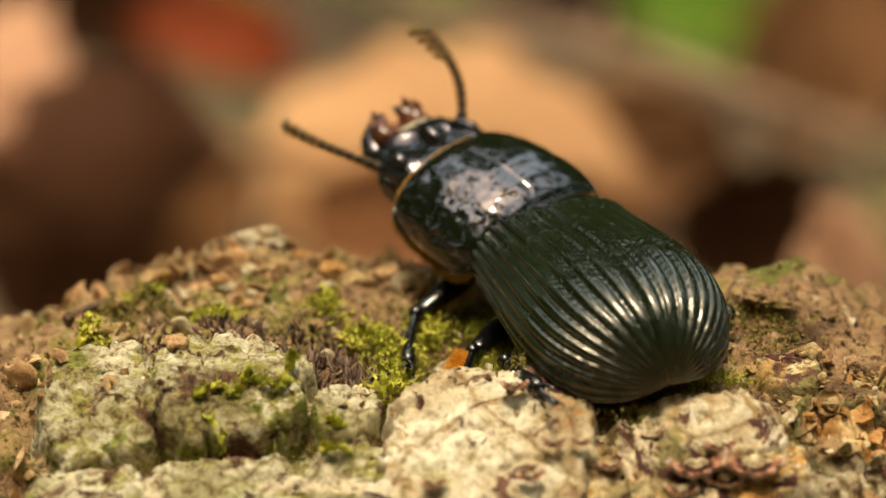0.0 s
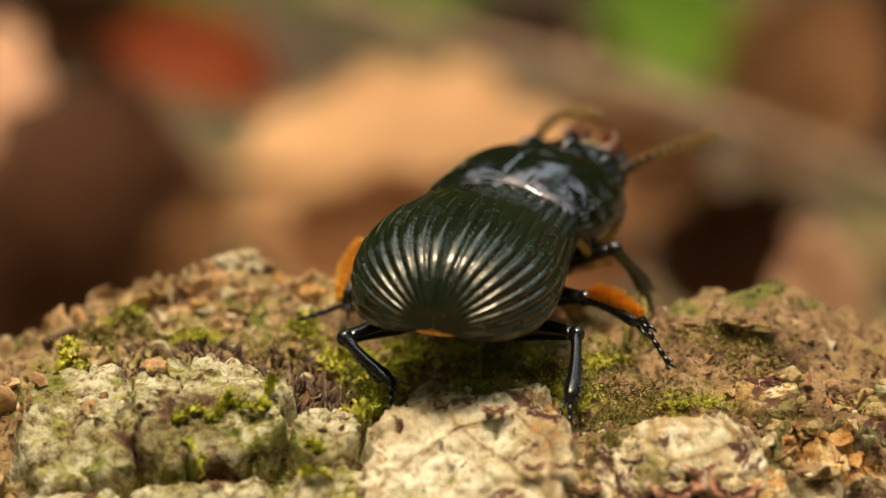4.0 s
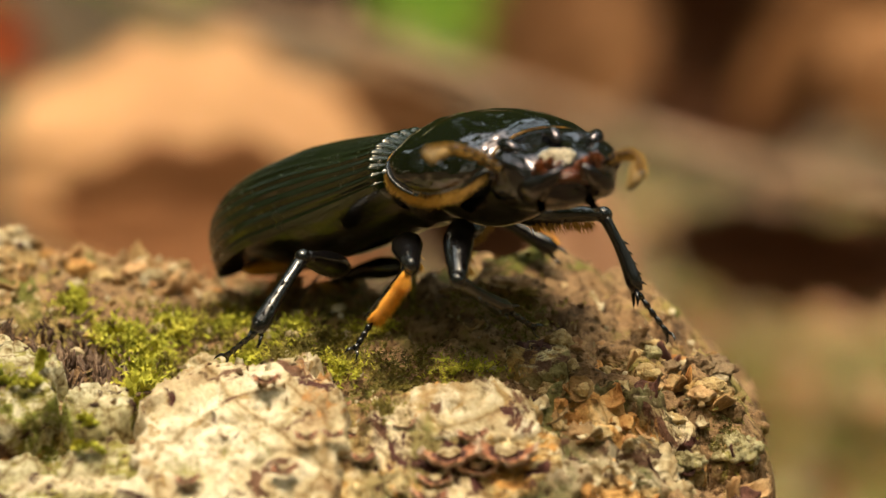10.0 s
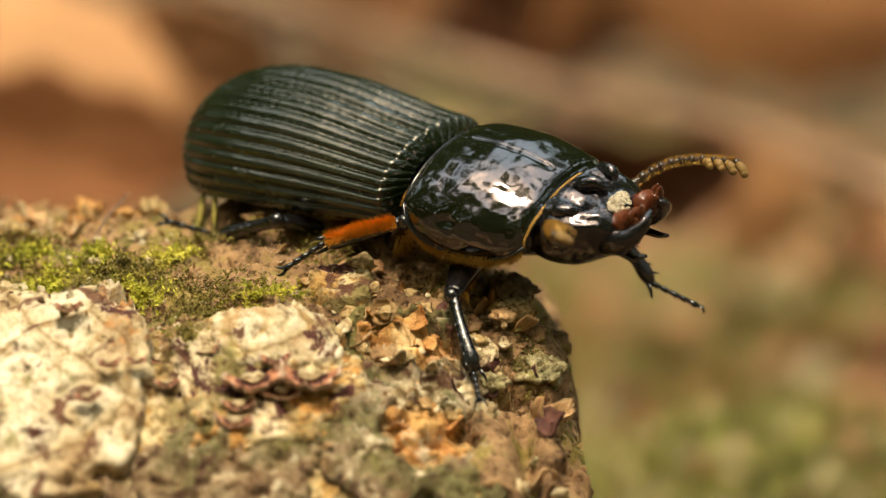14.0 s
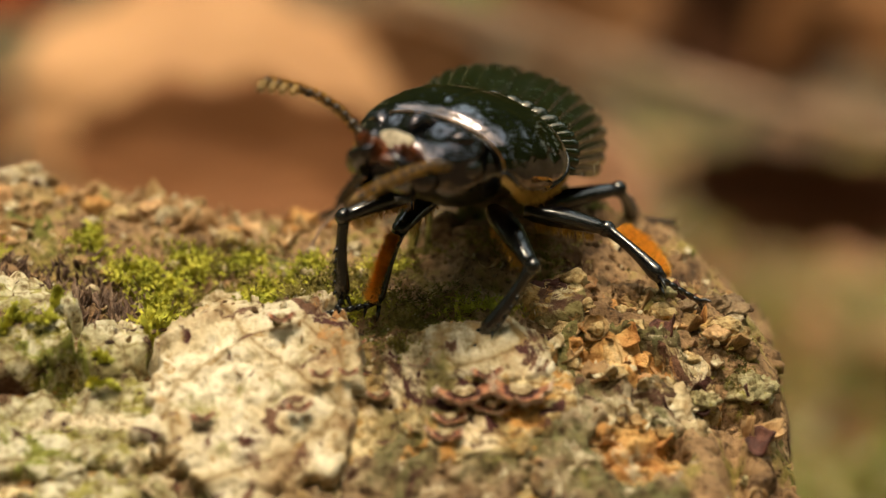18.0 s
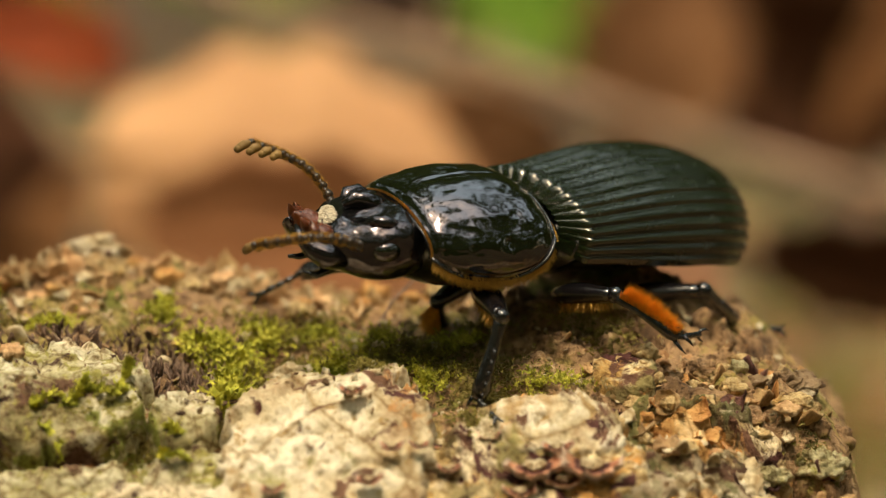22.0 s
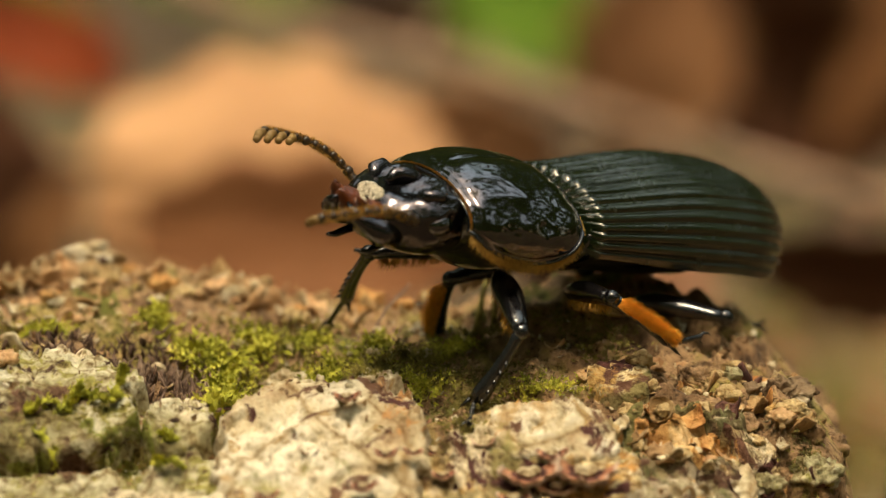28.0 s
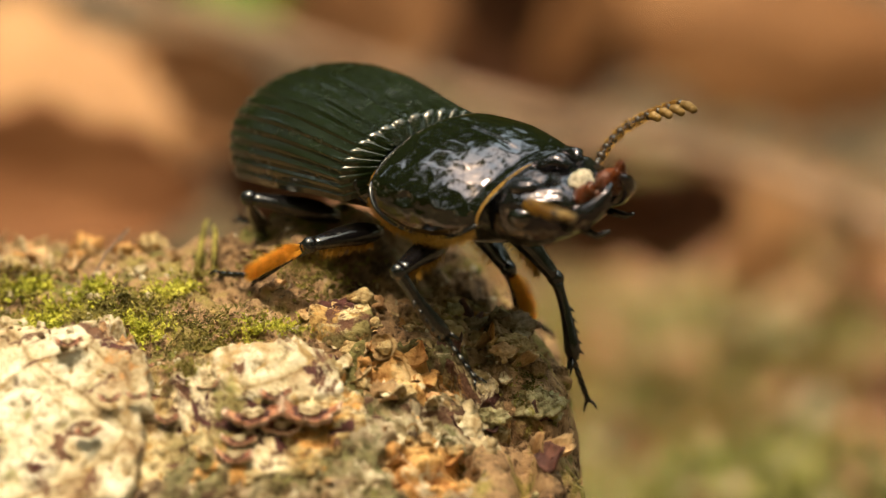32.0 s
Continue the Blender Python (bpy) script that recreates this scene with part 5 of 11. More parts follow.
for i, (x, a, x2, a2, h) in enumerate(((-25.9, 30.2, -22.9, 24.9, 1), (-23.5, 26.3, -21, 28.8, 0.8), (-20.1, 29.2, -19.9, 22.1, 1.2), (-22.4, 27.8, -19.3, 27.2, 0.7), (-24.2, 28.8, -21.1, 25.7, 1.1), (-17, 33.7, -16.5, 31.6, 0.6), (-18, 35.1, -15.9, 36.1, 0.5), (-14, 26.5, -14, 16.9, 1.2), (-13.6, 25.9, -13.4, 18, 1), (-7, 10.3, -8.7, 10.9, 0.8), (-6, 9.1, -8.1, 9.8, 0.9), (-26.3, -0.9, -24.9, -1.6, 0.5), (-15.3, 4.8, -15.2, -0.9, 1), (-13.3, 6.4, -13.1, 0.5, 1), (-33.7, 13, -33.8, 4.2, 0.8), (-25.5, 32.5, -23.3, 35, 0.6))):
    moss_strand(x, a, x2 - x, a2 - a, h, i + 3)


def splinters(x0, a0, hx, ha, n, tall, seed):
    """Upright torn wood fibres."""
    rnd = random.Random(seed)
    bm = bmesh.new()
    for _ in range(n):
        x, a = x0 + rnd.uniform(-1, 1) * hx, a0 + rnd.uniform(-1, 1) * ha
        p = Vector(rough_skin(x, a, -0.4))
        h = tall * rnd.uniform(0.35, 1.0)
        q = p + Vector((rnd.gauss(0, 0.45), rnd.gauss(0, 0.5), h))
        tube(bm, [p, p.lerp(q, 0.6) + Vector((rnd.gauss(0, 0.1), 0, 0)), q], [0.17, 0.14, 0.05], 5, 0.6)
    ob = part("splinters", bm, fibre_mat)
    return tagged(ob, "torn upright brown wood fibres on the log", "wood fibres", kind="stuff")


for i, (x, a, hx, ha, n, tall) in enumerate(((-17.6, 12.3, 3.2, 8, 330, 1.7), (-21.6, 6.2, 5, 5, 260, 1.2), (-13.2, 12.3, 3.4, 7, 160, 1.3), (-15.9, 3.6, 3, 5, 150, 1.3), (-28, 7, 4, 5, 150, 1.2))):
    splinters(x, a, hx, ha, n, tall, 90 + i)


def stem(name, label, material, points, r, category):
    """A thin dry stalk lying on the log."""
    bm = bmesh.new()
    path = [Vector(rough_skin(x, a, h + crust(x, a))) for x, a, h in points]
    tube(bm, path, [r * (1 - 0.5 * i / len(path)) for i in range(len(path))], 6)
    return tagged(part(name, bm, material), label, category)


stem("dry_stalk", "thin dry stalk across the mossy hollow", fibre_mat, [(-16.7, 29.6, 0.6), (-14.3, 25.4, 1.2), (-12, 17.5, 1), (-9.6, 8.1, 1)], 0.16, "stalk")
stem("dry_stalk", "short dry sprig at the log's edge", fibre_mat, [(-35.4, 1.5, 0.6), (-33.6, -5.6, 1.4), (-31.6, -11.6, 1.6)], 0.3, "stalk")
stem("dry_stalk", "tiny upright sprout on the log", moss_mat, [(2.4, -3.5, 0.4), (2.9, -7.1, 1.4), (3.2, -11.8, 2.2)], 0.25, "sprout")
stem("dry_stalk", "tiny upright sprout on the log", moss_mat, [(3.5, -2.2, 0.4), (3.7, -5.6, 1.4), (3.6, -11.4, 2.2)], 0.22, "sprout")
stem("dry_stalk", "thin dry stalk across the mossy hollow", fibre_mat, [(-5.3, 3.2, 0.5), (-3.5, -7.4, 1.5), (-2, -13.4, 1.8)], 0.14, "stalk")


def ground_moss(x0, y0, seed):
    """A low tuft of moss and small stems on the forest floor behind the log."""
    rnd = random.Random(seed)
    verts, faces = [], []
    for _ in range(130):
        x, y = x0 + rnd.gauss(0, 5), y0 + rnd.gauss(0, 6)
        p = Vector((x, y, ground_height(x, y)))
        h = rnd.uniform(1.5, 5)
        lean = Vector((rnd.gauss(0, 0.5), rnd.gauss(0, 0.5), 1)).normalized() * h
        side = Vector((rnd.gauss(0, 1), rnd.gauss(0, 1), 0)).normalized() * 0.35
        for k in range(4):
            c = p + lean * (k / 4)
            out = Vector((rnd.gauss(0, 1), rnd.gauss(0, 1), 0.4)).normalized() * 1.1
            i = len(verts)
            verts += [c - side, c + side, c + 2.0 * out + lean * 0.2]
            faces.append((i, i + 1, i + 2))
    return tagged(sheet("ground_moss", verts, faces, ground_moss_mat), "yellow-green moss tuft on the forest floor", "moss", kind="stuff")


for i, (x, y) in enumerate(((40.4009, 189.212), (48.0857, 174.779), (58.5995, 189.212), (65.7643, 174.779), (51.5209, 209.83), (67.9994, 215.25), (74.4954, 194.213), (41.2115, 163.367), (37.2503, 204.519), (52.2371, 158.95), (36, 120), (46, 135), (33, 150), (60, 145), (30, 185), (44, 235), (58, 240), (34, 240), (66, 160), (40, 100), (52, 110), (38, 70), (45, 80), (52, 66), (60, 78), (41, 55), (48, 92), (56, 95), (64, 62), (35, 84), (50, 50), (58, 56), (44, 66), (39, 45))):
    ground_moss(x, y, 200 + i)


def ground_litter(n, smin, smax, material, seed, label):
    """Small chips and leaf bits strewn over the forest floor beyond the broken end."""
    rnd = random.Random(seed)
    verts, faces = [], []
    for _ in range(n):
        x, y = rnd.uniform(30, 90), 30 + 260 * rnd.random() ** 1.3
        c = Vector((x, y, ground_height(x, y) + 0.4))
        s = (smin + (smax - smin) * rnd.random() ** 2) * min(1.0, y / 130)
        r = Euler((rnd.gauss(0, 0.6), rnd.gauss(0, 0.6), rnd.uniform(0, 6.3))).to_matrix()
        i = len(verts)
        ring = [Vector((math.cos(t) * rnd.uniform(0.6, 1.3), math.sin(t) * rnd.uniform(0.5, 0.9), 0.3 * rnd.uniform(-1, 1))) * s for t in (0, 1.05, 2.1, 3.14, 4.2, 5.25)]
        verts += [c + r @ v for v in ring] + [c + r @ Vector((0, 0, 0.35 * s)), c + r @ Vector((0, 0, -0.25 * s))]
        for k in range(6):
            faces += [(i + k, i + (k + 1) % 6, i + 6), (i + (k + 1) % 6, i + k, i + 7)]
    return tagged(sheet("litter_chips", verts, faces, material, smooth=False), label, "litter", kind="stuff")


ground_litter(700, 1.0, 6.0, flake_mat, 301, "pale leaf and bark chips on the forest floor")
ground_litter(700, 1.0, 6.0, brown_leaf, 302, "brown leaf bits on the forest floor")
ground_litter(350, 1.0, 6.0, dark_leaf, 303, "dark wet leaf bits on the forest floor")
ground_litter(380, 1.5, 6.5, pale_leaf, 304, "pinkish leaf bits on the forest floor")
ground_litter(120, 2.0, 6.0, lichen_mat, 305, "pale grey-cream bark chips on the forest floor")

# ---------------------------------------------------------------- what moves
def motions():
    walk(beetle, [
        (0, pose(-0.00434, 0.00499, 0.08391, -13.3, -14, 114.5)), (0.5, pose(-0.00418, 0.00488, 0.08398, -13, -11.9, 109.6)), (1, pose(-0.00396, 0.00476, 0.08408, -12.7, -10.7, 104.2)), (1.5, pose(-0.00349, 0.00452, 0.08433, -9, -12.6, 96.1)),
        (2, pose(-0.00496, 0.00659, 0.0857, -5.4, -4.4, 97.2)), (2.5, pose(-0.00841, 0.00519, 0.08594, -8.4, -0.3, 94.3)), (3, pose(-0.00814, 0.00549, 0.08599, -6, -1.3, 90.6)), (3.5, pose(-0.00738, 0.00616, 0.08601, -0.9, -3.6, 86.3)),
        (4, pose(-0.00621, 0.00683, 0.08597, 4.2, -5.8, 80.2)), (4.5, pose(-0.00468, 0.00714, 0.08587, 6.5, -6.9, 71.1)), (5, pose(-0.00103, 0.00664, 0.08507, -2.6, -4.2, 46.5)), (5.5, pose(0.00071, 0.00543, 0.08664, 0.4, -10.8, 36.9)),
        (6, pose(0.00312, 0.00323, 0.08713, -4.8, -14.4, 6.6)), (6.5, pose(0.00361, 0.00078, 0.08771, 2.9, -17.5, -3.5)), (7, pose(0.00593, -0.00062, 0.08798, 4.2, -20, -24.4)), (7.5, pose(0.0067, -0.00102, 0.08817, 3.6, -18.5, -29)),
        (8, pose(0.007, -0.00121, 0.08837, 3, -16.9, -30.8)), (8.5, pose(0.00683, -0.00126, 0.08867, 2.1, -18.8, -32)), (9, pose(0.0065, -0.00131, 0.08896, 0.3, -21.6, -33.4)), (9.5, pose(0.00603, -0.00145, 0.08919, -3.4, -24.1, -38.7)),
        (10, pose(0.00571, -0.00156, 0.08931, -5.8, -25.5, -43.7)), (10.5, pose(0.00688, -0.00148, 0.08914, -2.5, -24.8, -38.3)), (11, pose(0.00872, -0.0014, 0.08883, 2.2, -23.3, -33)), (11.5, pose(0.00974, -0.00144, 0.0886, 3.6, -20.5, -34)),
        (12, pose(0.01113, -0.00148, 0.08819, 5.5, -15.8, -35.1)), (12.5, pose(0.016, -0.00034, 0.08572, 21.1, -5.4, -31.2)), (13, pose(0.01825, 0.00042, 0.08294, 13.5, 2.6, -33.6)), (13.5, pose(0.01856, -0.00013, 0.08319, 17.5, 1.4, -36.5)),
        (14, pose(0.01843, -0.00062, 0.08335, 15, 1.7, -41.3)), (14.5, pose(0.01803, -0.00109, 0.08348, 9.6, 2.8, -47.7)), (15, pose(0.0174, -0.00146, 0.08357, 4.4, 3.8, -54.2)), (15.5, pose(0.01655, -0.0016, 0.0836, 2.1, 4, -59.6)),
        (16, pose(0.01415, -0.00124, 0.08352, 2.4, 2.3, -63.4)), (16.5, pose(0.011, -0.00171, 0.08487, 3.1, -1.8, -73.4)), (17, pose(0.00953, -0.0029, 0.08561, -3.4, -3.1, -86.1)), (17.5, pose(0.00823, -0.0033, 0.08672, -9.2, -7.5, -92)),
        (18, pose(0.00737, -0.00346, 0.08743, -13.3, -11.1, -96.8)), (18.5, pose(0.00709, -0.00236, 0.08731, -15.9, -11.5, -102.6)), (19, pose(0.00688, -0.00106, 0.08718, -17.3, -12, -106.7)), (19.5, pose(0.00661, -0.00072, 0.08714, -15.9, -11.5, -108.9)),
        (20, pose(0.00631, -0.00057, 0.08712, -14.7, -11, -110.5)), (20.5, pose(0.00602, -0.00065, 0.0871, -15.1, -10.7, -112.5)), (21, pose(0.00566, -0.00073, 0.08707, -15.7, -10.5, -115.2)), (21.5, pose(0.00499, -0.00026, 0.08665, -14.1, -9.3, -122.9)),
        (22, pose(0.00453, 0.00022, 0.08626, -12.5, -8.1, -132.4)), (22.5, pose(0.0049, -0.00014, 0.08705, -15.5, -12.3, -140.1)), (23, pose(0.00535, -0.0005, 0.08784, -18.4, -16.6, -145.1)), (23.5, pose(0.00551, -0.00045, 0.08779, -17.5, -15.5, -147.6)),
        (24, pose(0.00558, -0.00041, 0.08769, -16.1, -13.8, -149.3)), (24.5, pose(0.00556, -0.00042, 0.08753, -15.1, -12.5, -149.1)), (25, pose(0.00554, -0.00042, 0.08743, -14.6, -11.8, -149)), (25.5, pose(0.00554, -0.00042, 0.08743, -14.6, -11.8, -148.8)),
        (26, pose(0.00562, -0.00033, 0.08738, -14.1, -11.8, -147.4)), (26.5, pose(0.00579, -0.00011, 0.08727, -12.8, -11.8, -144.3)), (27, pose(0.00596, 0.0001, 0.08715, -11.5, -11.7, -141.2)), (27.5, pose(0.00604, 0.00019, 0.0871, -11, -11.7, -139.7)),
        (28, pose(0.00604, 0.00019, 0.0871, -11, -11.7, -139.5)), (28.5, pose(0.00636, 8e-05, 0.0868, -5, -9, -135.7)), (29, pose(0.00712, -0.00021, 0.0865, 1.1, -6.1, -128.6)), (29.5, pose(0.00917, -0.00096, 0.08672, 0.5, -8, -121.8)),
        (30, pose(0.01228, -0.00214, 0.08694, -0.7, -9.8, -111.5)), (30.5, pose(0.0158, -0.00359, 0.08527, 2.1, -0.4, -88.5)), (31, pose(0.01648, -0.00272, 0.08445, 0.1, 0.7, -85.8)), (31.5, pose(0.01664, -0.00326, 0.08514, 5.6, 0.5, -76.4)),
        (32, pose(0.01711, -0.00264, 0.08688, 11.4, -2.8, -64.9))])
    walk(beetle_pronotum, [
        (0, pose(0, -0, 0, -0.8, -12.8, 20.4)), (0.5, pose(-0, 0, -0, -0.5, -8.3, 11.6)), (1, pose(0, -0, 0, -0.2, -3.8, 4)), (1.5, pose(0, 0, 0, 0.2, 1.5, 0.3)),
        (2, pose(-0, 0, -0, -0.2, 0.7, 7.9)), (2.5, pose(0, 0, 0, -0.1, -2.4, 1.9)), (3, pose(0, 0, -0, 0, -3.4, -4)), (3.5, pose(-0, -0, 0, 0, -4.4, -9.6)),
        (4, pose(-0, 0, 0, 0, -5.1, -14.9)), (4.5, pose(0, 0, 0, 0.1, -5.3, -19.6)), (5, pose(0, -0, 0, 0.3, 3.3, -23.7)), (5.5, pose(-0, -0, 0, 0, -3.4, -21.8)),
        (6, pose(-0, 0, 0, 0.2, 0.5, -5.6)), (6.5, pose(0, -0, 0, 0.5, -0, -18.3)), (7, pose(0, 0, 0, 0, 9.5, -8.4)), (7.5, pose(0, 0, 0, 0, 9.9, -10.4)),
        (8, pose(0, 0, 0, 0.1, 10, -12.8)), (8.5, pose(0, 0, 0, -0.1, 10.7, -12.6)), (9, pose(0, 0, -0, 0, 11.4, -11.9)), (9.5, pose(0, 0, 0, 0.1, 12.7, -7)),
        (10, pose(-0, 0, -0, 0, 13.9, -2.2)), (10.5, pose(0, -0, 0, 0, 14.8, -8.8)), (11, pose(0, 0, 0, -0.1, 15.2, -15.6)), (11.5, pose(0, -0, 0, 0.1, 13.4, -11.7)),
        (12, pose(0, 0, 0, 0, 11.6, -4.2)), (12.5, pose(-0, 0, 0, -0.4, 14.1, 4.4)), (13, pose(0, 0, -0, 0, 10.6, 7.1)), (13.5, pose(-0, 0, 0, 0.3, 8.9, 6.9)),
        (14, pose(-0, 0, 0, 0.4, 5.8, 3.2)), (14.5, pose(-0, 0, 0, 0.2, 1.9, -4.7)), (15, pose(-0, 0, 0, -0.2, -1.5, -12.4)), (15.5, pose(-0, 0, 0, -0.6, -2.6, -15.9)),
        (16, pose(-0, 0, 0, -0.6, 4.7, -10.9)), (16.5, pose(0, -0, 0, -0.6, 5.3, -16.3)), (17, pose(0, 0, 0, -0.9, 0.5, -20.2)), (17.5, pose(0, -0, 0, -0.7, 3, -18.5)),
        (18, pose(-0, 0, -0, -0.4, 5.5, -16.5)), (18.5, pose(0, -0, 0, -0.7, 5.8, -18.2)), (19, pose(0, 0, 0, -1.1, 5.6, -19.9)), (19.5, pose(0, 0, -0, -0.7, 3.8, -16.9)),
        (20, pose(0, 0, 0, -0.4, 2.4, -14.3)), (20.5, pose(0, -0, 0, -0.4, 3.9, -15.4)), (21, pose(0, -0, 0, -0.3, 6.3, -16.6)), (21.5, pose(0, -0, 0, -0.2, 7, -16)),
        (22, pose(0, 0, 0, 0.1, 6.9, -15.4)), (22.5, pose(0, 0, 0, 0, 6.3, -16)), (23, pose(0, -0, 0, -0.2, 5.2, -16.8)), (23.5, pose(0, 0, 0, 0, 4, -16.7)),
        (24, pose(-0, 0, 0, 0.1, 3, -16.6)), (24.5, pose(0, -0, 0, 0.1, 2.2, -17.4)), (25, pose(0, 0, -0, 0.1, 1.8, -17.8)), (25.5, pose(0, 0, -0, 0.1, 1.9, -17.9)),
        (26, pose(0, 0, 0, 0.1, 1.3, -15.5)), (26.5, pose(-0, -0, 0, 0.1, -0, -10)), (27, pose(-0, -0, 0, 0, -1.5, -4.4)), (27.5, pose(0, -0, 0, 0, -1.9, -2)),
        (28, pose(0, 0, 0, 0, -1.9, -2.2)), (28.5, pose(0, 0, 0, 0, -0.9, 9.2)), (29, pose(-0, -0, 0, -0.1, 0.7, 20.7)), (29.5, pose(0, -0, 0, 0.3, 3.2, 19.5)),
        (30, pose(0, 0, 0, 1.1, 5.5, 17.9)), (30.5, pose(0, 0, 0, 1.4, 6.8, 11.6)), (31, pose(-0, 0, 0, 0.7, 7.9, 18.7)), (31.5, pose(0, 0, 0, 0.5, 7, 15.6)),
        (32, pose(-0, 0, 0, 0.7, 9.1, 15.6))])
    walk(beetle_head, [
        (0, pose(0.00823, 0.00305, 0.00198, -0.1, -14.6, 17.2)), (0.5, pose(0.00872, 0.00179, 0.0013, -0.7, -13.5, 12.9)), (1, pose(0.00895, 0.00063, 0.00059, -0.5, -11.2, 7.8)), (1.5, pose(0.00899, 4e-05, -0.00023, 0.2, -5.7, 2.5)),
        (2, pose(0.00892, 0.00124, -0.0001, -0.1, -8.1, 12.8)), (2.5, pose(0.00899, 0.00029, 0.00037, 0.1, -14.6, -3)), (3, pose(0.00896, -0.00062, 0.00054, 0.3, -12.8, -8)), (3.5, pose(0.00884, -0.00149, 0.00068, 0.2, -10, -11.6)),
        (4, pose(0.00867, -0.0023, 0.00079, 0, -6.1, -14.4)), (4.5, pose(0.00844, -0.00301, 0.00083, -0.2, -3.4, -17.1)), (5, pose(0.00823, -0.00361, -0.00052, 0.5, 11.9, -19.6)), (5.5, pose(0.00834, -0.00332, 0.00053, -0.1, 3.5, -18.7)),
        (6, pose(0.00896, -0.00087, -8e-05, 0.1, 5.4, -8.7)), (6.5, pose(0.00855, -0.00282, -1e-05, 0.4, 12.3, -31.2)), (7, pose(0.00878, -0.0013, -0.00149, -3.3, 21.2, -28.1)), (7.5, pose(0.00872, -0.0016, -0.00154, -3.8, 18.5, -33.3)),
        (8, pose(0.00864, -0.00197, -0.00157, -4.1, 15.8, -37.1)), (8.5, pose(0.00863, -0.00193, -0.00167, -4.3, 16.4, -36.5)), (9, pose(0.00864, -0.00182, -0.00178, -4.6, 17.5, -35.5)), (9.5, pose(0.00871, -0.00107, -0.00199, -5.9, 21, -34.8)),
        (10, pose(0.00873, -0.00033, -0.00217, -7.5, 24, -34.2)), (10.5, pose(0.00861, -0.00134, -0.00229, -4.7, 22.7, -27.1)), (11, pose(0.00837, -0.00233, -0.00236, -1.3, 20.4, -20.1)), (11.5, pose(0.00857, -0.00178, -0.00208, -1.4, 19.7, -18.2)),
        (12, pose(0.00879, -0.00064, -0.0018, -1.7, 19, -12.6)), (12.5, pose(0.0087, 0.00068, -0.00219, 1, 13.6, 10.1)), (13, pose(0.00878, 0.00109, -0.00165, -0.6, 5.8, 3.9)), (13.5, pose(0.00883, 0.00107, -0.00139, 0.5, -0.3, 8.5)),
        (14, pose(0.00894, 0.00049, -0.00091, 0.7, -1.3, 6.1)), (14.5, pose(0.00896, -0.00074, -0.0003, 0.3, -0.6, -0.8)), (15, pose(0.00879, -0.00193, 0.00022, -0.4, 1, -8)), (15.5, pose(0.00865, -0.00245, 0.00041, -0.8, 2.9, -11.3)),
        (16, pose(0.00881, -0.00169, -0.00073, -0.5, 11, -9.6)), (16.5, pose(0.00861, -0.0025, -0.00084, -0.8, 10, -19.2)), (17, pose(0.00845, -0.00311, -8e-05, -0.8, 8.7, -13.6)), (17.5, pose(0.00853, -0.00284, -0.00047, -0.6, 10.3, -16.3)),
        (18, pose(0.00859, -0.00254, -0.00088, -0.8, 12.1, -20.5)), (18.5, pose(0.0085, -0.00279, -0.00091, -1.4, 16.1, -25.2)), (19, pose(0.00842, -0.00305, -0.00088, -2, 19.7, -28.8)), (19.5, pose(0.0086, -0.00261, -0.00059, -1.4, 17.6, -26.1)),
        (20, pose(0.00872, -0.00222, -0.00037, -0.8, 15.5, -23.7)), (20.5, pose(0.00866, -0.00238, -0.00061, -1.1, 16.2, -25.7)), (21, pose(0.00857, -0.00256, -0.00098, -1.5, 17.5, -27.8)), (21.5, pose(0.00859, -0.00247, -0.00109, -1.5, 15.2, -27.1)),
        (22, pose(0.00861, -0.00237, -0.00109, -1.3, 12.8, -26.1)), (22.5, pose(0.0086, -0.00247, -0.00098, -0.7, 15.1, -22.3)), (23, pose(0.00859, -0.00259, -0.00081, -0.3, 17.1, -18.6)), (23.5, pose(0.0086, -0.00257, -0.00063, -0.2, 15.3, -18.5)),
        (24, pose(0.00862, -0.00256, -0.00047, 0, 13.5, -18.6)), (24.5, pose(0.00858, -0.00269, -0.00034, -0.1, 12, -20.8)), (25, pose(0.00857, -0.00275, -0.00027, 0, 11.3, -22.4)), (25.5, pose(0.00856, -0.00278, -0.00028, -0.1, 11.4, -22.6)),
        (26, pose(0.00867, -0.00242, -0.0002, 0, 11.3, -19.1)), (26.5, pose(0.00887, -0.00156, 2e-05, 0.1, 11.2, -11.2)), (27, pose(0.00897, -0.0007, 0.00022, 0, 11, -3.3)), (27.5, pose(0.00898, -0.00032, 0.00031, -0.1, 11.1, 0.2)),
        (28, pose(0.00898, -0.00034, 0.0003, -0.1, 11.1, 0)), (28.5, pose(0.00888, 0.00145, 0.00013, -0.2, 12.3, 19.9)), (29, pose(0.00842, 0.00318, -0.00012, 0.2, 13.7, 40)), (29.5, pose(0.00847, 0.00301, -0.00049, 1.3, 13.3, 39.2)),
        (30, pose(0.00853, 0.00275, -0.00087, 2.9, 11.1, 37.7)), (30.5, pose(0.00876, 0.00179, -0.00105, 3.5, 8, 30.4)), (31, pose(0.00844, 0.00287, -0.00123, 2.3, 2.7, 29.9)), (31.5, pose(0.0086, 0.0024, -0.0011, 2.1, 0.2, 28.6)),
        (32, pose(0.00856, 0.00239, -0.00142, 2.4, 0.8, 26.1))])
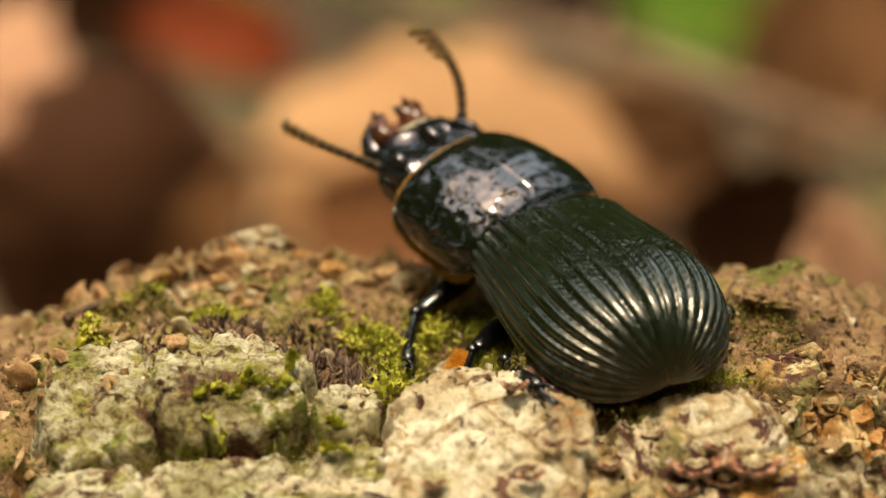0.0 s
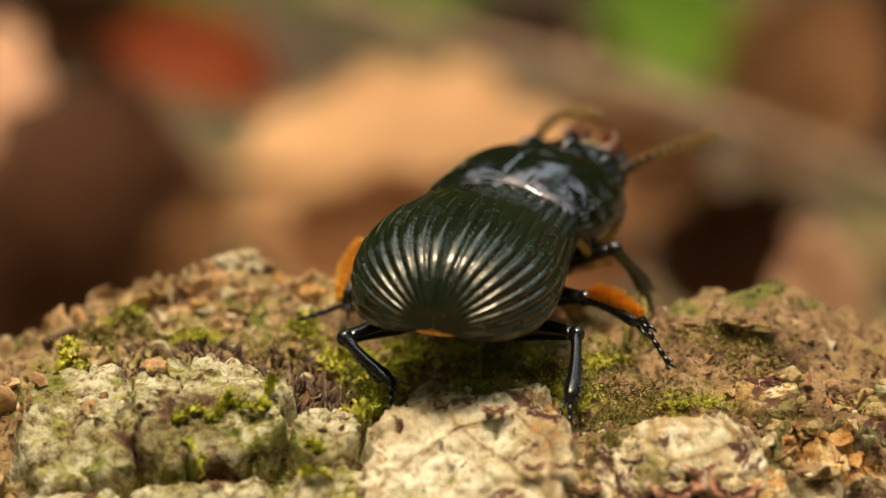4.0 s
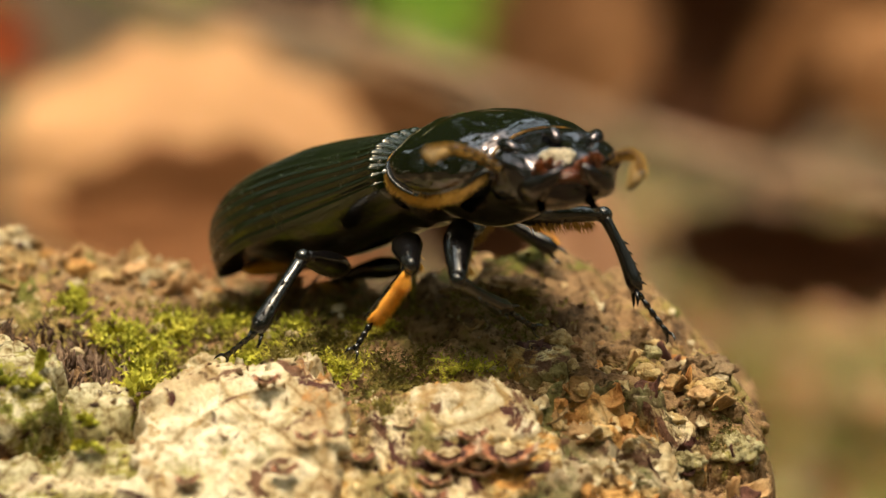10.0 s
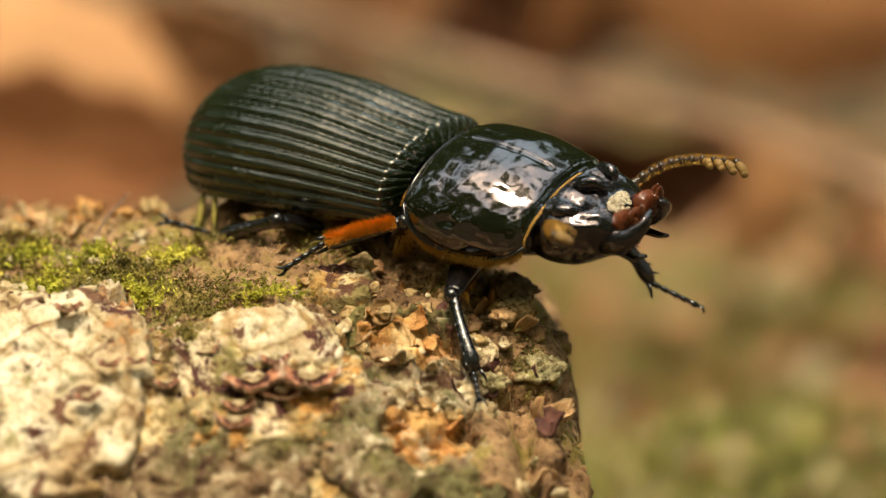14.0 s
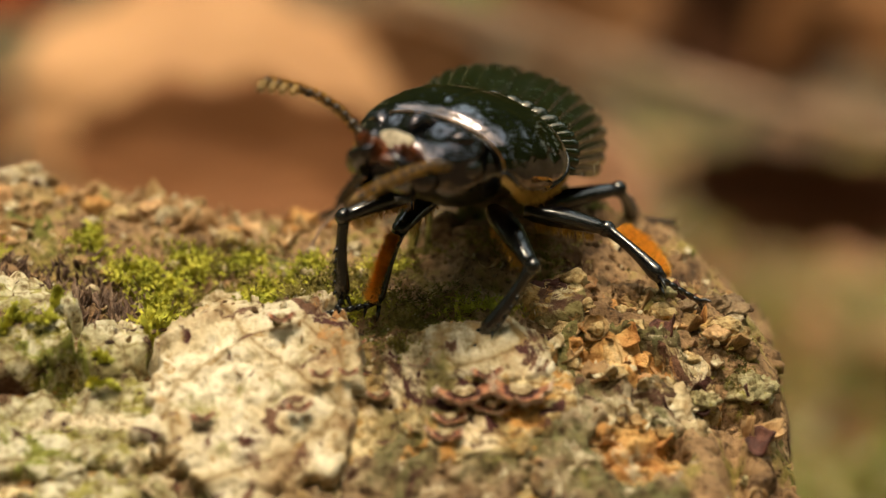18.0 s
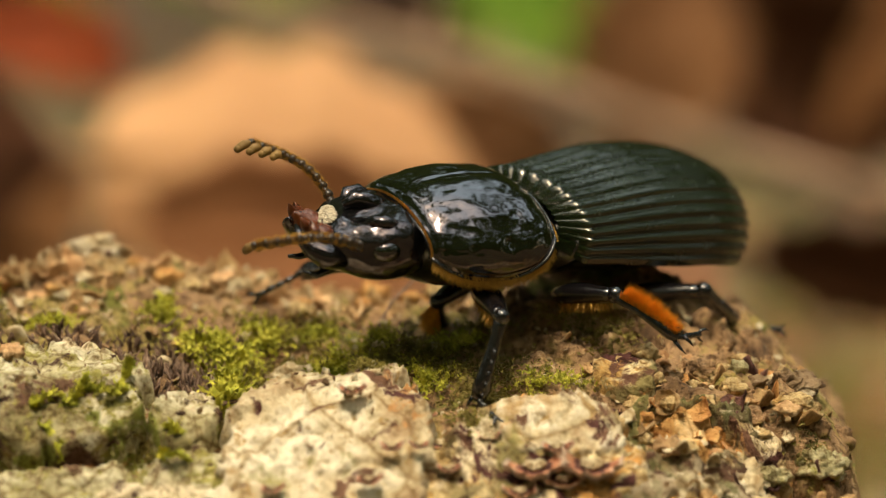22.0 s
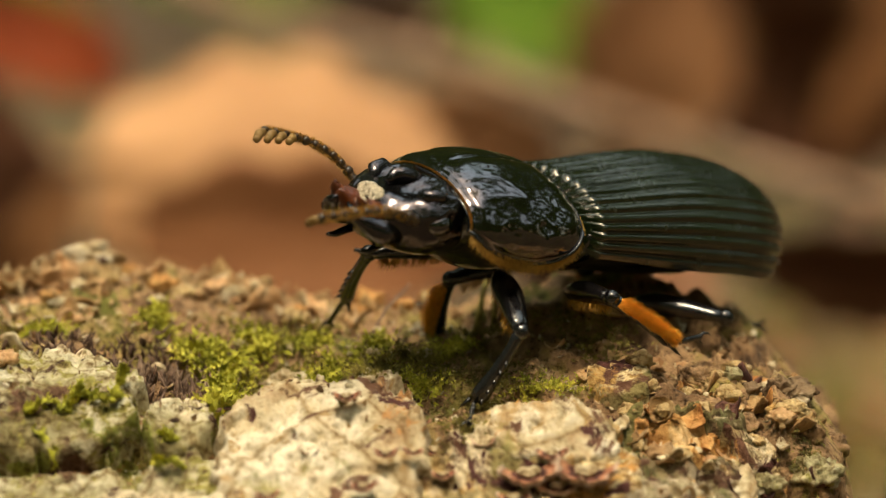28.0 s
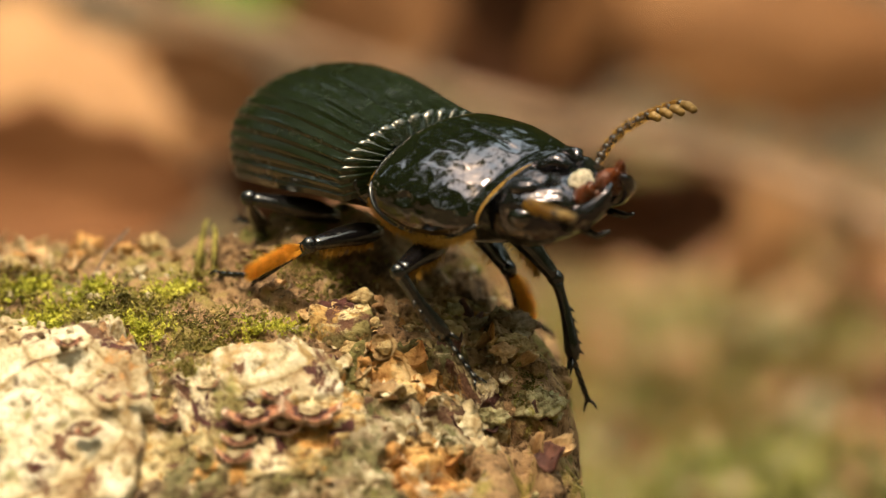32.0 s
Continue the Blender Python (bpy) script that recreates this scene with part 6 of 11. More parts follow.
    walk(left_antenna, [
        (0, pose(0.00995, 0.00683, 0.0029, -33, -24.2, 51.9)), (0.5, pose(0.01074, 0.00544, 0.00213, -35.2, -32.4, 52.1)), (1, pose(0.01131, 0.00408, 0.00132, -37.3, -39.7, 52.7)), (1.5, pose(0.01172, 0.00326, 0.00027, -23.2, -11.2, 23.1)),
        (2, pose(0.01101, 0.00489, 0.0005, -37.9, -50.9, 56.1)), (2.5, pose(0.0119, 0.00324, 0.0013, -36.7, -31, 42.3)), (3, pose(0.01214, 0.00206, 0.00139, -33.8, -29.4, 35)), (3.5, pose(0.01222, 0.00098, 0.00139, -21.1, -23.7, 4.9)),
        (4, pose(0.01221, -1e-05, 0.0013, -10.4, -15.4, -21.5)), (4.5, pose(0.01211, -0.00089, 0.00119, -11.6, -11.5, -22.4)), (5, pose(0.01199, -0.00166, -0.0009, -13.8, -1.3, 0.9)), (5.5, pose(0.01209, -0.00132, 0.00055, -14.3, -23, -17.3)),
        (6, pose(0.0123, 0.00175, -0.00015, -15.5, -2.6, 5.5)), (6.5, pose(0.01262, -0.00166, -0.00041, -12.3, -2.1, 16.2)), (7, pose(0.01263, 0.00016, -0.00252, -16.9, 13, -31.4)), (7.5, pose(0.01272, -0.00051, -0.00247, -16.8, 7.8, -29.5)),
        (8, pose(0.01273, -0.00117, -0.00238, -17.3, 2.1, -30.7)), (8.5, pose(0.01271, -0.00108, -0.00252, -17.4, 0.5, -24.1)), (9, pose(0.01268, -0.00089, -0.0027, -17, -0.1, -17.7)), (9.5, pose(0.01267, -4e-05, -0.00314, -18, 9.7, -24.4)),
        (10, pose(0.01259, 0.00079, -0.00354, -20.5, 18.6, -31.2)), (10.5, pose(0.01239, 0.00022, -0.00346, -16.7, 5.3, -17.1)), (11, pose(0.01203, -0.00036, -0.00325, -13.6, -6.7, -2)), (11.5, pose(0.01217, 0.0003, -0.00294, -13.1, -2.5, 3.5)),
        (12, pose(0.01218, 0.00178, -0.00264, -13.5, -0, 8.7)), (12.5, pose(0.01099, 0.00423, -0.00262, -12.4, 12.3, 35.7)), (13, pose(0.01146, 0.00438, -0.00178, -17.7, -0.4, 42)), (13.5, pose(0.01124, 0.00456, -0.00115, -20.7, -3.7, 48.4)),
        (14, pose(0.01149, 0.00388, -0.00061, -20.8, -5.2, 42.3)), (14.5, pose(0.0119, 0.00232, -5e-05, -16.5, -6.1, 11.9)), (15, pose(0.0121, 0.00074, 0.00035, -11.2, -0.1, -18)), (15.5, pose(0.01211, 2e-05, 0.00042, -11.6, 3, -23)),
        (16, pose(0.01217, 0.00089, -0.00111, -12.7, 11.3, -23.4)), (16.5, pose(0.01235, -0.00052, -0.00119, -12.8, -2.5, -29.9)), (17, pose(0.01199, -0.00077, -0.00036, -9.4, 4.6, -40.9)), (17.5, pose(0.01217, -0.00067, -0.00082, -11.2, 14.6, -41)),
        (18, pose(0.01236, -0.00064, -0.00133, -13.3, 22.8, -42.1)), (18.5, pose(0.01237, -0.00118, -0.00159, -15, 21.4, -45.7)), (19, pose(0.01234, -0.00166, -0.00177, -16.3, 19, -51.2)), (19.5, pose(0.01248, -0.00106, -0.00135, -14.7, 10.2, -22.9)),
        (20, pose(0.01256, -0.00052, -0.00099, -13.4, -0, 3.4)), (20.5, pose(0.01255, -0.00081, -0.00128, -14.4, 8.2, -19.7)), (21, pose(0.0125, -0.00112, -0.00174, -15.1, 15.5, -43.1)), (21.5, pose(0.01252, -0.001, -0.00174, -14.8, 12.3, -38)),
        (22, pose(0.01254, -0.00084, -0.00161, -14.4, 8.8, -31)), (22.5, pose(0.01241, -0.00068, -0.00158, -14.2, 11.2, -22.3)), (23, pose(0.01226, -0.00055, -0.00149, -13.8, 13.6, -16.3)), (23.5, pose(0.01228, -0.00053, -0.00121, -13.7, 11.7, -14.3)),
        (24, pose(0.01233, -0.00054, -0.00095, -13.7, 9.5, -13.2)), (24.5, pose(0.01237, -0.00081, -0.00075, -13.9, 5.8, -14.6)), (25, pose(0.01242, -0.00098, -0.00064, -14, 2.5, -15.9)), (25.5, pose(0.01241, -0.00102, -0.00066, -14, 2.5, -15.9)),
        (26, pose(0.01241, -0.00043, -0.00057, -13.9, 2.6, -12.7)), (26.5, pose(0.0123, 0.00092, -0.00034, -13.3, 3.2, -11.5)), (27, pose(0.01203, 0.00223, -0.00014, -12.8, 3.6, -10.4)), (27.5, pose(0.01185, 0.00279, -6e-05, -12.8, 4, -7.1)),
        (28, pose(0.01186, 0.00276, -7e-05, -12.7, 4, -7.4)), (28.5, pose(0.01053, 0.00534, -0.0003, -14.1, -8.4, 25.1)), (29, pose(0.00862, 0.0074, -0.0006, -14.1, -9.9, 57.2)), (29.5, pose(0.00875, 0.00723, -0.00089, -13.3, -14.9, 61.1)),
        (30, pose(0.00895, 0.00697, -0.00108, -13.1, -19.4, 62.2)), (30.5, pose(0.00972, 0.00593, -0.00107, -13.1, 0.5, 68.1)), (31, pose(0.00942, 0.007, -0.00104, -19.3, -24.1, 71.3)), (31.5, pose(0.00967, 0.0065, -0.0008, -19.5, -21.6, 62.8)),
        (32, pose(0.00981, 0.00644, -0.00113, -21.3, -22.5, 81.4))])
    walk(right_antenna, [
        (0, pose(0.01178, 0.0009, 0.00291, 26.3, -52.9, -2.1)), (0.5, pose(0.01211, -0.00061, 0.00221, 31.8, -42.5, -19.6)), (1, pose(0.01215, -0.00206, 0.00138, 31.7, -28.9, -28.8)), (1.5, pose(0.01199, -0.00293, 0.00025, 30.4, -13.7, -40.4)),
        (2, pose(0.01238, -0.00115, 0.00051, 31.1, -15.3, -27.6)), (2.5, pose(0.01158, -0.00295, 0.00129, 35.2, -40.6, -41.4)), (3, pose(0.01129, -0.00408, 0.00136, 32.3, -37.9, -43.6)), (3.5, pose(0.01098, -0.0051, 0.00137, 31.9, -30.2, -54.5)),
        (4, pose(0.01067, -0.00601, 0.0013, 29, -22.1, -62.9)), (4.5, pose(0.01028, -0.00682, 0.00121, 24.8, -18, -59.5)), (5, pose(0.0099, -0.0075, -0.00095, 13.6, -19.9, -79.2)), (5.5, pose(0.0101, -0.00719, 0.00056, 21.9, -27.3, -80)),
        (6, pose(0.01136, -0.00437, -0.00016, 19.9, -22.8, -56)), (6.5, pose(0.0094, -0.00696, -0.00045, 12.9, -14.9, -88.6)), (7, pose(0.00983, -0.00536, -0.00219, 4.7, -9.2, -73.8)), (7.5, pose(0.00944, -0.00575, -0.00208, 6.1, -15, -81.8)),
        (8, pose(0.0091, -0.00618, -0.00195, 7.5, -20.3, -93.4)), (8.5, pose(0.00913, -0.00613, -0.00207, 6.9, -14.7, -87.9)), (9, pose(0.00922, -0.00601, -0.00222, 5.9, -7.6, -82.8)), (9.5, pose(0.00934, -0.00524, -0.00255, 2.2, -9.3, -83.7)),
        (10, pose(0.00941, -0.00448, -0.0028, -1.5, -12.2, -85)), (10.5, pose(0.00975, -0.00537, -0.00299, 1.8, -9.7, -77)), (11, pose(0.00995, -0.0062, -0.00312, 6.1, -8.2, -69)), (11.5, pose(0.01029, -0.0056, -0.0028, 6.4, -5, -66.5)),
        (12, pose(0.01088, -0.00428, -0.00247, 6.2, -3.4, -63.7)), (12.5, pose(0.01205, -0.00187, -0.00273, 12, 9.5, -36.9)), (13, pose(0.01189, -0.0018, -0.00171, 18.6, -22.1, -54.8)), (13.5, pose(0.01216, -0.00157, -0.0012, 26, -28.5, -63.5)),
        (14, pose(0.01215, -0.00229, -0.00068, 26.7, -27.3, -63.6)), (14.5, pose(0.01181, -0.00388, -9e-05, 25.2, -25.2, -68.7)), (15, pose(0.01123, -0.0054, 0.00039, 22.7, -22.3, -73.6)), (15.5, pose(0.0109, -0.00606, 0.00051, 20.7, -21, -73.2)),
        (16, pose(0.01114, -0.00523, -0.00106, 13.1, -6.4, -60.9)), (16.5, pose(0.01033, -0.00638, -0.0011, 11.5, -23.9, -100.4)), (17, pose(0.01054, -0.0068, -0.00028, 16.1, -30.8, -87.5)), (17.5, pose(0.01044, -0.00663, -0.00076, 14.5, -23.4, -78.8)),
        (18, pose(0.01021, -0.00645, -0.00125, 13.2, -17.1, -72)), (18.5, pose(0.00977, -0.00681, -0.00145, 11, -17, -67.1)), (19, pose(0.00941, -0.00712, -0.00157, 9.4, -18.1, -63.5)), (19.5, pose(0.0098, -0.00664, -0.0012, 11.1, -18.8, -61.9)),
        (20, pose(0.01009, -0.00621, -0.00091, 12.6, -19.2, -60.4)), (20.5, pose(0.00989, -0.00641, -0.00117, 10.9, -18.1, -70.8)), (21, pose(0.00965, -0.00663, -0.00158, 8.1, -15.9, -80.2)), (21.5, pose(0.00974, -0.00653, -0.00158, 11, -18.4, -74.3)),
        (22, pose(0.00984, -0.00642, -0.00147, 13.9, -21, -66.9)), (22.5, pose(0.01007, -0.00642, -0.00151, 10.8, -15.6, -73.4)), (23, pose(0.01029, -0.00643, -0.00146, 6.6, -10.1, -82)), (23.5, pose(0.01032, -0.00641, -0.00119, 10.3, -15.7, -73.8)),
        (24, pose(0.01035, -0.00641, -0.00095, 14, -22.1, -66.3)), (24.5, pose(0.01017, -0.00661, -0.00074, 17, -31.4, -65.4)), (25, pose(0.01005, -0.00671, -0.00064, 20.4, -40.4, -64.2)), (25.5, pose(0.01003, -0.00675, -0.00065, 20.3, -40.3, -64.2)),
        (26, pose(0.01038, -0.00629, -0.00057, 19, -35.9, -53.7)), (26.5, pose(0.0111, -0.00516, -0.00035, 17.9, -30.7, -45.9)), (27, pose(0.01167, -0.00396, -0.00014, 16.7, -24.5, -39.5)), (27.5, pose(0.01188, -0.00341, -5e-05, 15.6, -17.3, -33.2)),
        (28, pose(0.01187, -0.00344, -6e-05, 15.6, -17.1, -33.4)), (28.5, pose(0.01264, -0.00048, -0.00028, 14.1, -12.8, -19.7)), (29, pose(0.01261, 0.00264, -0.00062, 11.5, -5.3, -11.4)), (29.5, pose(0.01264, 0.00241, -0.00103, 13.3, -2.4, -6)),
        (30, pose(0.01269, 0.00204, -0.00139, 16.1, 0.6, -3.7)), (30.5, pose(0.01281, 0.00056, -0.00144, 18.8, -1, -6.4)), (31, pose(0.0125, 0.00162, -0.00129, 22, -14.3, -13.2)), (31.5, pose(0.01263, 0.00106, -0.00102, 20, 3.1, 9.7)),
        (32, pose(0.01253, 0.00088, -0.00139, 23.2, -13.1, -20.3))])
    thigh, shin, foot = legs["LF"]
    walk(thigh, [
        (0, pose(0.00308, 0.00386, -0.00237, 8.5, 5.2, 112.9)), (0.5, pose(0.00335, 0.00336, -0.00267, 6.7, -5.3, 113.1)), (1, pose(0.00362, 0.00285, -0.00296, 4.8, -15.9, 113.6)), (1.5, pose(0.0034, 0.00295, -0.0031, 4.6, -7.4, 75.4)),
        (2, pose(0.00318, 0.00306, -0.00324, -0.7, -0.8, 37.5)), (2.5, pose(0.00365, 0.00271, -0.00305, -1, -13.5, 64)), (3, pose(0.00395, 0.00234, -0.00298, -0.9, -15, 65.6)), (3.5, pose(0.00421, 0.00193, -0.00292, -0.7, -17.8, 36.9)),
        (4, pose(0.0044, 0.00153, -0.00287, -0.5, -8.4, 15.5)), (4.5, pose(0.00453, 0.00116, -0.00285, -0.9, -2.8, 34.7)), (5, pose(0.00417, 0.00102, -0.0034, -0.3, -4.8, 29.8)), (5.5, pose(0.00448, 0.00102, -0.00298, -2, -5.4, 32.1)),
        (6, pose(0.00381, 0.00225, -0.00323, -3, 19.1, 82.1)), (6.5, pose(0.00359, 0.00219, -0.00349, -6.9, 17, 34.7)), (7, pose(0.00337, 0.00213, -0.00375, -8, 12.9, -11.8)), (7.5, pose(0.00343, 0.002, -0.00376, -8.3, 28.4, 11.9)),
        (8, pose(0.00349, 0.00187, -0.00378, -0.4, 42.5, 40.3)), (8.5, pose(0.00344, 0.00189, -0.00382, -0.2, 34.7, 22.4)), (9, pose(0.00337, 0.00195, -0.00385, -0.1, 33.7, 6.4)), (9.5, pose(0.00311, 0.00225, -0.00391, -0.2, 24.2, 38.3)),
        (10, pose(0.00282, 0.0025, -0.00398, -0.4, 10, 61.3)), (10.5, pose(0.00303, 0.00216, -0.00401, -0.1, 23, 67.2)), (11, pose(0.00323, 0.0018, -0.00404, 0.3, 34.9, 74.5)), (11.5, pose(0.00323, 0.00199, -0.00394, -0.1, 37.3, 83.7)),
        (12, pose(0.00307, 0.00238, -0.00385, -0.5, 44.7, 88.9)), (12.5, pose(0.0025, 0.00278, -0.004, 0.6, 16.6, 62.3)), (13, pose(0.00261, 0.00295, -0.0038, 0.4, 59.9, 52.2)), (13.5, pose(0.00273, 0.00297, -0.0037, 0.6, 19.3, 24.3)),
        (14, pose(0.00311, 0.0028, -0.00353, 1, 5.9, 37.9)), (14.5, pose(0.00369, 0.00232, -0.00331, 1.1, 4.8, 34)), (15, pose(0.00415, 0.00173, -0.00312, 0.7, 17.2, 16.9)), (15.5, pose(0.00395, 0.00182, -0.00331, -2.2, 26.2, 24.5)),
        (16, pose(0.00375, 0.0019, -0.0035, -4, 35.4, 32.3)), (16.5, pose(0.00399, 0.00153, -0.00339, -1.2, 33.5, 31.3)), (17, pose(0.00423, 0.00116, -0.00328, 1.6, 31.7, 30.1)), (17.5, pose(0.00406, 0.00135, -0.00342, 1.6, 27.8, 44.7)),
        (18, pose(0.00387, 0.00155, -0.00356, 1.3, 28.8, 45.7)), (18.5, pose(0.00389, 0.00142, -0.00358, 2.2, 12.7, 55.1)), (19, pose(0.00393, 0.00128, -0.00359, 3.3, -0.1, 58.7)), (19.5, pose(0.00398, 0.00146, -0.00347, 2.7, 9.8, 55.7)),
        (20, pose(0.00399, 0.00165, -0.00337, 2.2, 23.5, 52.5)), (20.5, pose(0.00394, 0.00159, -0.00345, 1.7, 17.7, 52.3)), (21, pose(0.00383, 0.00155, -0.00359, 1.3, 11.3, 52.9)), (21.5, pose(0.00377, 0.00161, -0.00362, 0.5, 5.1, 54.2)),
        (22, pose(0.00376, 0.00167, -0.00361, -0.2, -0.3, 56.7)), (22.5, pose(0.00383, 0.00161, -0.00357, 0.3, 2.9, 62.2)), (23, pose(0.0039, 0.00153, -0.00352, 0.8, 9.8, 63)), (23.5, pose(0.00397, 0.00152, -0.00345, 0.3, 11.9, 64.5)),
        (24, pose(0.00403, 0.00152, -0.00338, -0.2, 13.2, 65)), (24.5, pose(0.00409, 0.00145, -0.00333, -0.3, 12.5, 64.3)), (25, pose(0.00413, 0.00141, -0.0033, -0.3, 12.4, 64.3)), (25.5, pose(0.00413, 0.0014, -0.00331, -0.2, 12.5, 64.1)),
        (26, pose(0.0041, 0.00157, -0.00327, -0.2, 13.6, 69.6)), (26.5, pose(0.004, 0.00194, -0.00319, -0.2, 16.4, 69.1)), (27, pose(0.00387, 0.00231, -0.00311, -0.2, 19.7, 67.8)), (27.5, pose(0.0038, 0.00247, -0.00307, -0.2, 21.3, 72.1)),
        (28, pose(0.00381, 0.00246, -0.00308, -0.2, 21.3, 72)), (28.5, pose(0.00319, 0.00315, -0.00315, -0.3, 14, 82.4)), (29, pose(0.00241, 0.00368, -0.00325, -0.4, 20.5, 78.2)), (29.5, pose(0.00235, 0.0036, -0.00339, 1.3, 26.5, 72.7)),
        (30, pose(0.00231, 0.00354, -0.00348, 3.2, 34.6, 58.6)), (30.5, pose(0.00261, 0.00327, -0.00353, 2.6, 35.3, 43.9)), (31, pose(0.00212, 0.0035, -0.00363, 2.2, 35.6, 57.3)), (31.5, pose(0.00236, 0.00338, -0.0036, 2.6, 41.8, 59.5)),
        (32, pose(0.00223, 0.00336, -0.00369, 4.4, 61.2, 54.2))])
    walk(shin, [
        (0, pose(0.00091, 0.009, -0.00288, 87.6, 8.6, 151.3)), (0.5, pose(0.00118, 0.00839, -0.00215, 65.7, 16.7, 150.8)), (1, pose(0.00146, 0.00779, -0.00143, 42.5, 24.1, 147.1)), (1.5, pose(0.00453, 0.00713, -0.0023, 24.1, 42.1, 95.2)),
        (2, pose(0.00761, 0.00647, -0.00318, -6.8, 38.8, 33.2)), (2.5, pose(0.00603, 0.0076, -0.00174, -58.4, 22.7, 14.2)), (3, pose(0.00619, 0.00726, -0.00152, -56.9, 35, 9.6)), (3.5, pose(0.00847, 0.00512, -0.0012, -25.1, 65.7, 10.5)),
        (4, pose(0.00974, 0.00301, -0.00205, 17.8, 75.1, 33.4)), (4.5, pose(0.00912, 0.00435, -0.00257, 1.4, 74.1, 36.2)), (5, pose(0.00902, 0.00379, -0.00291, 8.3, 64.6, 37.6)), (5.5, pose(0.0092, 0.00398, -0.00246, -10, 64.7, 22.8)),
        (6, pose(0.00453, 0.00749, -0.00505, 54.4, 31.7, 99.1)), (6.5, pose(0.00662, 0.00425, -0.00503, -77.9, 65.2, -17.1)), (7, pose(0.00872, 0.00101, -0.005, -121.6, -4.1, -40.1)), (7.5, pose(0.00768, 0.00278, -0.00628, -109.6, 32, -37.6)),
        (8, pose(0.00664, 0.00454, -0.00756, -80.4, 65.6, -15)), (8.5, pose(0.00769, 0.00365, -0.007, -62.6, 79.8, -33.5)), (9, pose(0.008, 0.00247, -0.00696, 20.3, 88.1, 26.3)), (9.5, pose(0.00711, 0.00541, -0.00621, 78, 84.8, 114)),
        (10, pose(0.00547, 0.00733, -0.00495, 24.7, 78, 84.7)), (10.5, pose(0.00503, 0.00691, -0.00619, -50, 83.7, 19.5)), (11, pose(0.00446, 0.00622, -0.00725, -136.2, 74.1, -55.1)), (11.5, pose(0.00372, 0.00641, -0.00735, -152.4, 57, -61.1)),
        (12, pose(0.00315, 0.00636, -0.0078, -161, 35.1, -64)), (12.5, pose(0.005, 0.00753, -0.0056, 124.8, 69.4, -176.3)), (13, pose(0.00433, 0.00517, -0.00865, -152.2, 12.1, -59.6)), (13.5, pose(0.00755, 0.00515, -0.00555, -22.9, 29.4, 19.8)),
        (14, pose(0.0075, 0.00621, -0.00411, -53.4, 50.5, -4.7)), (14.5, pose(0.00832, 0.00543, -0.00377, -93.6, 51.8, -56.9)), (15, pose(0.00927, 0.0033, -0.00478, -101.4, 41.3, -70.2)), (15.5, pose(0.00843, 0.00382, -0.00576, -102.7, 46.2, -55.6)),
        (16, pose(0.0076, 0.00434, -0.00675, -102.2, 51.2, -39.7)), (16.5, pose(0.00797, 0.00395, -0.00648, -82.7, 58.8, -27.6)), (17, pose(0.00835, 0.00355, -0.00622, -56.2, 63, -8.3)), (17.5, pose(0.00758, 0.00482, -0.00604, -114, 77.4, -63.7)),
        (18, pose(0.0073, 0.00505, -0.00625, -166.3, 65.9, -118.8)), (18.5, pose(0.00701, 0.0059, -0.00481, 170.5, 64.1, -134.3)), (19, pose(0.00684, 0.00607, -0.00357, 151.4, 61.2, -146.8)), (19.5, pose(0.00709, 0.00603, -0.00441, -170.1, 71.6, -114.4)),
        (20, pose(0.00712, 0.00572, -0.0056, -118.5, 71.8, -60.1)), (20.5, pose(0.0072, 0.00582, -0.00515, -112.6, 77.7, -57)), (21, pose(0.00714, 0.00593, -0.00469, -90.8, 83.6, -36.5)), (21.5, pose(0.00704, 0.00613, -0.00412, -52.9, 83.3, 1.9)),
        (22, pose(0.00683, 0.00636, -0.00358, -20.6, 80.1, 36.4)), (22.5, pose(0.00643, 0.00656, -0.00386, -32.7, 76, 30.7)), (23, pose(0.00641, 0.00644, -0.00448, -35.3, 70.3, 31.2)), (23.5, pose(0.00632, 0.00647, -0.0046, -35.4, 68.5, 33.7)),
        (24, pose(0.00634, 0.00646, -0.00466, -38.3, 67.6, 32.2)), (24.5, pose(0.00646, 0.00638, -0.00454, -44.2, 69.2, 25.4)), (25, pose(0.0065, 0.00634, -0.00451, -49.3, 70.7, 19.9)), (25.5, pose(0.00652, 0.00632, -0.00452, -49.2, 70.7, 19.9)),
        (26, pose(0.00601, 0.00667, -0.00459, -62.3, 71.6, 12.5)), (26.5, pose(0.00592, 0.00695, -0.00477, -80.6, 73, -5.8)), (27, pose(0.00587, 0.00719, -0.005, -96.1, 72.8, -22.2)), (27.5, pose(0.0054, 0.00743, -0.00511, -102.2, 72.5, -23.7)),
        (28, pose(0.00542, 0.00742, -0.00511, -102.2, 72.6, -23.9)), (28.5, pose(0.00389, 0.00854, -0.0045, -75.8, 70.3, 12.5)), (29, pose(0.00349, 0.00882, -0.00521, -51.3, 57.7, 41.7)), (29.5, pose(0.00384, 0.00839, -0.00587, -72.5, 55.1, 22.7)),
        (30, pose(0.00471, 0.00747, -0.00666, -100.9, 52, -13.5)), (30.5, pose(0.00589, 0.00644, -0.00677, -45, 69.5, 11.3)), (31, pose(0.00458, 0.00734, -0.00689, -95.6, 50.9, -4.9)), (31.5, pose(0.00449, 0.00698, -0.00733, 86.3, 73.9, 130.7)),
        (32, pose(0.00381, 0.00556, -0.00861, -99.3, 79.6, -25.8))])
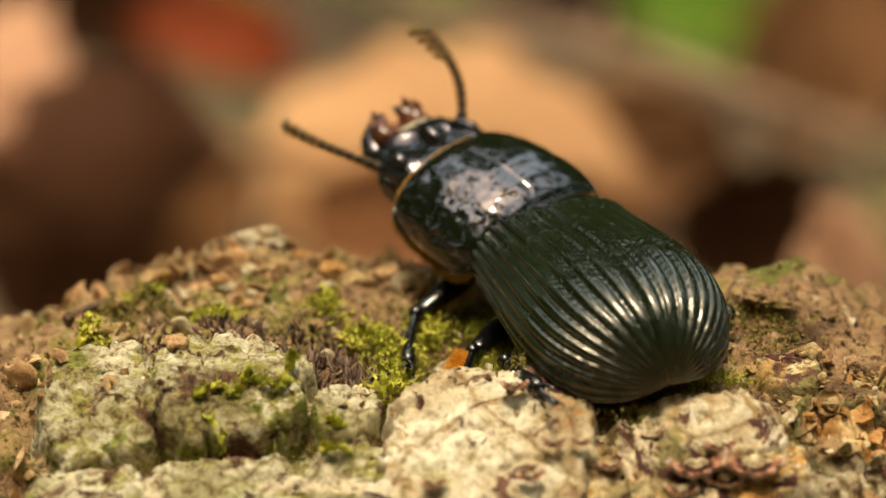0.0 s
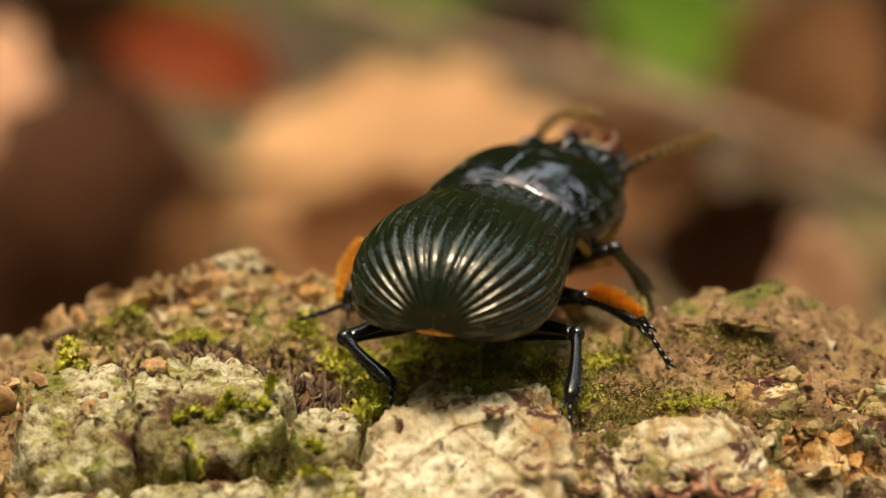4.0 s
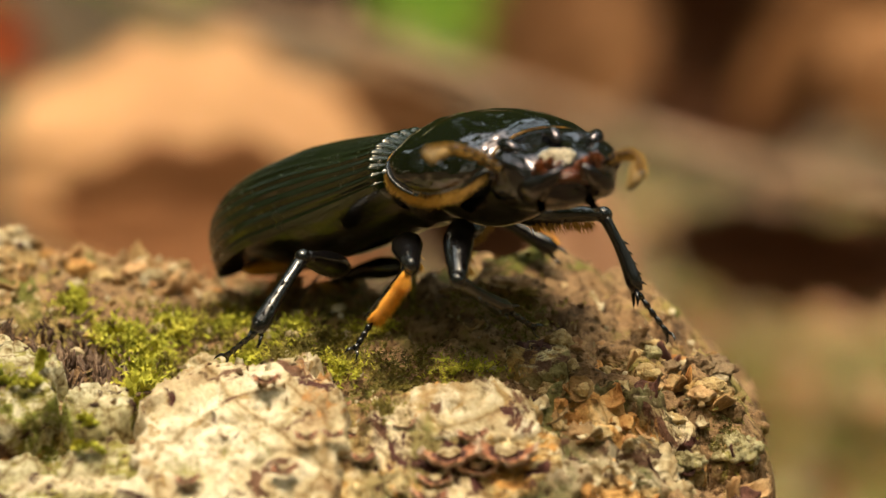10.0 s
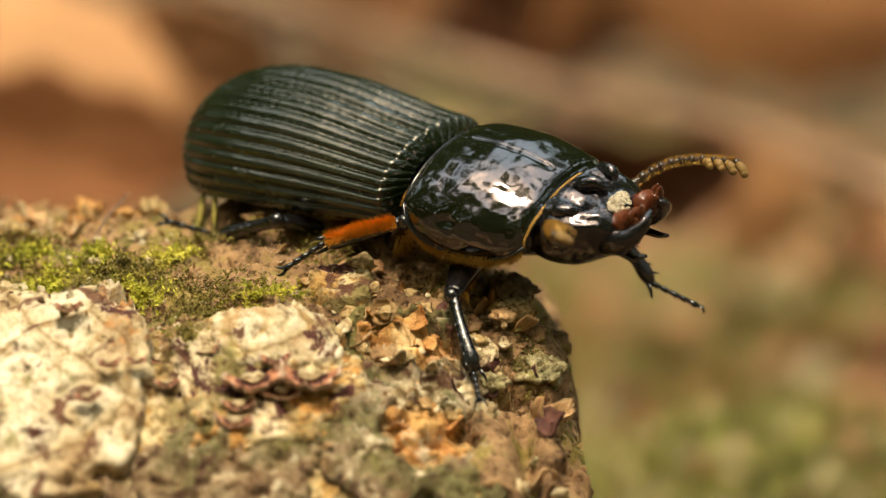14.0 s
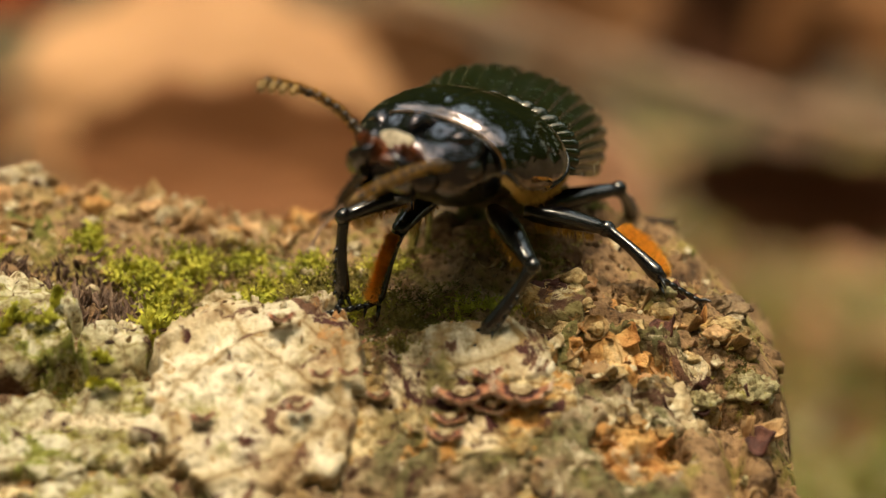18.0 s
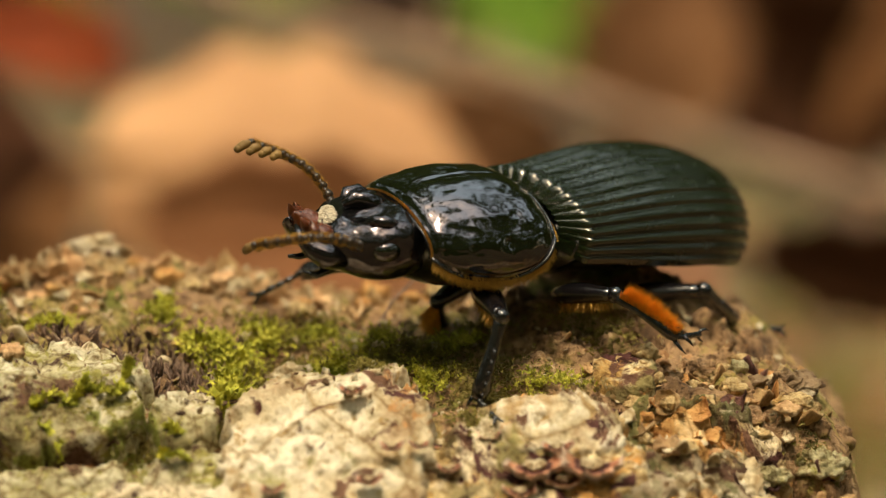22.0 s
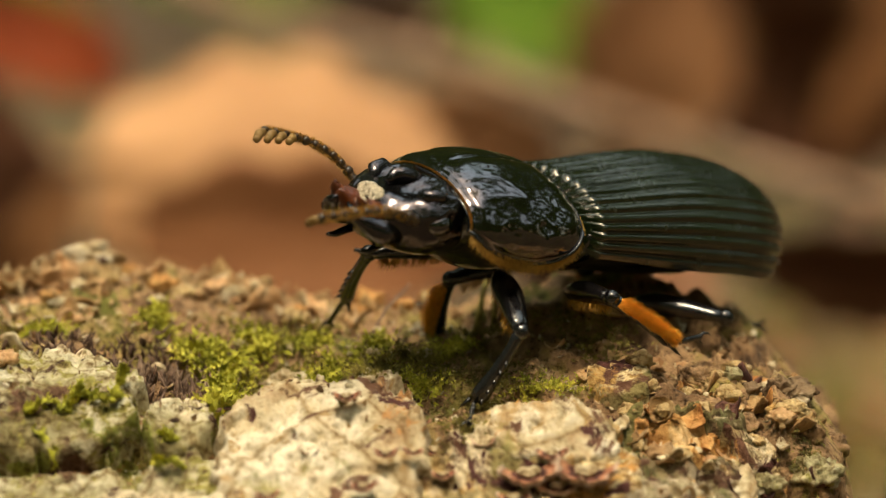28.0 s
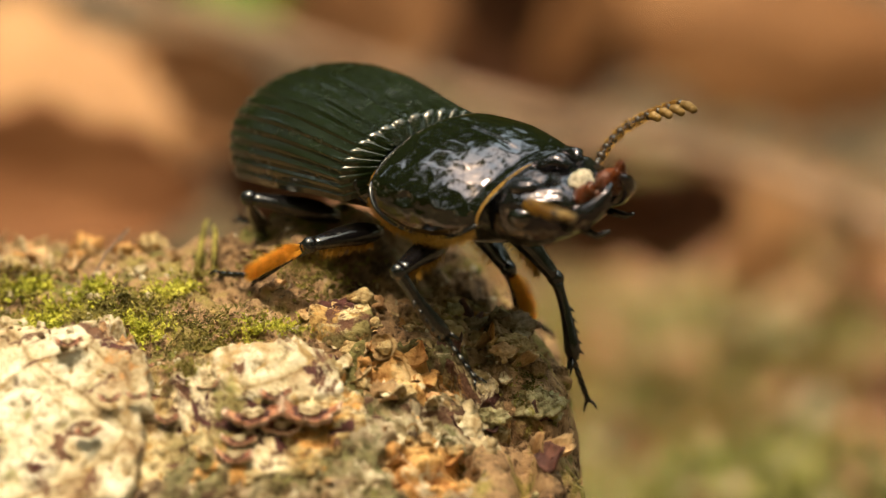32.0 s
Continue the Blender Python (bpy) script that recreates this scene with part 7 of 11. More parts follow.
    walk(foot, [
        (0, pose(-0.00377, 0.01157, -0.00368, 4.3, -17, 124.3)), (0.5, pose(-0.00323, 0.01102, -0.00366, -0.6, -9.3, 134.7)), (1, pose(-0.00268, 0.01046, -0.00364, -4, -1, 144.3)), (1.5, pose(0.00423, 0.00962, -0.0051, -9.5, 18.8, 96.7)),
        (2, pose(0.01114, 0.00877, -0.00655, -29.9, 27.1, 42)), (2.5, pose(0.01086, 0.00882, -0.00382, -115.6, 32.2, 32.7)), (3, pose(0.01055, 0.00799, -0.00462, -95.7, 40.8, 37.4)), (3.5, pose(0.01066, 0.00553, -0.00613, -60.6, 61.8, 45.6)),
        (4, pose(0.0109, 0.00377, -0.00727, -108.9, 82.6, 76.5)), (4.5, pose(0.01032, 0.00522, -0.00776, -34, 83.9, 170.4)), (5, pose(0.01086, 0.0052, -0.00779, 28.1, 47.6, 14.4)), (5.5, pose(0.01133, 0.00487, -0.00734, 78.7, 68.5, -24.8)),
        (6, pose(0.00381, 0.01202, -0.0079, 60.7, 27.5, 89.7)), (6.5, pose(0.00832, 0.00478, -0.00626, 19.3, 49.9, 17.3)), (7, pose(0.01283, -0.00246, -0.00461, -19, 25.2, -52.6)), (7.5, pose(0.01081, 0.00075, -0.00854, -3.7, 38.5, -43.9)),
        (8, pose(0.00879, 0.00397, -0.01248, 17.9, 48.9, -28.4)), (8.5, pose(0.00848, 0.00313, -0.01232, -11.6, 61.2, -10.8)), (9, pose(0.00817, 0.00255, -0.01235, 0.2, 69.7, 25.1)), (9.5, pose(0.00691, 0.00585, -0.01159, 12.6, 68, 60.9)),
        (10, pose(0.00557, 0.00845, -0.01023, 0.6, 62.1, 83.8)), (10.5, pose(0.00559, 0.00712, -0.01156, -0.9, 75.8, 20.6)), (11, pose(0.00531, 0.005, -0.01244, -11.7, 61, -45)), (11.5, pose(0.00514, 0.00384, -0.01187, -72.2, 77.1, 27.6)),
        (12, pose(0.00509, 0.00239, -0.0109, -21.9, 59.2, 89.2)), (12.5, pose(0.00311, 0.00741, -0.01065, 167.5, 75.7, 179.8)), (13, pose(0.007, 0.00062, -0.00978, -25.9, 59.3, 95)), (13.5, pose(0.01196, 0.00674, -0.00821, -76.1, 28.8, 23.3)),
        (14, pose(0.01093, 0.00593, -0.00828, -31.3, 28.5, 17.6)), (14.5, pose(0.01015, 0.00264, -0.00802, -36.8, 21.3, -13.6)), (15, pose(0.01063, -0.00052, -0.00834, -33.9, 10.7, -42.2)), (15.5, pose(0.01042, 0.00083, -0.00965, -19.6, 23.8, -35.1)),
        (16, pose(0.0102, 0.00218, -0.01096, -1.6, 34.5, -23.5)), (16.5, pose(0.01049, 0.00268, -0.01099, -9.3, 44.1, -13.3)), (17, pose(0.01077, 0.00319, -0.01103, -15.8, 54.6, -3.2)), (17.5, pose(0.0081, 0.00378, -0.01131, -20.7, 55.7, -15.3)),
        (18, pose(0.00624, 0.00312, -0.01118, -36.6, 52.9, -29)), (18.5, pose(0.00536, 0.00421, -0.00966, -21.6, 40.6, -5.5)), (19, pose(0.00466, 0.00464, -0.0083, -11.7, 25.9, 8.3)), (19.5, pose(0.00638, 0.00447, -0.00954, -18.6, 31.1, -2.3)),
        (20, pose(0.00796, 0.00424, -0.01072, -18.8, 34.9, -14.8)), (20.5, pose(0.00782, 0.00485, -0.01043, -11.2, 34.6, -15.7)), (21, pose(0.00762, 0.00558, -0.01005, -2.8, 34.2, -16)), (21.5, pose(0.00766, 0.00615, -0.00948, -3.1, 20.2, 26.5)),
        (22, pose(0.00758, 0.0069, -0.0089, -4.8, 1.8, 65.1)), (22.5, pose(0.00755, 0.00723, -0.0091, -10.9, 23.5, 70.9)), (23, pose(0.00797, 0.00739, -0.00956, -25.8, 45.1, 76.7)), (23.5, pose(0.00797, 0.00757, -0.00962, -24.2, 40.9, 73.2)),
        (24, pose(0.00808, 0.00755, -0.00965, -22.5, 36.9, 69.4)), (24.5, pose(0.0082, 0.0072, -0.00959, -19.9, 32.9, 65.9)), (25, pose(0.00819, 0.00695, -0.00961, -17.7, 28.7, 63.5)), (25.5, pose(0.0082, 0.00693, -0.00962, -17.7, 28.8, 63.3)),
        (26, pose(0.00766, 0.00703, -0.00972, -16.4, 23.3, 59.8)), (26.5, pose(0.0075, 0.00679, -0.00994, -16.6, 19, 55)), (27, pose(0.00734, 0.00658, -0.01016, -17.4, 14.5, 50.2)), (27.5, pose(0.00689, 0.00678, -0.01026, -17.1, 8.7, 47.3)),
        (28, pose(0.0069, 0.00676, -0.01027, -17, 8.8, 47.1)), (28.5, pose(0.00567, 0.00892, -0.00959, -19, 36.4, 50.5)), (29, pose(0.00564, 0.01074, -0.00978, -147.2, 64.1, 49.2)), (29.5, pose(0.00669, 0.00959, -0.0103, 67, 62.7, -51)),
        (30, pose(0.00794, 0.00669, -0.01092, 44.1, 29.3, -90.6)), (30.5, pose(0.00775, 0.00681, -0.01183, -40.8, 57.9, 73.7)), (31, pose(0.00797, 0.00705, -0.01108, -37, 42.6, 110.7)), (31.5, pose(0.00351, 0.00812, -0.01252, 21.2, 62.6, 113.8)),
        (32, pose(0.00468, 0.00513, -0.01392, -10, 73.5, 129.2))])
    thigh, shin, foot = legs["LM"]
    walk(thigh, [
        (0, pose(-0.00197, 0.00306, -0.00368, 4, -5.4, 125.4)), (0.5, pose(-0.00196, 0.00306, -0.00369, 1.4, -6.4, 130.3)), (1, pose(-0.00195, 0.00306, -0.00369, -1.4, -7.1, 135.3)), (1.5, pose(-0.00204, 0.00303, -0.00367, -1, -9.4, 139.4)),
        (2, pose(-0.00212, 0.003, -0.00365, -0.7, -11.7, 143.5)), (2.5, pose(-0.0021, 0.00302, -0.00364, -0.7, -11.4, 136.2)), (3, pose(-0.00208, 0.00304, -0.00364, -0.8, -22.8, 126.9)), (3.5, pose(-0.00206, 0.00305, -0.00364, -1.1, -33.4, 101.1)),
        (4, pose(-0.00204, 0.00305, -0.00365, -1.2, -27.3, 74.5)), (4.5, pose(-0.00202, 0.00308, -0.00364, 8.2, -5.7, 36.9)), (5, pose(-0.002, 0.00311, -0.00362, 2.7, 17.1, 1.5)), (5.5, pose(-0.00181, 0.00318, -0.00366, 6.7, -1.6, 43.2)),
        (6, pose(-0.00161, 0.00325, -0.00369, -3, -18.2, 86)), (6.5, pose(-0.00201, 0.00306, -0.00366, -1.7, -13.2, 93.2)), (7, pose(-0.00239, 0.00284, -0.00361, -0.2, -16.9, 92.8)), (7.5, pose(-0.00238, 0.00284, -0.00362, -0.4, -18, 96.7)),
        (8, pose(-0.00237, 0.00285, -0.00362, -0.4, -16.1, 91.1)), (8.5, pose(-0.00243, 0.0028, -0.00362, -0.3, -16, 89.5)), (9, pose(-0.00248, 0.00276, -0.00361, -0.3, -16.2, 87.9)), (9.5, pose(-0.00247, 0.00276, -0.00362, -0.5, -38.5, 95.9)),
        (10, pose(-0.00247, 0.00275, -0.00362, -0.5, -22.2, 113.2)), (10.5, pose(-0.00246, 0.00278, -0.0036, -0.1, -23.4, 106.9)), (11, pose(-0.00245, 0.00281, -0.00359, 0.3, -18.5, 102.2)), (11.5, pose(-0.00245, 0.0028, -0.0036, 0, 8.3, 41.6)),
        (12, pose(-0.00246, 0.00277, -0.00362, 0, 27.8, -9.6)), (12.5, pose(-0.00243, 0.00283, -0.00359, 0.9, -7.9, 99.7)), (13, pose(-0.00232, 0.00292, -0.00359, 0.3, -10.4, 97.3)), (13.5, pose(-0.00234, 0.00294, -0.00356, 0.8, -8.8, 97.7)),
        (14, pose(-0.00236, 0.00295, -0.00353, 1.1, -9, 102.9)), (14.5, pose(-0.00239, 0.00295, -0.00352, 1.4, -11.8, 102.6)), (15, pose(-0.00241, 0.00294, -0.00351, 1.8, -12.9, 98.7)), (15.5, pose(-0.00244, 0.00292, -0.00351, 2.3, -11.1, 96.9)),
        (16, pose(-0.00247, 0.00292, -0.00349, 2.8, -13.4, 96)), (16.5, pose(-0.00238, 0.00299, -0.00349, 1.6, 0.5, 35.2)), (17, pose(-0.00232, 0.00304, -0.0035, 1.9, -5.8, 44.3)), (17.5, pose(-0.00229, 0.00303, -0.00352, 1.9, -11.9, 66.3)),
        (18, pose(-0.00225, 0.00304, -0.00354, 1.6, -2.5, 89)), (18.5, pose(-0.0022, 0.00312, -0.0035, 2.7, -23, 68.6)), (19, pose(-0.00216, 0.00319, -0.00345, 3.3, -19.9, 50.2)), (19.5, pose(-0.00211, 0.0032, -0.00348, 2.8, -24.4, 50.9)),
        (20, pose(-0.00205, 0.00321, -0.00351, 2.4, -19.9, 60.9)), (20.5, pose(-0.00202, 0.00321, -0.00353, 2, -22.3, 64.7)), (21, pose(-0.002, 0.0032, -0.00354, 1.6, -24.4, 70)), (21.5, pose(-0.00199, 0.00317, -0.00358, 0.7, -22.7, 76.4)),
        (22, pose(-0.00199, 0.00314, -0.00361, -0.3, -21.5, 84)), (22.5, pose(-0.002, 0.00316, -0.00358, 0.3, -26.2, 92.1)), (23, pose(-0.00202, 0.00316, -0.00357, 1, -26.7, 99.2)), (23.5, pose(-0.00204, 0.00313, -0.00359, 0.3, -25.7, 99.1)),
        (24, pose(-0.00206, 0.00309, -0.00361, -0.3, -24, 98.5)), (24.5, pose(-0.00206, 0.00309, -0.00361, -0.3, -23.6, 96.6)), (25, pose(-0.00206, 0.00309, -0.00361, -0.4, -23.2, 95.7)), (25.5, pose(-0.00205, 0.00309, -0.00361, -0.3, -23.2, 95.5)),
        (26, pose(-0.00205, 0.0031, -0.00361, -0.2, -21.9, 92.2)), (26.5, pose(-0.00204, 0.0031, -0.00361, -0.2, -19.2, 85.1)), (27, pose(-0.00203, 0.00311, -0.00361, -0.3, -16.5, 78.1)), (27.5, pose(-0.00202, 0.00312, -0.00361, -0.2, -14.8, 75.2)),
        (28, pose(-0.00201, 0.00312, -0.0036, -0.2, -14.8, 75)), (28.5, pose(-0.002, 0.00313, -0.00361, -0.2, -8.5, 70.2)), (29, pose(-0.00199, 0.00313, -0.00361, -0.3, -0.2, 60.3)), (29.5, pose(-0.00204, 0.00315, -0.00356, 1.1, -8.8, 65)),
        (30, pose(-0.0021, 0.0032, -0.00348, 3.1, 19, 72.8)), (30.5, pose(-0.00219, 0.00316, -0.00347, 2, -4, 95.4)), (31, pose(-0.00235, 0.00299, -0.00352, 2.1, -5.4, 97.5)), (31.5, pose(-0.00238, 0.00296, -0.00351, 2.3, -2.6, 99.2)),
        (32, pose(-0.00243, 0.00295, -0.00349, 2, 57.6, 25.4))])
    walk(shin, [
        (0, pose(-0.00509, 0.00744, -0.00318, 70.7, 3.1, 149.6)), (0.5, pose(-0.00543, 0.00713, -0.0031, 63.6, 5.4, 154)), (1, pose(-0.00576, 0.00683, -0.00302, 56.6, 8.3, 158.1)), (1.5, pose(-0.00606, 0.00649, -0.00279, 19.2, 30.2, 146.3)),
        (2, pose(-0.00637, 0.00615, -0.00255, -30.4, 38.5, 118.3)), (2.5, pose(-0.00592, 0.00668, -0.00257, 51.8, 15, 168)), (3, pose(-0.00507, 0.00702, -0.00154, 48, 28.7, 176.1)), (3.5, pose(-0.00293, 0.00747, -0.00067, 56.1, 45.4, 176.1)),
        (4, pose(-0.00075, 0.00768, -0.00118, 67.4, 47.1, 159.5)), (4.5, pose(0.0012, 0.00547, -0.00319, 64.1, 42.5, 96.9)), (5, pose(0.00316, 0.00325, -0.00521, 67.8, 38.1, 39)), (5.5, pose(0.00095, 0.00581, -0.00361, 45.6, 39.2, 75.8)),
        (6, pose(-0.00125, 0.00837, -0.00201, 27.1, 50.6, 113.4)), (6.5, pose(-0.0023, 0.00831, -0.00242, 35.1, 57.2, 128.1)), (7, pose(-0.00265, 0.008, -0.00204, 51.9, 34.7, 143.6)), (7.5, pose(-0.00298, 0.00794, -0.00194, 50.7, 31, 145.7)),
        (8, pose(-0.00247, 0.00803, -0.00213, 57.5, 27.7, 146)), (8.5, pose(-0.00238, 0.00799, -0.00214, 63.4, 25.7, 153.3)), (9, pose(-0.00229, 0.00795, -0.00212, 67.4, 21.5, 158.4)), (9.5, pose(-0.0029, 0.00697, -0.00026, 17.6, 54.3, 118.4)),
        (10, pose(-0.00444, 0.00735, -0.00158, -58.1, 44.9, 46.8)), (10.5, pose(-0.0039, 0.00753, -0.00147, -33.9, 45.9, 70.5)), (11, pose(-0.00354, 0.00782, -0.00188, -11.7, 42.2, 91.4)), (11.5, pose(0.00154, 0.00634, -0.00438, 103.4, 33.5, 143.2)),
        (12, pose(0.00226, 0.00198, -0.00614, 134.3, 29.3, 118.9)), (12.5, pose(-0.00333, 0.0081, -0.00284, 42.4, 59, 140.6)), (13, pose(-0.00299, 0.0082, -0.00262, 33.2, 55.6, 129.2)), (13.5, pose(-0.00306, 0.00823, -0.00273, 41, 58.7, 137.6)),
        (14, pose(-0.00356, 0.00815, -0.00269, 37.7, 58.2, 139.4)), (14.5, pose(-0.00354, 0.00811, -0.00241, 36.7, 59.7, 139)), (15, pose(-0.00321, 0.00814, -0.00231, 36.7, 59, 135.6)), (15.5, pose(-0.00308, 0.00818, -0.00247, 36.3, 54.7, 132)),
        (16, pose(-0.00302, 0.00814, -0.00224, 27.6, 44.6, 120.9)), (16.5, pose(0.00203, 0.0061, -0.00354, 91.5, 43.4, 126.8)), (17, pose(0.00153, 0.00679, -0.00294, 76.8, 38.3, 120.6)), (17.5, pose(-0.00015, 0.00786, -0.0024, 34.5, 41.8, 96.5)),
        (18, pose(-0.00215, 0.00843, -0.0033, -42.6, 24.5, 66.1)), (18.5, pose(-0.00039, 0.00774, -0.00139, 35.4, 39.4, 105.3)), (19, pose(0.00108, 0.00709, -0.00162, 69.7, 32.1, 133.7)), (19.5, pose(0.00099, 0.00702, -0.00126, 47.7, 36.9, 103.7)),
        (20, pose(0.00042, 0.00764, -0.00167, 13.2, 30.6, 72)), (20.5, pose(0.00012, 0.00772, -0.00148, 15.4, 27.8, 77.8)), (21, pose(-0.00032, 0.00783, -0.0013, 16.2, 24.1, 83.7)), (21.5, pose(-0.00082, 0.00801, -0.0015, 21.8, 16.5, 92)),
        (22, pose(-0.00146, 0.00813, -0.00163, 30.6, 10.8, 103.4)), (22.5, pose(-0.00218, 0.008, -0.00119, 38.6, 14, 125.1)), (23, pose(-0.00279, 0.00793, -0.00114, 45.4, 13.7, 141.6)), (23.5, pose(-0.00282, 0.00793, -0.00125, 48.1, 15.5, 145.5)),
        (24, pose(-0.00279, 0.00797, -0.00141, 50.9, 17.7, 148.2)), (24.5, pose(-0.00263, 0.008, -0.00145, 53.9, 19.9, 152.3)), (25, pose(-0.00255, 0.00803, -0.00148, 56.4, 21, 156.1)), (25.5, pose(-0.00252, 0.00804, -0.00148, 56.5, 20.9, 155.9)),
        (26, pose(-0.00224, 0.0081, -0.00159, 58.9, 20.7, 155.1)), (26.5, pose(-0.0016, 0.00818, -0.00182, 63.6, 20.5, 152.8)), (27, pose(-0.00096, 0.00818, -0.00208, 68, 20.3, 149.9)), (27.5, pose(-0.00069, 0.00816, -0.00223, 70.2, 20.1, 148.6)),
        (28, pose(-0.00067, 0.00816, -0.00223, 70.2, 20, 148.5)), (28.5, pose(-0.00019, 0.00815, -0.00281, 82.6, 28.1, 160.7)), (29, pose(0.00069, 0.00783, -0.00359, 103.1, 32.4, 174.1)), (29.5, pose(0.0002, 0.00799, -0.00274, 52.5, 66, 118)),
        (30, pose(-0.00059, 0.00808, -0.00525, -76.5, 43.5, 22.2)), (30.5, pose(-0.0027, 0.00852, -0.0031, 70.8, 68.1, 166.3)), (31, pose(-0.00304, 0.00832, -0.00301, 57.1, 63.8, 153.8)), (31.5, pose(-0.00325, 0.00828, -0.00326, 68.8, 63.9, 167.2)),
        (32, pose(0.00019, 0.0042, -0.00804, 147.1, 54.5, 146.1))])
    walk(foot, [
        (0, pose(-0.00957, 0.01006, -0.00346, 0.6, -22.9, 135.5)), (0.5, pose(-0.01005, 0.00941, -0.00362, -3.3, -21.5, 145.4)), (1, pose(-0.01054, 0.00875, -0.00377, -6.8, -19.5, 155.1)), (1.5, pose(-0.00941, 0.00924, -0.00478, -16.8, -13, 150.9)),
        (2, pose(-0.00829, 0.00973, -0.00579, -27.1, -7.3, 145.7)), (2.5, pose(-0.01084, 0.00773, -0.00393, 131.3, 59.3, 130.2)), (3, pose(-0.00962, 0.00733, -0.00405, 106.7, 52.8, 129.6)), (3.5, pose(-0.00657, 0.00772, -0.00437, 58.3, 34.3, 125.2)),
        (4, pose(-0.00406, 0.00892, -0.00498, 35.6, 15.3, 123.2)), (4.5, pose(0.00113, 0.00737, -0.0067, 21.3, 23.2, 81.3)), (5, pose(0.00633, 0.00582, -0.00842, 4.8, 19.8, 38.2)), (5.5, pose(0.00189, 0.00861, -0.00722, -0.5, 17.4, 78.3)),
        (6, pose(-0.00255, 0.0114, -0.00603, -6.1, 18.8, 118.4)), (6.5, pose(-0.00404, 0.01053, -0.0068, 2.2, 18.9, 125.5)), (7, pose(-0.00609, 0.01053, -0.00501, 52, 24.3, 125.6)), (7.5, pose(-0.00666, 0.01046, -0.00461, 63.8, 24.1, 126.5)),
        (8, pose(-0.00628, 0.01061, -0.00455, 76.1, 24.7, 125)), (8.5, pose(-0.00656, 0.0101, -0.00438, 73.1, 19.9, 120.9)), (9, pose(-0.00678, 0.00972, -0.00401, 73.3, 14.1, 117.2)), (9.5, pose(-0.00435, 0.00964, -0.00447, -11, -8.3, 135.6)),
        (10, pose(-0.00191, 0.01003, -0.00525, -52.1, -27.1, 156.7)), (10.5, pose(-0.0027, 0.01095, -0.0052, -43.1, -13, 148.9)), (11, pose(-0.00363, 0.01167, -0.00537, -42.3, 3.4, 143.5)), (11.5, pose(-0.00193, 0.00894, -0.00726, 61.6, 25.3, 121)),
        (12, pose(6e-05, 0.00595, -0.00868, 104.4, 41, 87.1)), (12.5, pose(-0.00541, 0.0098, -0.00731, -41, 47.6, 163.1)), (13, pose(-0.00485, 0.01046, -0.00691, -16.6, 32.3, 141.5)), (13.5, pose(-0.00507, 0.01005, -0.00717, -24.9, 42.3, 152.9)),
        (14, pose(-0.00564, 0.00994, -0.00711, -18.3, 40.1, 150.9)), (14.5, pose(-0.00552, 0.00983, -0.0069, -4.4, 35.3, 142.7)), (15, pose(-0.00512, 0.01002, -0.00677, -1.2, 28.9, 136.7)), (15.5, pose(-0.0051, 0.01041, -0.00671, -6.3, 25.6, 137.4)),
        (16, pose(-0.00492, 0.01132, -0.00589, -35.2, 24.9, 141.6)), (16.5, pose(-0.00023, 0.00913, -0.00712, -33.3, 28.7, 140.7)), (17, pose(-0.00054, 0.0103, -0.00617, -34.2, 28.5, 129.3)), (17.5, pose(-0.00059, 0.01171, -0.00586, -43, 21.6, 124.6)),
        (18, pose(-0.00024, 0.01276, -0.00545, -70.9, 15.6, 119.7)), (18.5, pose(-0.00145, 0.01162, -0.00468, -35.7, -1.6, 142.7)), (19, pose(-0.00196, 0.01028, -0.00437, -32.6, -16.2, 166)), (19.5, pose(1e-05, 0.01106, -0.00436, -47.7, -12.3, 168.4)),
        (20, pose(0.00181, 0.01191, -0.00431, -60.4, -8.5, 170.5)), (20.5, pose(0.00109, 0.01222, -0.0039, -62.7, -6.8, 171.9)), (21, pose(0.00021, 0.01254, -0.00344, -65.9, -4.7, 174)), (21.5, pose(-0.00099, 0.013, -0.00298, -73.5, -0.4, -176.2)),
        (22, pose(-0.00264, 0.0131, -0.00261, -79.1, 4.1, -164.5)), (22.5, pose(-0.00508, 0.01212, -0.00246, -75.8, 1.1, -158.7)), (23, pose(-0.00674, 0.01107, -0.00236, -73.7, -2.3, -154.9)), (23.5, pose(-0.00694, 0.01078, -0.00264, -72.5, -0.3, -152.1)),
        (24, pose(-0.007, 0.01057, -0.00299, -70.9, 1.6, -150.2)), (24.5, pose(-0.00696, 0.01028, -0.00321, -67.4, 1.4, -151.1)), (25, pose(-0.00699, 0.01, -0.00335, -64.6, 0.7, -151.9)), (25.5, pose(-0.00697, 0.01002, -0.00334, -64.6, 0.6, -152)),
        (26, pose(-0.00665, 0.01016, -0.00343, -64.3, 0.1, -153.5)), (26.5, pose(-0.00593, 0.01041, -0.00364, -63.5, -1.1, -156.4)), (27, pose(-0.00519, 0.01062, -0.00388, -63, -2.2, -159.4)), (27.5, pose(-0.00486, 0.0107, -0.00401, -62.9, -2.6, -160.9)),
        (28, pose(-0.00483, 0.01072, -0.004, -63, -2.6, -161.1)), (28.5, pose(-0.00452, 0.00968, -0.00526, 8.8, -0.1, 155.9)), (29, pose(-0.00367, 0.00827, -0.00638, 58.5, 9.7, 110.3)), (29.5, pose(-0.00078, 0.00985, -0.00749, -14.4, 17.6, 146.9)),
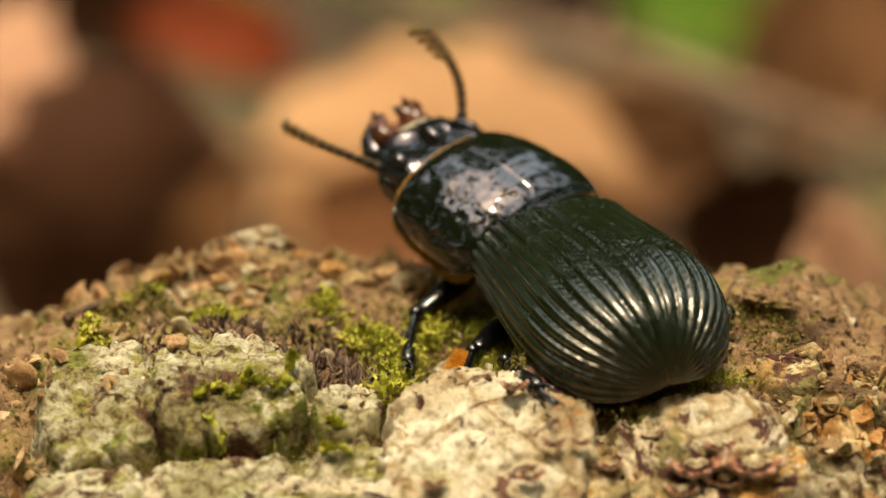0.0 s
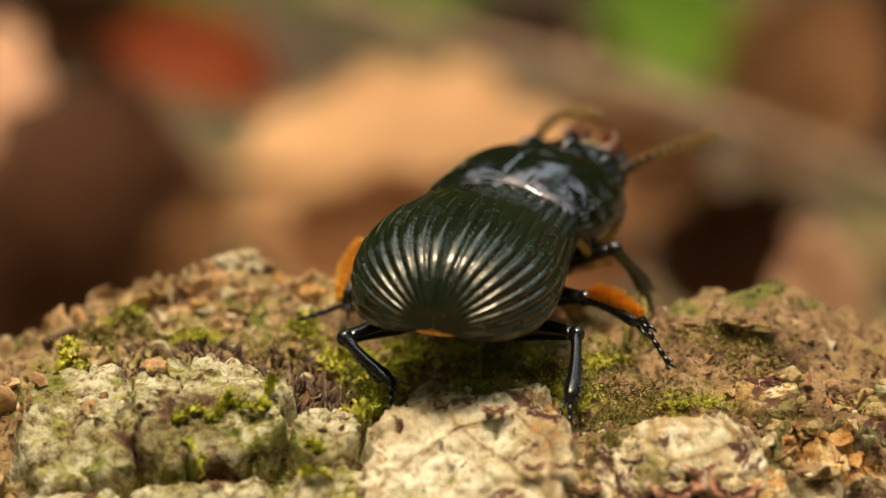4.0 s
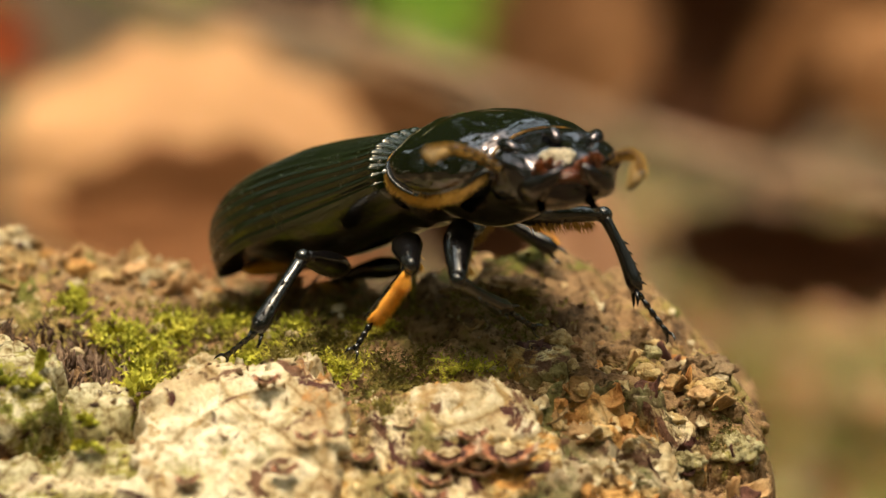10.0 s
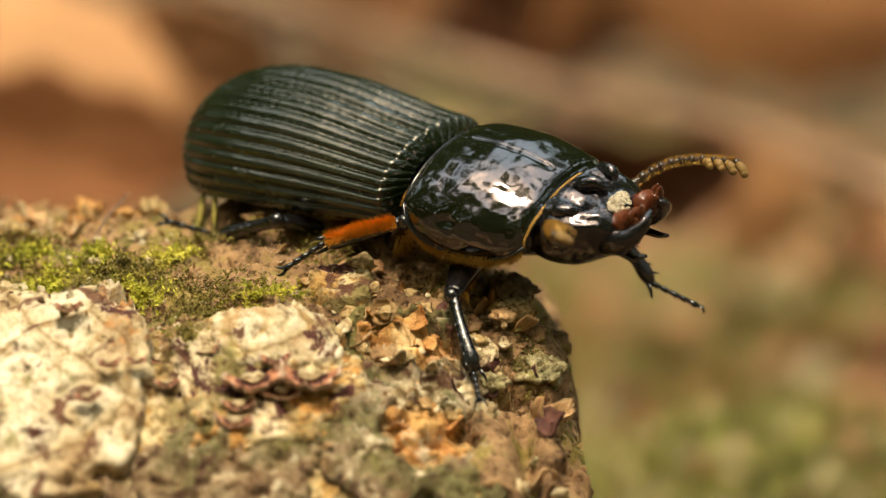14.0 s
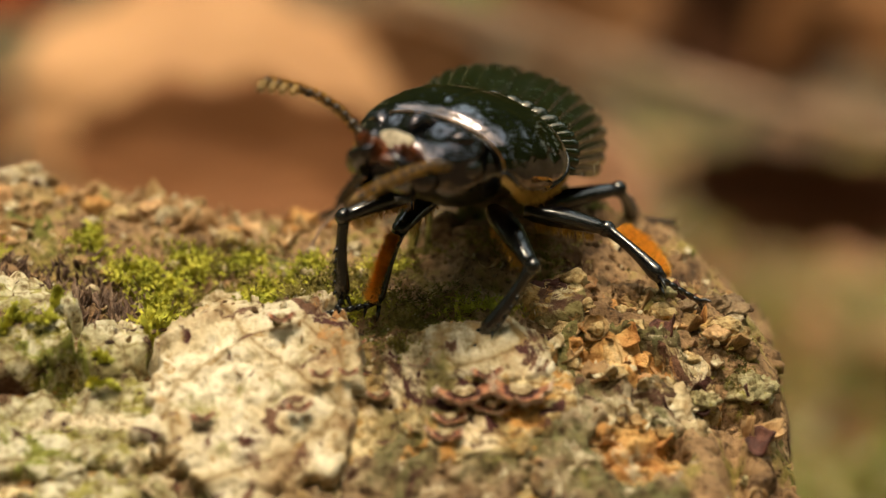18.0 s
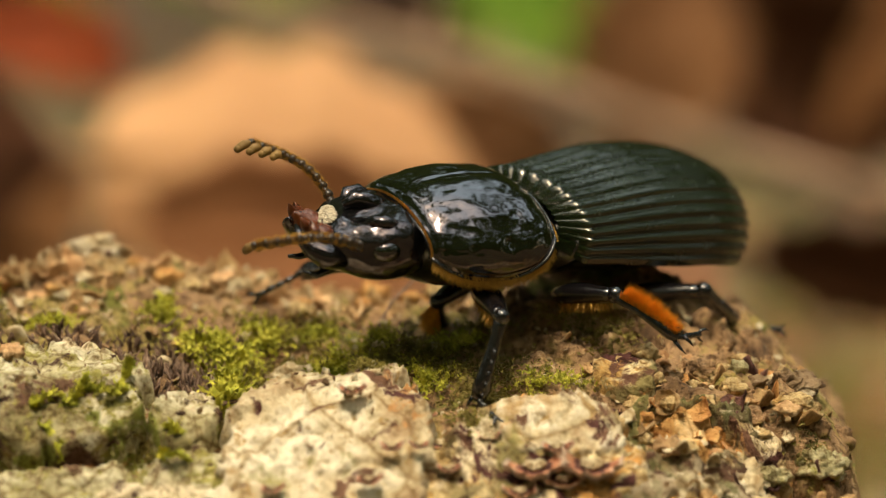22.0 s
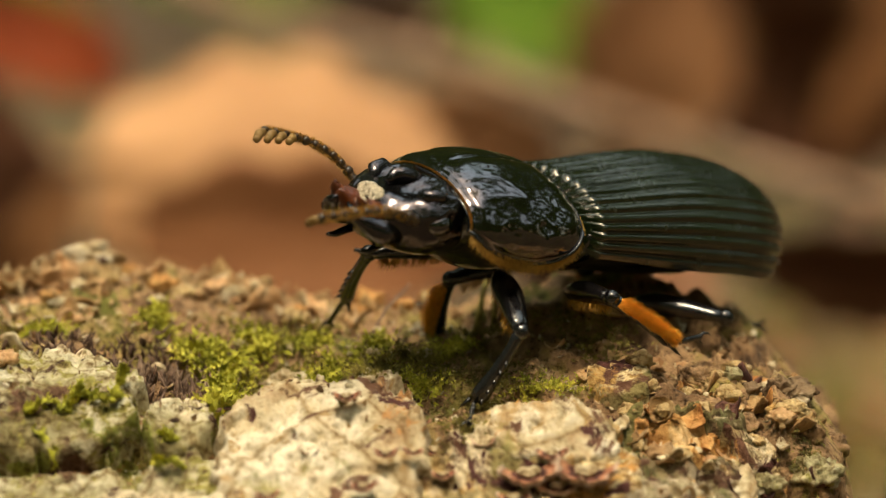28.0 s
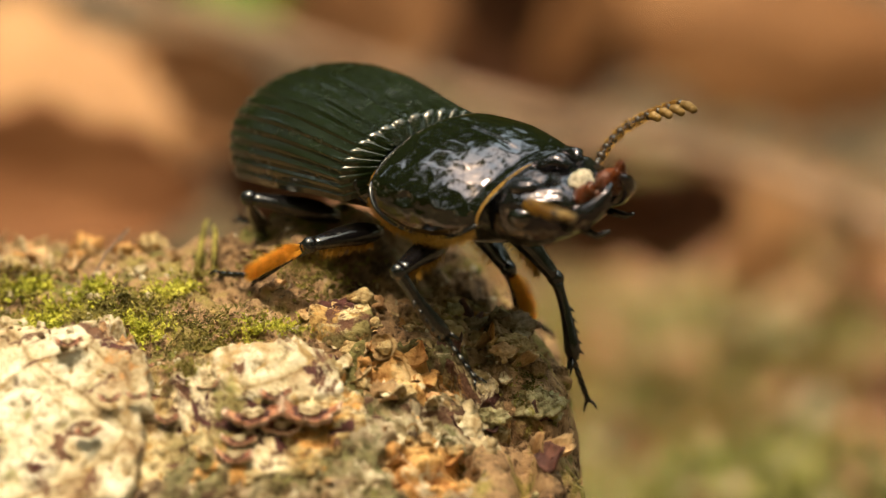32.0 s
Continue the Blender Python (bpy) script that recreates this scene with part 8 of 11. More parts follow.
        (30, pose(0.0029, 0.0095, -0.00883, -16.9, 14.4, -178.4)), (30.5, pose(-0.00458, 0.00898, -0.00792, -18.1, 56.8, 176.4)), (31, pose(-0.0051, 0.00934, -0.00768, -25.7, 51.6, 167.8)), (31.5, pose(-0.00548, 0.0088, -0.00793, -8.4, 50.8, 171.6)),
        (32, pose(-0.00231, 0.00588, -0.01229, 36.8, 37.9, 121.8))])
    thigh, shin, foot = legs["LH"]
    walk(thigh, [
        (0, pose(-0.00776, 0.00301, -0.00412, 3.7, -31, 126.2)), (0.5, pose(-0.00775, 0.00301, -0.00413, 2, -31.3, 128.1)), (1, pose(-0.00774, 0.00302, -0.00415, 0.2, -31.5, 129.9)), (1.5, pose(-0.00783, 0.00292, -0.00406, -1.6, -18.6, 141.8)),
        (2, pose(-0.00791, 0.00281, -0.00397, -0.6, -5.7, 152.8)), (2.5, pose(-0.0079, 0.00289, -0.00395, -0.7, -11.5, 141.5)), (3, pose(-0.00788, 0.00294, -0.00393, -0.5, -10.4, 143.1)), (3.5, pose(-0.00786, 0.00299, -0.00394, -0.5, -4.3, 139.3)),
        (4, pose(-0.00784, 0.00304, -0.00395, -0.5, 2.8, 139.6)), (4.5, pose(-0.00782, 0.00313, -0.00392, 0.2, 4, 139.3)), (5, pose(-0.0078, 0.00321, -0.00388, 0.8, 5.2, 139)), (5.5, pose(-0.00759, 0.00351, -0.00403, 3.2, -2.5, 170.5)),
        (6, pose(-0.00737, 0.00381, -0.00418, 1.2, -10.4, -157.7)), (6.5, pose(-0.00781, 0.00302, -0.00403, -1.3, -16.2, 127.1)), (7, pose(-0.00816, 0.00223, -0.00383, -0.2, -15.8, 126.4)), (7.5, pose(-0.00815, 0.00225, -0.00385, -0.2, -10.7, 143.6)),
        (8, pose(-0.00814, 0.00226, -0.00386, -0.2, 6.6, 150.8)), (8.5, pose(-0.00819, 0.00212, -0.00384, 0, 4.1, 150.5)), (9, pose(-0.00822, 0.00197, -0.00384, -0.1, -0.7, 149.6)), (9.5, pose(-0.00822, 0.00197, -0.00386, -0.2, -7.8, 157.7)),
        (10, pose(-0.00821, 0.00196, -0.00387, -0.1, -11, 167.4)), (10.5, pose(-0.00822, 0.00205, -0.00382, -0.1, -20.5, 138.4)), (11, pose(-0.00822, 0.00213, -0.00377, 0.2, -14.2, 120.2)), (11.5, pose(-0.00821, 0.00209, -0.00381, -0.1, -12.7, 121.5)),
        (12, pose(-0.00821, 0.00202, -0.00385, -0.3, -10.8, 124.7)), (12.5, pose(-0.00821, 0.00227, -0.0037, 1, -6.6, 125.3)), (13, pose(-0.00811, 0.00253, -0.00376, 0.3, -7.3, 123.5)), (13.5, pose(-0.00814, 0.00257, -0.00367, 0.6, -7.9, 123.3)),
        (14, pose(-0.00816, 0.00258, -0.00362, 0.7, -8.4, 127.7)), (14.5, pose(-0.00818, 0.00257, -0.00357, 1, -9.4, 126.9)), (15, pose(-0.00821, 0.00255, -0.00353, 1.4, -9.4, 124)), (15.5, pose(-0.00823, 0.00253, -0.00348, 1.9, -9, 123.1)),
        (16, pose(-0.00826, 0.00252, -0.00342, 2.3, -8.7, 123)), (16.5, pose(-0.00818, 0.00276, -0.00343, 2.2, -9.2, 121.3)), (17, pose(-0.00812, 0.00293, -0.00343, 2.3, -10.2, 119.3)), (17.5, pose(-0.00809, 0.00291, -0.00351, 2, -18, 117.9)),
        (18, pose(-0.00805, 0.00293, -0.00358, 1.6, -25.3, 113.9)), (18.5, pose(-0.00801, 0.00322, -0.00344, 2.2, -27.3, 128.3)), (19, pose(-0.00796, 0.00349, -0.00327, 2.5, -27.1, 138.8)), (19.5, pose(-0.0079, 0.00353, -0.00337, 2.2, -28.3, 136.8)),
        (20, pose(-0.00784, 0.00358, -0.00346, 1.7, -28.7, 136.2)), (20.5, pose(-0.00782, 0.00357, -0.00353, 2, -35.8, 119.6)), (21, pose(-0.00779, 0.00356, -0.00359, 1.9, -40.2, 102.4)), (21.5, pose(-0.00779, 0.00343, -0.00372, 0.7, -31.7, 103.7)),
        (22, pose(-0.00779, 0.00331, -0.00384, -0.3, -23.7, 110.3)), (22.5, pose(-0.0078, 0.00337, -0.00376, 0.2, -24.4, 121.2)), (23, pose(-0.00782, 0.00341, -0.00368, 0.7, -23.4, 128.9)), (23.5, pose(-0.00784, 0.00327, -0.00375, 0.2, -20.6, 131)),
        (24, pose(-0.00786, 0.00312, -0.00384, -0.2, -17.1, 131.3)), (24.5, pose(-0.00786, 0.00312, -0.00384, -0.3, -15.3, 130.3)), (25, pose(-0.00786, 0.00312, -0.00385, -0.3, -14.5, 129.5)), (25.5, pose(-0.00786, 0.00314, -0.00383, -0.2, -14.6, 129.3)),
        (26, pose(-0.00785, 0.00316, -0.00383, -0.2, -13.7, 128.5)), (26.5, pose(-0.00784, 0.00318, -0.00383, -0.2, -12.5, 123.2)), (27, pose(-0.00783, 0.00321, -0.00383, -0.2, -11, 117.9)), (27.5, pose(-0.00782, 0.00323, -0.00383, -0.2, -10, 117.2)),
        (28, pose(-0.00782, 0.00326, -0.00382, -0.2, -10, 117)), (28.5, pose(-0.0078, 0.00327, -0.00384, -0.3, -6, 105.6)), (29, pose(-0.00779, 0.00329, -0.00385, -0.4, -1, 88.7)), (29.5, pose(-0.00785, 0.0034, -0.00363, 1.3, 12.6, 118.9)),
        (30, pose(-0.00789, 0.00354, -0.00338, 1.4, 20.3, 151.8)), (30.5, pose(-0.008, 0.00322, -0.00345, 1.3, -4.7, 120.5)), (31, pose(-0.00815, 0.00276, -0.0035, 1.8, -6.7, 122.2)), (31.5, pose(-0.00818, 0.00269, -0.00347, 2.1, -6.7, 122.7)),
        (32, pose(-0.00823, 0.00264, -0.00341, 2.4, -5.8, 123.5))])
    walk(shin, [
        (0, pose(-0.01091, 0.00729, -0.00093, 58.8, -10.1, 179.9)), (0.5, pose(-0.01102, 0.00718, -0.00092, 56, -4.9, -176.6)), (1, pose(-0.01114, 0.00707, -0.00091, 53.5, 0.4, -173.5)), (1.5, pose(-0.01227, 0.00635, -0.00213, 48.4, 10.6, -178.7)),
        (2, pose(-0.0134, 0.00563, -0.00335, 42.1, 20.2, 174.8)), (2.5, pose(-0.01265, 0.00667, -0.00272, 54.7, 25.5, -174.4)), (3, pose(-0.01277, 0.00661, -0.00282, 62.6, 25.8, -162.8)), (3.5, pose(-0.01255, 0.00702, -0.00346, 80.1, 19.5, -147.3)),
        (4, pose(-0.01255, 0.00705, -0.00427, 91.5, 10.7, -137.3)), (4.5, pose(-0.01251, 0.00716, -0.00435, 112.7, 71.5, -113)), (5, pose(-0.01246, 0.00726, -0.00444, -106.8, 42.9, 30.2)), (5.5, pose(-0.01273, 0.00438, -0.00375, -83.7, 31.8, 81.5)),
        (6, pose(-0.01301, 0.0015, -0.00306, -78.2, 11, 120.6)), (6.5, pose(-0.0114, 0.00777, -0.0023, -35.4, 31.5, 97.2)), (7, pose(-0.01171, 0.00703, -0.00215, -2.1, 27.4, 125)), (7.5, pose(-0.01305, 0.00585, -0.0027, -1.3, 24.5, 142.9)),
        (8, pose(-0.01352, 0.00528, -0.00457, 47.6, 13.7, 158.5)), (8.5, pose(-0.01357, 0.00517, -0.00428, 57.5, 11.8, 162.3)), (9, pose(-0.01357, 0.00511, -0.00376, 60.5, 8.6, 165.5)), (9.5, pose(-0.0139, 0.00431, -0.00301, 27.7, 5.1, 164.5)),
        (10, pose(-0.01415, 0.00328, -0.00269, -17.8, 1.7, 163.3)), (10.5, pose(-0.01256, 0.0059, -0.00164, 27.7, 12.6, 155.9)), (11, pose(-0.01125, 0.00734, -0.00225, 39.2, 14.1, 142.7)), (11.5, pose(-0.01137, 0.00725, -0.00244, 36.9, 18, 143.6)),
        (12, pose(-0.01168, 0.00702, -0.00268, 32, 25.3, 145.6)), (12.5, pose(-0.01177, 0.0073, -0.00298, 31, 53.6, 153.1)), (13, pose(-0.0115, 0.00767, -0.00297, 26.8, 50.1, 146.9)), (13.5, pose(-0.0115, 0.0077, -0.00282, 28.7, 53.6, 149.5)),
        (14, pose(-0.01192, 0.00743, -0.00271, 25.3, 51.4, 150.4)), (14.5, pose(-0.01185, 0.00746, -0.00256, 24.6, 48.8, 148.6)), (15, pose(-0.01163, 0.00762, -0.00252, 27.3, 44.8, 147.2)), (15.5, pose(-0.01158, 0.00766, -0.00251, 31.3, 42.1, 149)),
        (16, pose(-0.0116, 0.00766, -0.00247, 35.7, 37.3, 151.2)), (16.5, pose(-0.01135, 0.00799, -0.00244, 34.9, 33.9, 147.5)), (17, pose(-0.0111, 0.00825, -0.00233, 31.7, 24.8, 139.4)), (17.5, pose(-0.01085, 0.00813, -0.00159, 46.4, 19.1, 154.7)),
        (18, pose(-0.01033, 0.00806, -0.00093, 53.4, 17.5, 170)), (18.5, pose(-0.01142, 0.00754, -0.00059, 46.8, 18.5, 176.6)), (19, pose(-0.01211, 0.00714, -0.00045, 43.2, 19.3, -178.4)), (19.5, pose(-0.01188, 0.00727, -0.00043, 44.3, 21.7, -176)),
        (20, pose(-0.01177, 0.00734, -0.00049, 44.6, 22.6, -175.4)), (20.5, pose(-0.0103, 0.00794, 0.0001, 48.8, 26, -172.5)), (21, pose(-0.00881, 0.00819, 0.00041, 51.1, 26, -173.6)), (21.5, pose(-0.00904, 0.00855, -0.00045, 58.1, 25.7, -173.9)),
        (22, pose(-0.00976, 0.00864, -0.00134, 64, 26.3, -170.7)), (22.5, pose(-0.01072, 0.0082, -0.0012, 68, 26.9, -148.9)), (23, pose(-0.01139, 0.00784, -0.00121, 72.3, 27.5, -132.8)), (23.5, pose(-0.01164, 0.00764, -0.00156, 76.5, 28, -127.1)),
        (24, pose(-0.01177, 0.00758, -0.00201, 81.4, 27.9, -122.7)), (24.5, pose(-0.01173, 0.00768, -0.0022, 84.3, 27.2, -120.6)), (25, pose(-0.01168, 0.00775, -0.00229, 85.7, 26.6, -119.3)), (25.5, pose(-0.01166, 0.00778, -0.00227, 85.6, 26.6, -119.5)),
        (26, pose(-0.01161, 0.00788, -0.00236, 85.5, 25.3, -121.5)), (26.5, pose(-0.01115, 0.00825, -0.00249, 86.5, 23.2, -125.2)), (27, pose(-0.01067, 0.00859, -0.00266, 87.5, 21.1, -129)), (27.5, pose(-0.01062, 0.00866, -0.00276, 87.7, 20.1, -130.9)),
        (28, pose(-0.01059, 0.00869, -0.00275, 87.6, 20, -131.1)), (28.5, pose(-0.00947, 0.00921, -0.00318, 97, 23.2, -133.4)), (29, pose(-0.00763, 0.00948, -0.00375, 112.2, 27.1, -138)), (29.5, pose(-0.01077, 0.00869, -0.00499, 106.2, 21.7, -139.1)),
        (30, pose(-0.01301, 0.00629, -0.00554, 96.5, 21.2, -166)), (30.5, pose(-0.01114, 0.00854, -0.00294, 43, 58.1, 160.7)), (31, pose(-0.01143, 0.00797, -0.00277, 32.6, 52.2, 151.4)), (31.5, pose(-0.01151, 0.00787, -0.00276, 33.3, 52.2, 152.5)),
        (32, pose(-0.01163, 0.00779, -0.00278, 37.2, 54.2, 157.3))])
    walk(foot, [
        (0, pose(-0.01681, 0.0073, 0.00013, -11.6, -16.5, 175)), (0.5, pose(-0.01696, 0.00685, -0.00041, -12.3, -14.1, 178.7)), (1, pose(-0.0171, 0.00639, -0.00095, -12.9, -11.6, -177.8)), (1.5, pose(-0.01805, 0.00627, -0.00318, 59.8, 11.3, 132.3)),
        (2, pose(-0.01901, 0.00615, -0.00542, 140.4, 65.4, 143.7)), (2.5, pose(-0.01805, 0.00614, -0.0053, 12.8, 61.9, 19.7)), (3, pose(-0.01792, 0.005, -0.00543, 12.3, 72.6, 30.7)), (3.5, pose(-0.01731, 0.00398, -0.00548, 138.7, 70.9, 177.4)),
        (4, pose(-0.01689, 0.00305, -0.00537, 127.3, 36.3, -166.2)), (4.5, pose(-0.01277, 0.00626, -0.00695, 63.9, -0.4, -158.9)), (5, pose(-0.00866, 0.00947, -0.00853, -4.9, -9.1, -122.3)), (5.5, pose(-0.01234, 0.00802, -0.00637, -4, -37.5, 176.8)),
        (6, pose(-0.01601, 0.00657, -0.0042, 32.8, -45.2, 91.4)), (6.5, pose(-0.01205, 0.01284, -0.00543, -54.2, 9.7, 138.8)), (7, pose(-0.01475, 0.01141, -0.0049, -61, 15.3, 153.6)), (7.5, pose(-0.01741, 0.00915, -0.00518, -11.7, 0.5, 148.2)),
        (8, pose(-0.01893, 0.00742, -0.006, 31.9, -14.2, 141.4)), (8.5, pose(-0.01916, 0.00695, -0.00551, 34.2, -19.6, 141.9)), (9, pose(-0.01931, 0.0066, -0.00466, 35.7, -26.4, 142.6)), (9.5, pose(-0.01966, 0.0059, -0.00355, 25.8, -29.2, 149.1)),
        (10, pose(-0.0199, 0.00499, -0.00286, 14.8, -29.9, 155.4)), (10.5, pose(-0.01791, 0.0083, -0.00295, 22.9, -5.6, 148.1)), (11, pose(-0.01587, 0.01086, -0.00371, -162.5, 20.8, 144.8)), (11.5, pose(-0.01596, 0.01063, -0.0043, -140, 24.1, 148.9)),
        (12, pose(-0.01616, 0.01009, -0.00525, -119.5, 29.3, 153.2)), (12.5, pose(-0.01495, 0.00891, -0.00781, -54.8, 44.5, -174.8)), (13, pose(-0.01473, 0.00977, -0.00757, -68.6, 46.6, -179.4)), (13.5, pose(-0.01458, 0.00951, -0.00765, -62.8, 48.1, -173)),
        (14, pose(-0.01516, 0.00928, -0.0074, -69.2, 48.4, -175.2)), (14.5, pose(-0.01522, 0.00952, -0.00708, -81.7, 49.5, 175.7)), (15, pose(-0.01521, 0.00992, -0.00674, -98.5, 48.6, 166.9)), (15.5, pose(-0.0154, 0.00995, -0.00654, -107.7, 47.4, 166)),
        (16, pose(-0.01579, 0.00996, -0.00611, -144.7, 50.2, 162.1)), (16.5, pose(-0.01556, 0.01067, -0.00579, -120.1, 41.7, 161.9)), (17, pose(-0.01525, 0.01179, -0.00484, -92.5, 27.8, 163)), (17.5, pose(-0.01597, 0.01055, -0.00356, 45.9, 13.2, 148.1)),
        (18, pose(-0.01597, 0.00905, -0.00274, 57.7, -2.7, 135.9)), (18.5, pose(-0.01711, 0.00788, -0.00249, 55, -1.2, 146.3)), (19, pose(-0.01777, 0.00698, -0.00243, 54.2, 1.7, 155)), (19.5, pose(-0.01745, 0.00689, -0.00265, 56.3, 3.7, 153.1)),
        (20, pose(-0.01728, 0.00689, -0.00279, 59, 5.6, 150.8)), (20.5, pose(-0.01565, 0.00723, -0.00253, 45.8, 3.1, 160.6)), (21, pose(-0.01416, 0.00758, -0.00222, 29.4, 1.1, 171.1)), (21.5, pose(-0.01442, 0.00798, -0.00304, 39.9, 2.1, 164.2)),
        (22, pose(-0.01506, 0.00777, -0.004, 48.2, 2.8, 159.1)), (22.5, pose(-0.01529, 0.00543, -0.00391, 49.4, -8.2, 166.2)), (23, pose(-0.01501, 0.00394, -0.00398, 50.5, -19.4, 171.8)), (23.5, pose(-0.01484, 0.00342, -0.00438, 52.1, -16.2, 175)),
        (24, pose(-0.01463, 0.00311, -0.00481, 54.3, -12.7, 177.1)), (24.5, pose(-0.01444, 0.00308, -0.00495, 56.1, -10.6, 177.8)), (25, pose(-0.01431, 0.00307, -0.00498, 57.3, -9.1, 178.7)), (25.5, pose(-0.01431, 0.00312, -0.00495, 57.3, -9.1, 178.6)),
        (26, pose(-0.01444, 0.00325, -0.00493, 58.2, -8.9, 177.5)), (26.5, pose(-0.01433, 0.00374, -0.00486, 60, -8.9, 174.8)), (27, pose(-0.01419, 0.00423, -0.00481, 61.8, -8.6, 172.1)), (27.5, pose(-0.0143, 0.0044, -0.00482, 62.8, -8.3, 171.1)),
        (28, pose(-0.0143, 0.00445, -0.0048, 62.7, -8.3, 170.9)), (28.5, pose(-0.01325, 0.0052, -0.00554, 65.6, 1.2, 158.7)), (29, pose(-0.01161, 0.00591, -0.00648, 65.4, 13.1, 145.1)), (29.5, pose(-0.01498, 0.00504, -0.00721, 72.7, 13.8, 159.3)),
        (30, pose(-0.01844, 0.00493, -0.00771, 65.1, 12.3, 170.5)), (30.5, pose(-0.01413, 0.00959, -0.00804, -34.7, 48.2, 174.7)), (31, pose(-0.01465, 0.00973, -0.00751, -59.5, 46.2, 174.8)), (31.5, pose(-0.01477, 0.00957, -0.00749, -63.8, 47.3, 178.6)),
        (32, pose(-0.01488, 0.00914, -0.00764, -71.7, 52, -174.7))])
    thigh, shin, foot = legs["RF"]
    walk(thigh, [
        (0, pose(0.00486, -0.00102, -0.00229, 1.3, -6.1, -34.1)), (0.5, pose(0.00447, -0.00177, -0.00262, 1.6, -9.1, -43.1)), (1, pose(0.00398, -0.00234, -0.00295, 1.9, -5.4, -50.1)), (1.5, pose(0.00353, -0.00257, -0.0033, 1.6, -5.1, -53.4)),
        (2, pose(0.00389, -0.0021, -0.00323, 0.9, -4.5, -45.8)), (2.5, pose(0.00381, -0.00248, -0.00305, 0.8, -7, -52.1)), (3, pose(0.0036, -0.00285, -0.00298, 0.8, -12.7, -59)), (3.5, pose(0.00335, -0.0032, -0.00292, 1, -18.7, -93.7)),
        (4, pose(0.00307, -0.0035, -0.00287, 1.1, -24.7, -119.7)), (4.5, pose(0.00257, -0.00362, -0.00314, -2.2, -19.1, -116.1)), (5, pose(0.00208, -0.00374, -0.00342, -5, -13.3, -113)), (5.5, pose(0.00269, -0.00333, -0.00333, -0.7, -14.7, -95.7)),
        (6, pose(0.0033, -0.00293, -0.00324, 2.9, -17.3, -78.4)), (6.5, pose(0.00296, -0.00297, -0.0035, -9.1, -8.6, -74.1)), (7, pose(0.00261, -0.00302, -0.00375, -20.3, 0.8, -71.7)), (7.5, pose(0.00247, -0.00311, -0.00377, -9.9, 2.3, -76.2)),
        (8, pose(0.00233, -0.0032, -0.00378, 0.4, 4.6, -80.5)), (8.5, pose(0.00231, -0.00318, -0.00381, 0.2, 12.8, -81.5)), (9, pose(0.0023, -0.00314, -0.00385, 0.3, 23.3, -82.6)), (9.5, pose(0.00247, -0.00291, -0.00391, 0.5, 37.7, -73)),
        (10, pose(0.00263, -0.0027, -0.00398, 0.6, 46.7, -61.4)), (10.5, pose(0.00223, -0.00298, -0.00402, 0.1, 30.2, -75.8)), (11, pose(0.00184, -0.00321, -0.00402, -0.2, 3.4, -91.2)), (11.5, pose(0.00218, -0.00311, -0.00395, 0.1, 15.4, -69.6)),
        (12, pose(0.00269, -0.0028, -0.00385, 0.2, 16.1, -50.5)), (12.5, pose(0.00291, -0.0024, -0.00397, -1.1, -42, -89.4)), (13, pose(0.00325, -0.00222, -0.00381, -0.2, -16.3, -45.1)), (13.5, pose(0.00335, -0.00219, -0.00373, -0.5, 9.9, -53.1)),
        (14, pose(0.00339, -0.0024, -0.00357, -1, -0.3, -67)), (14.5, pose(0.00326, -0.00287, -0.00332, -1.4, -4.3, -80)), (15, pose(0.00304, -0.00334, -0.0031, -1.8, -4.7, -82.3)), (15.5, pose(0.00288, -0.00356, -0.00301, -2.2, -5.7, -74.7)),
        (16, pose(0.00277, -0.00322, -0.00345, -2.6, 10.3, -72.9)), (16.5, pose(0.00242, -0.00345, -0.00349, -2.2, 24.7, -53.6)), (17, pose(0.00244, -0.00372, -0.0032, -2.6, -9.5, -76.1)), (17.5, pose(0.00242, -0.00359, -0.00336, -1.9, 12.4, -64.2)),
        (18, pose(0.0024, -0.00345, -0.00352, -1.4, 30, -52.8)), (18.5, pose(0.00227, -0.00352, -0.00351, -2, 34.1, -44.4)), (19, pose(0.00217, -0.00362, -0.00349, -2.7, 39, -38.4)), (19.5, pose(0.00247, -0.00351, -0.0034, -1.7, 29.9, -32)),
        (20, pose(0.00271, -0.00339, -0.00333, -1.1, 23.9, -29)), (20.5, pose(0.00256, -0.00342, -0.00342, -1, 23.8, -30.9)), (21, pose(0.00235, -0.00343, -0.00356, -0.8, 34.9, -29.5)), (21.5, pose(0.00234, -0.00339, -0.00361, -0.3, 6, -32.5)),
        (22, pose(0.00239, -0.00335, -0.00362, 0.2, 16.9, -46.5)), (22.5, pose(0.00239, -0.00339, -0.00358, -0.1, 19.3, -33.7)), (23, pose(0.0024, -0.00345, -0.0035, -0.4, 25.9, -30.2)), (23.5, pose(0.00248, -0.00346, -0.00345, -0.1, 24.1, -25.5)),
        (24, pose(0.00255, -0.00346, -0.00339, 0.1, 20.4, -22.6)), (24.5, pose(0.00254, -0.00351, -0.00334, 0.1, 15.8, -20.4)), (25, pose(0.00254, -0.00354, -0.00332, 0.1, 13.9, -18.5)), (25.5, pose(0.00253, -0.00355, -0.00332, 0.1, 14, -18.7)),
        (26, pose(0.00271, -0.00344, -0.00328, 0.1, 13.5, -16)), (26.5, pose(0.00309, -0.00318, -0.0032, 0.1, 13.4, -18.8)), (27, pose(0.00346, -0.00288, -0.00311, 0.1, 14, -22.9)), (27.5, pose(0.00361, -0.00273, -0.00308, 0.1, 15.4, -21.9)),
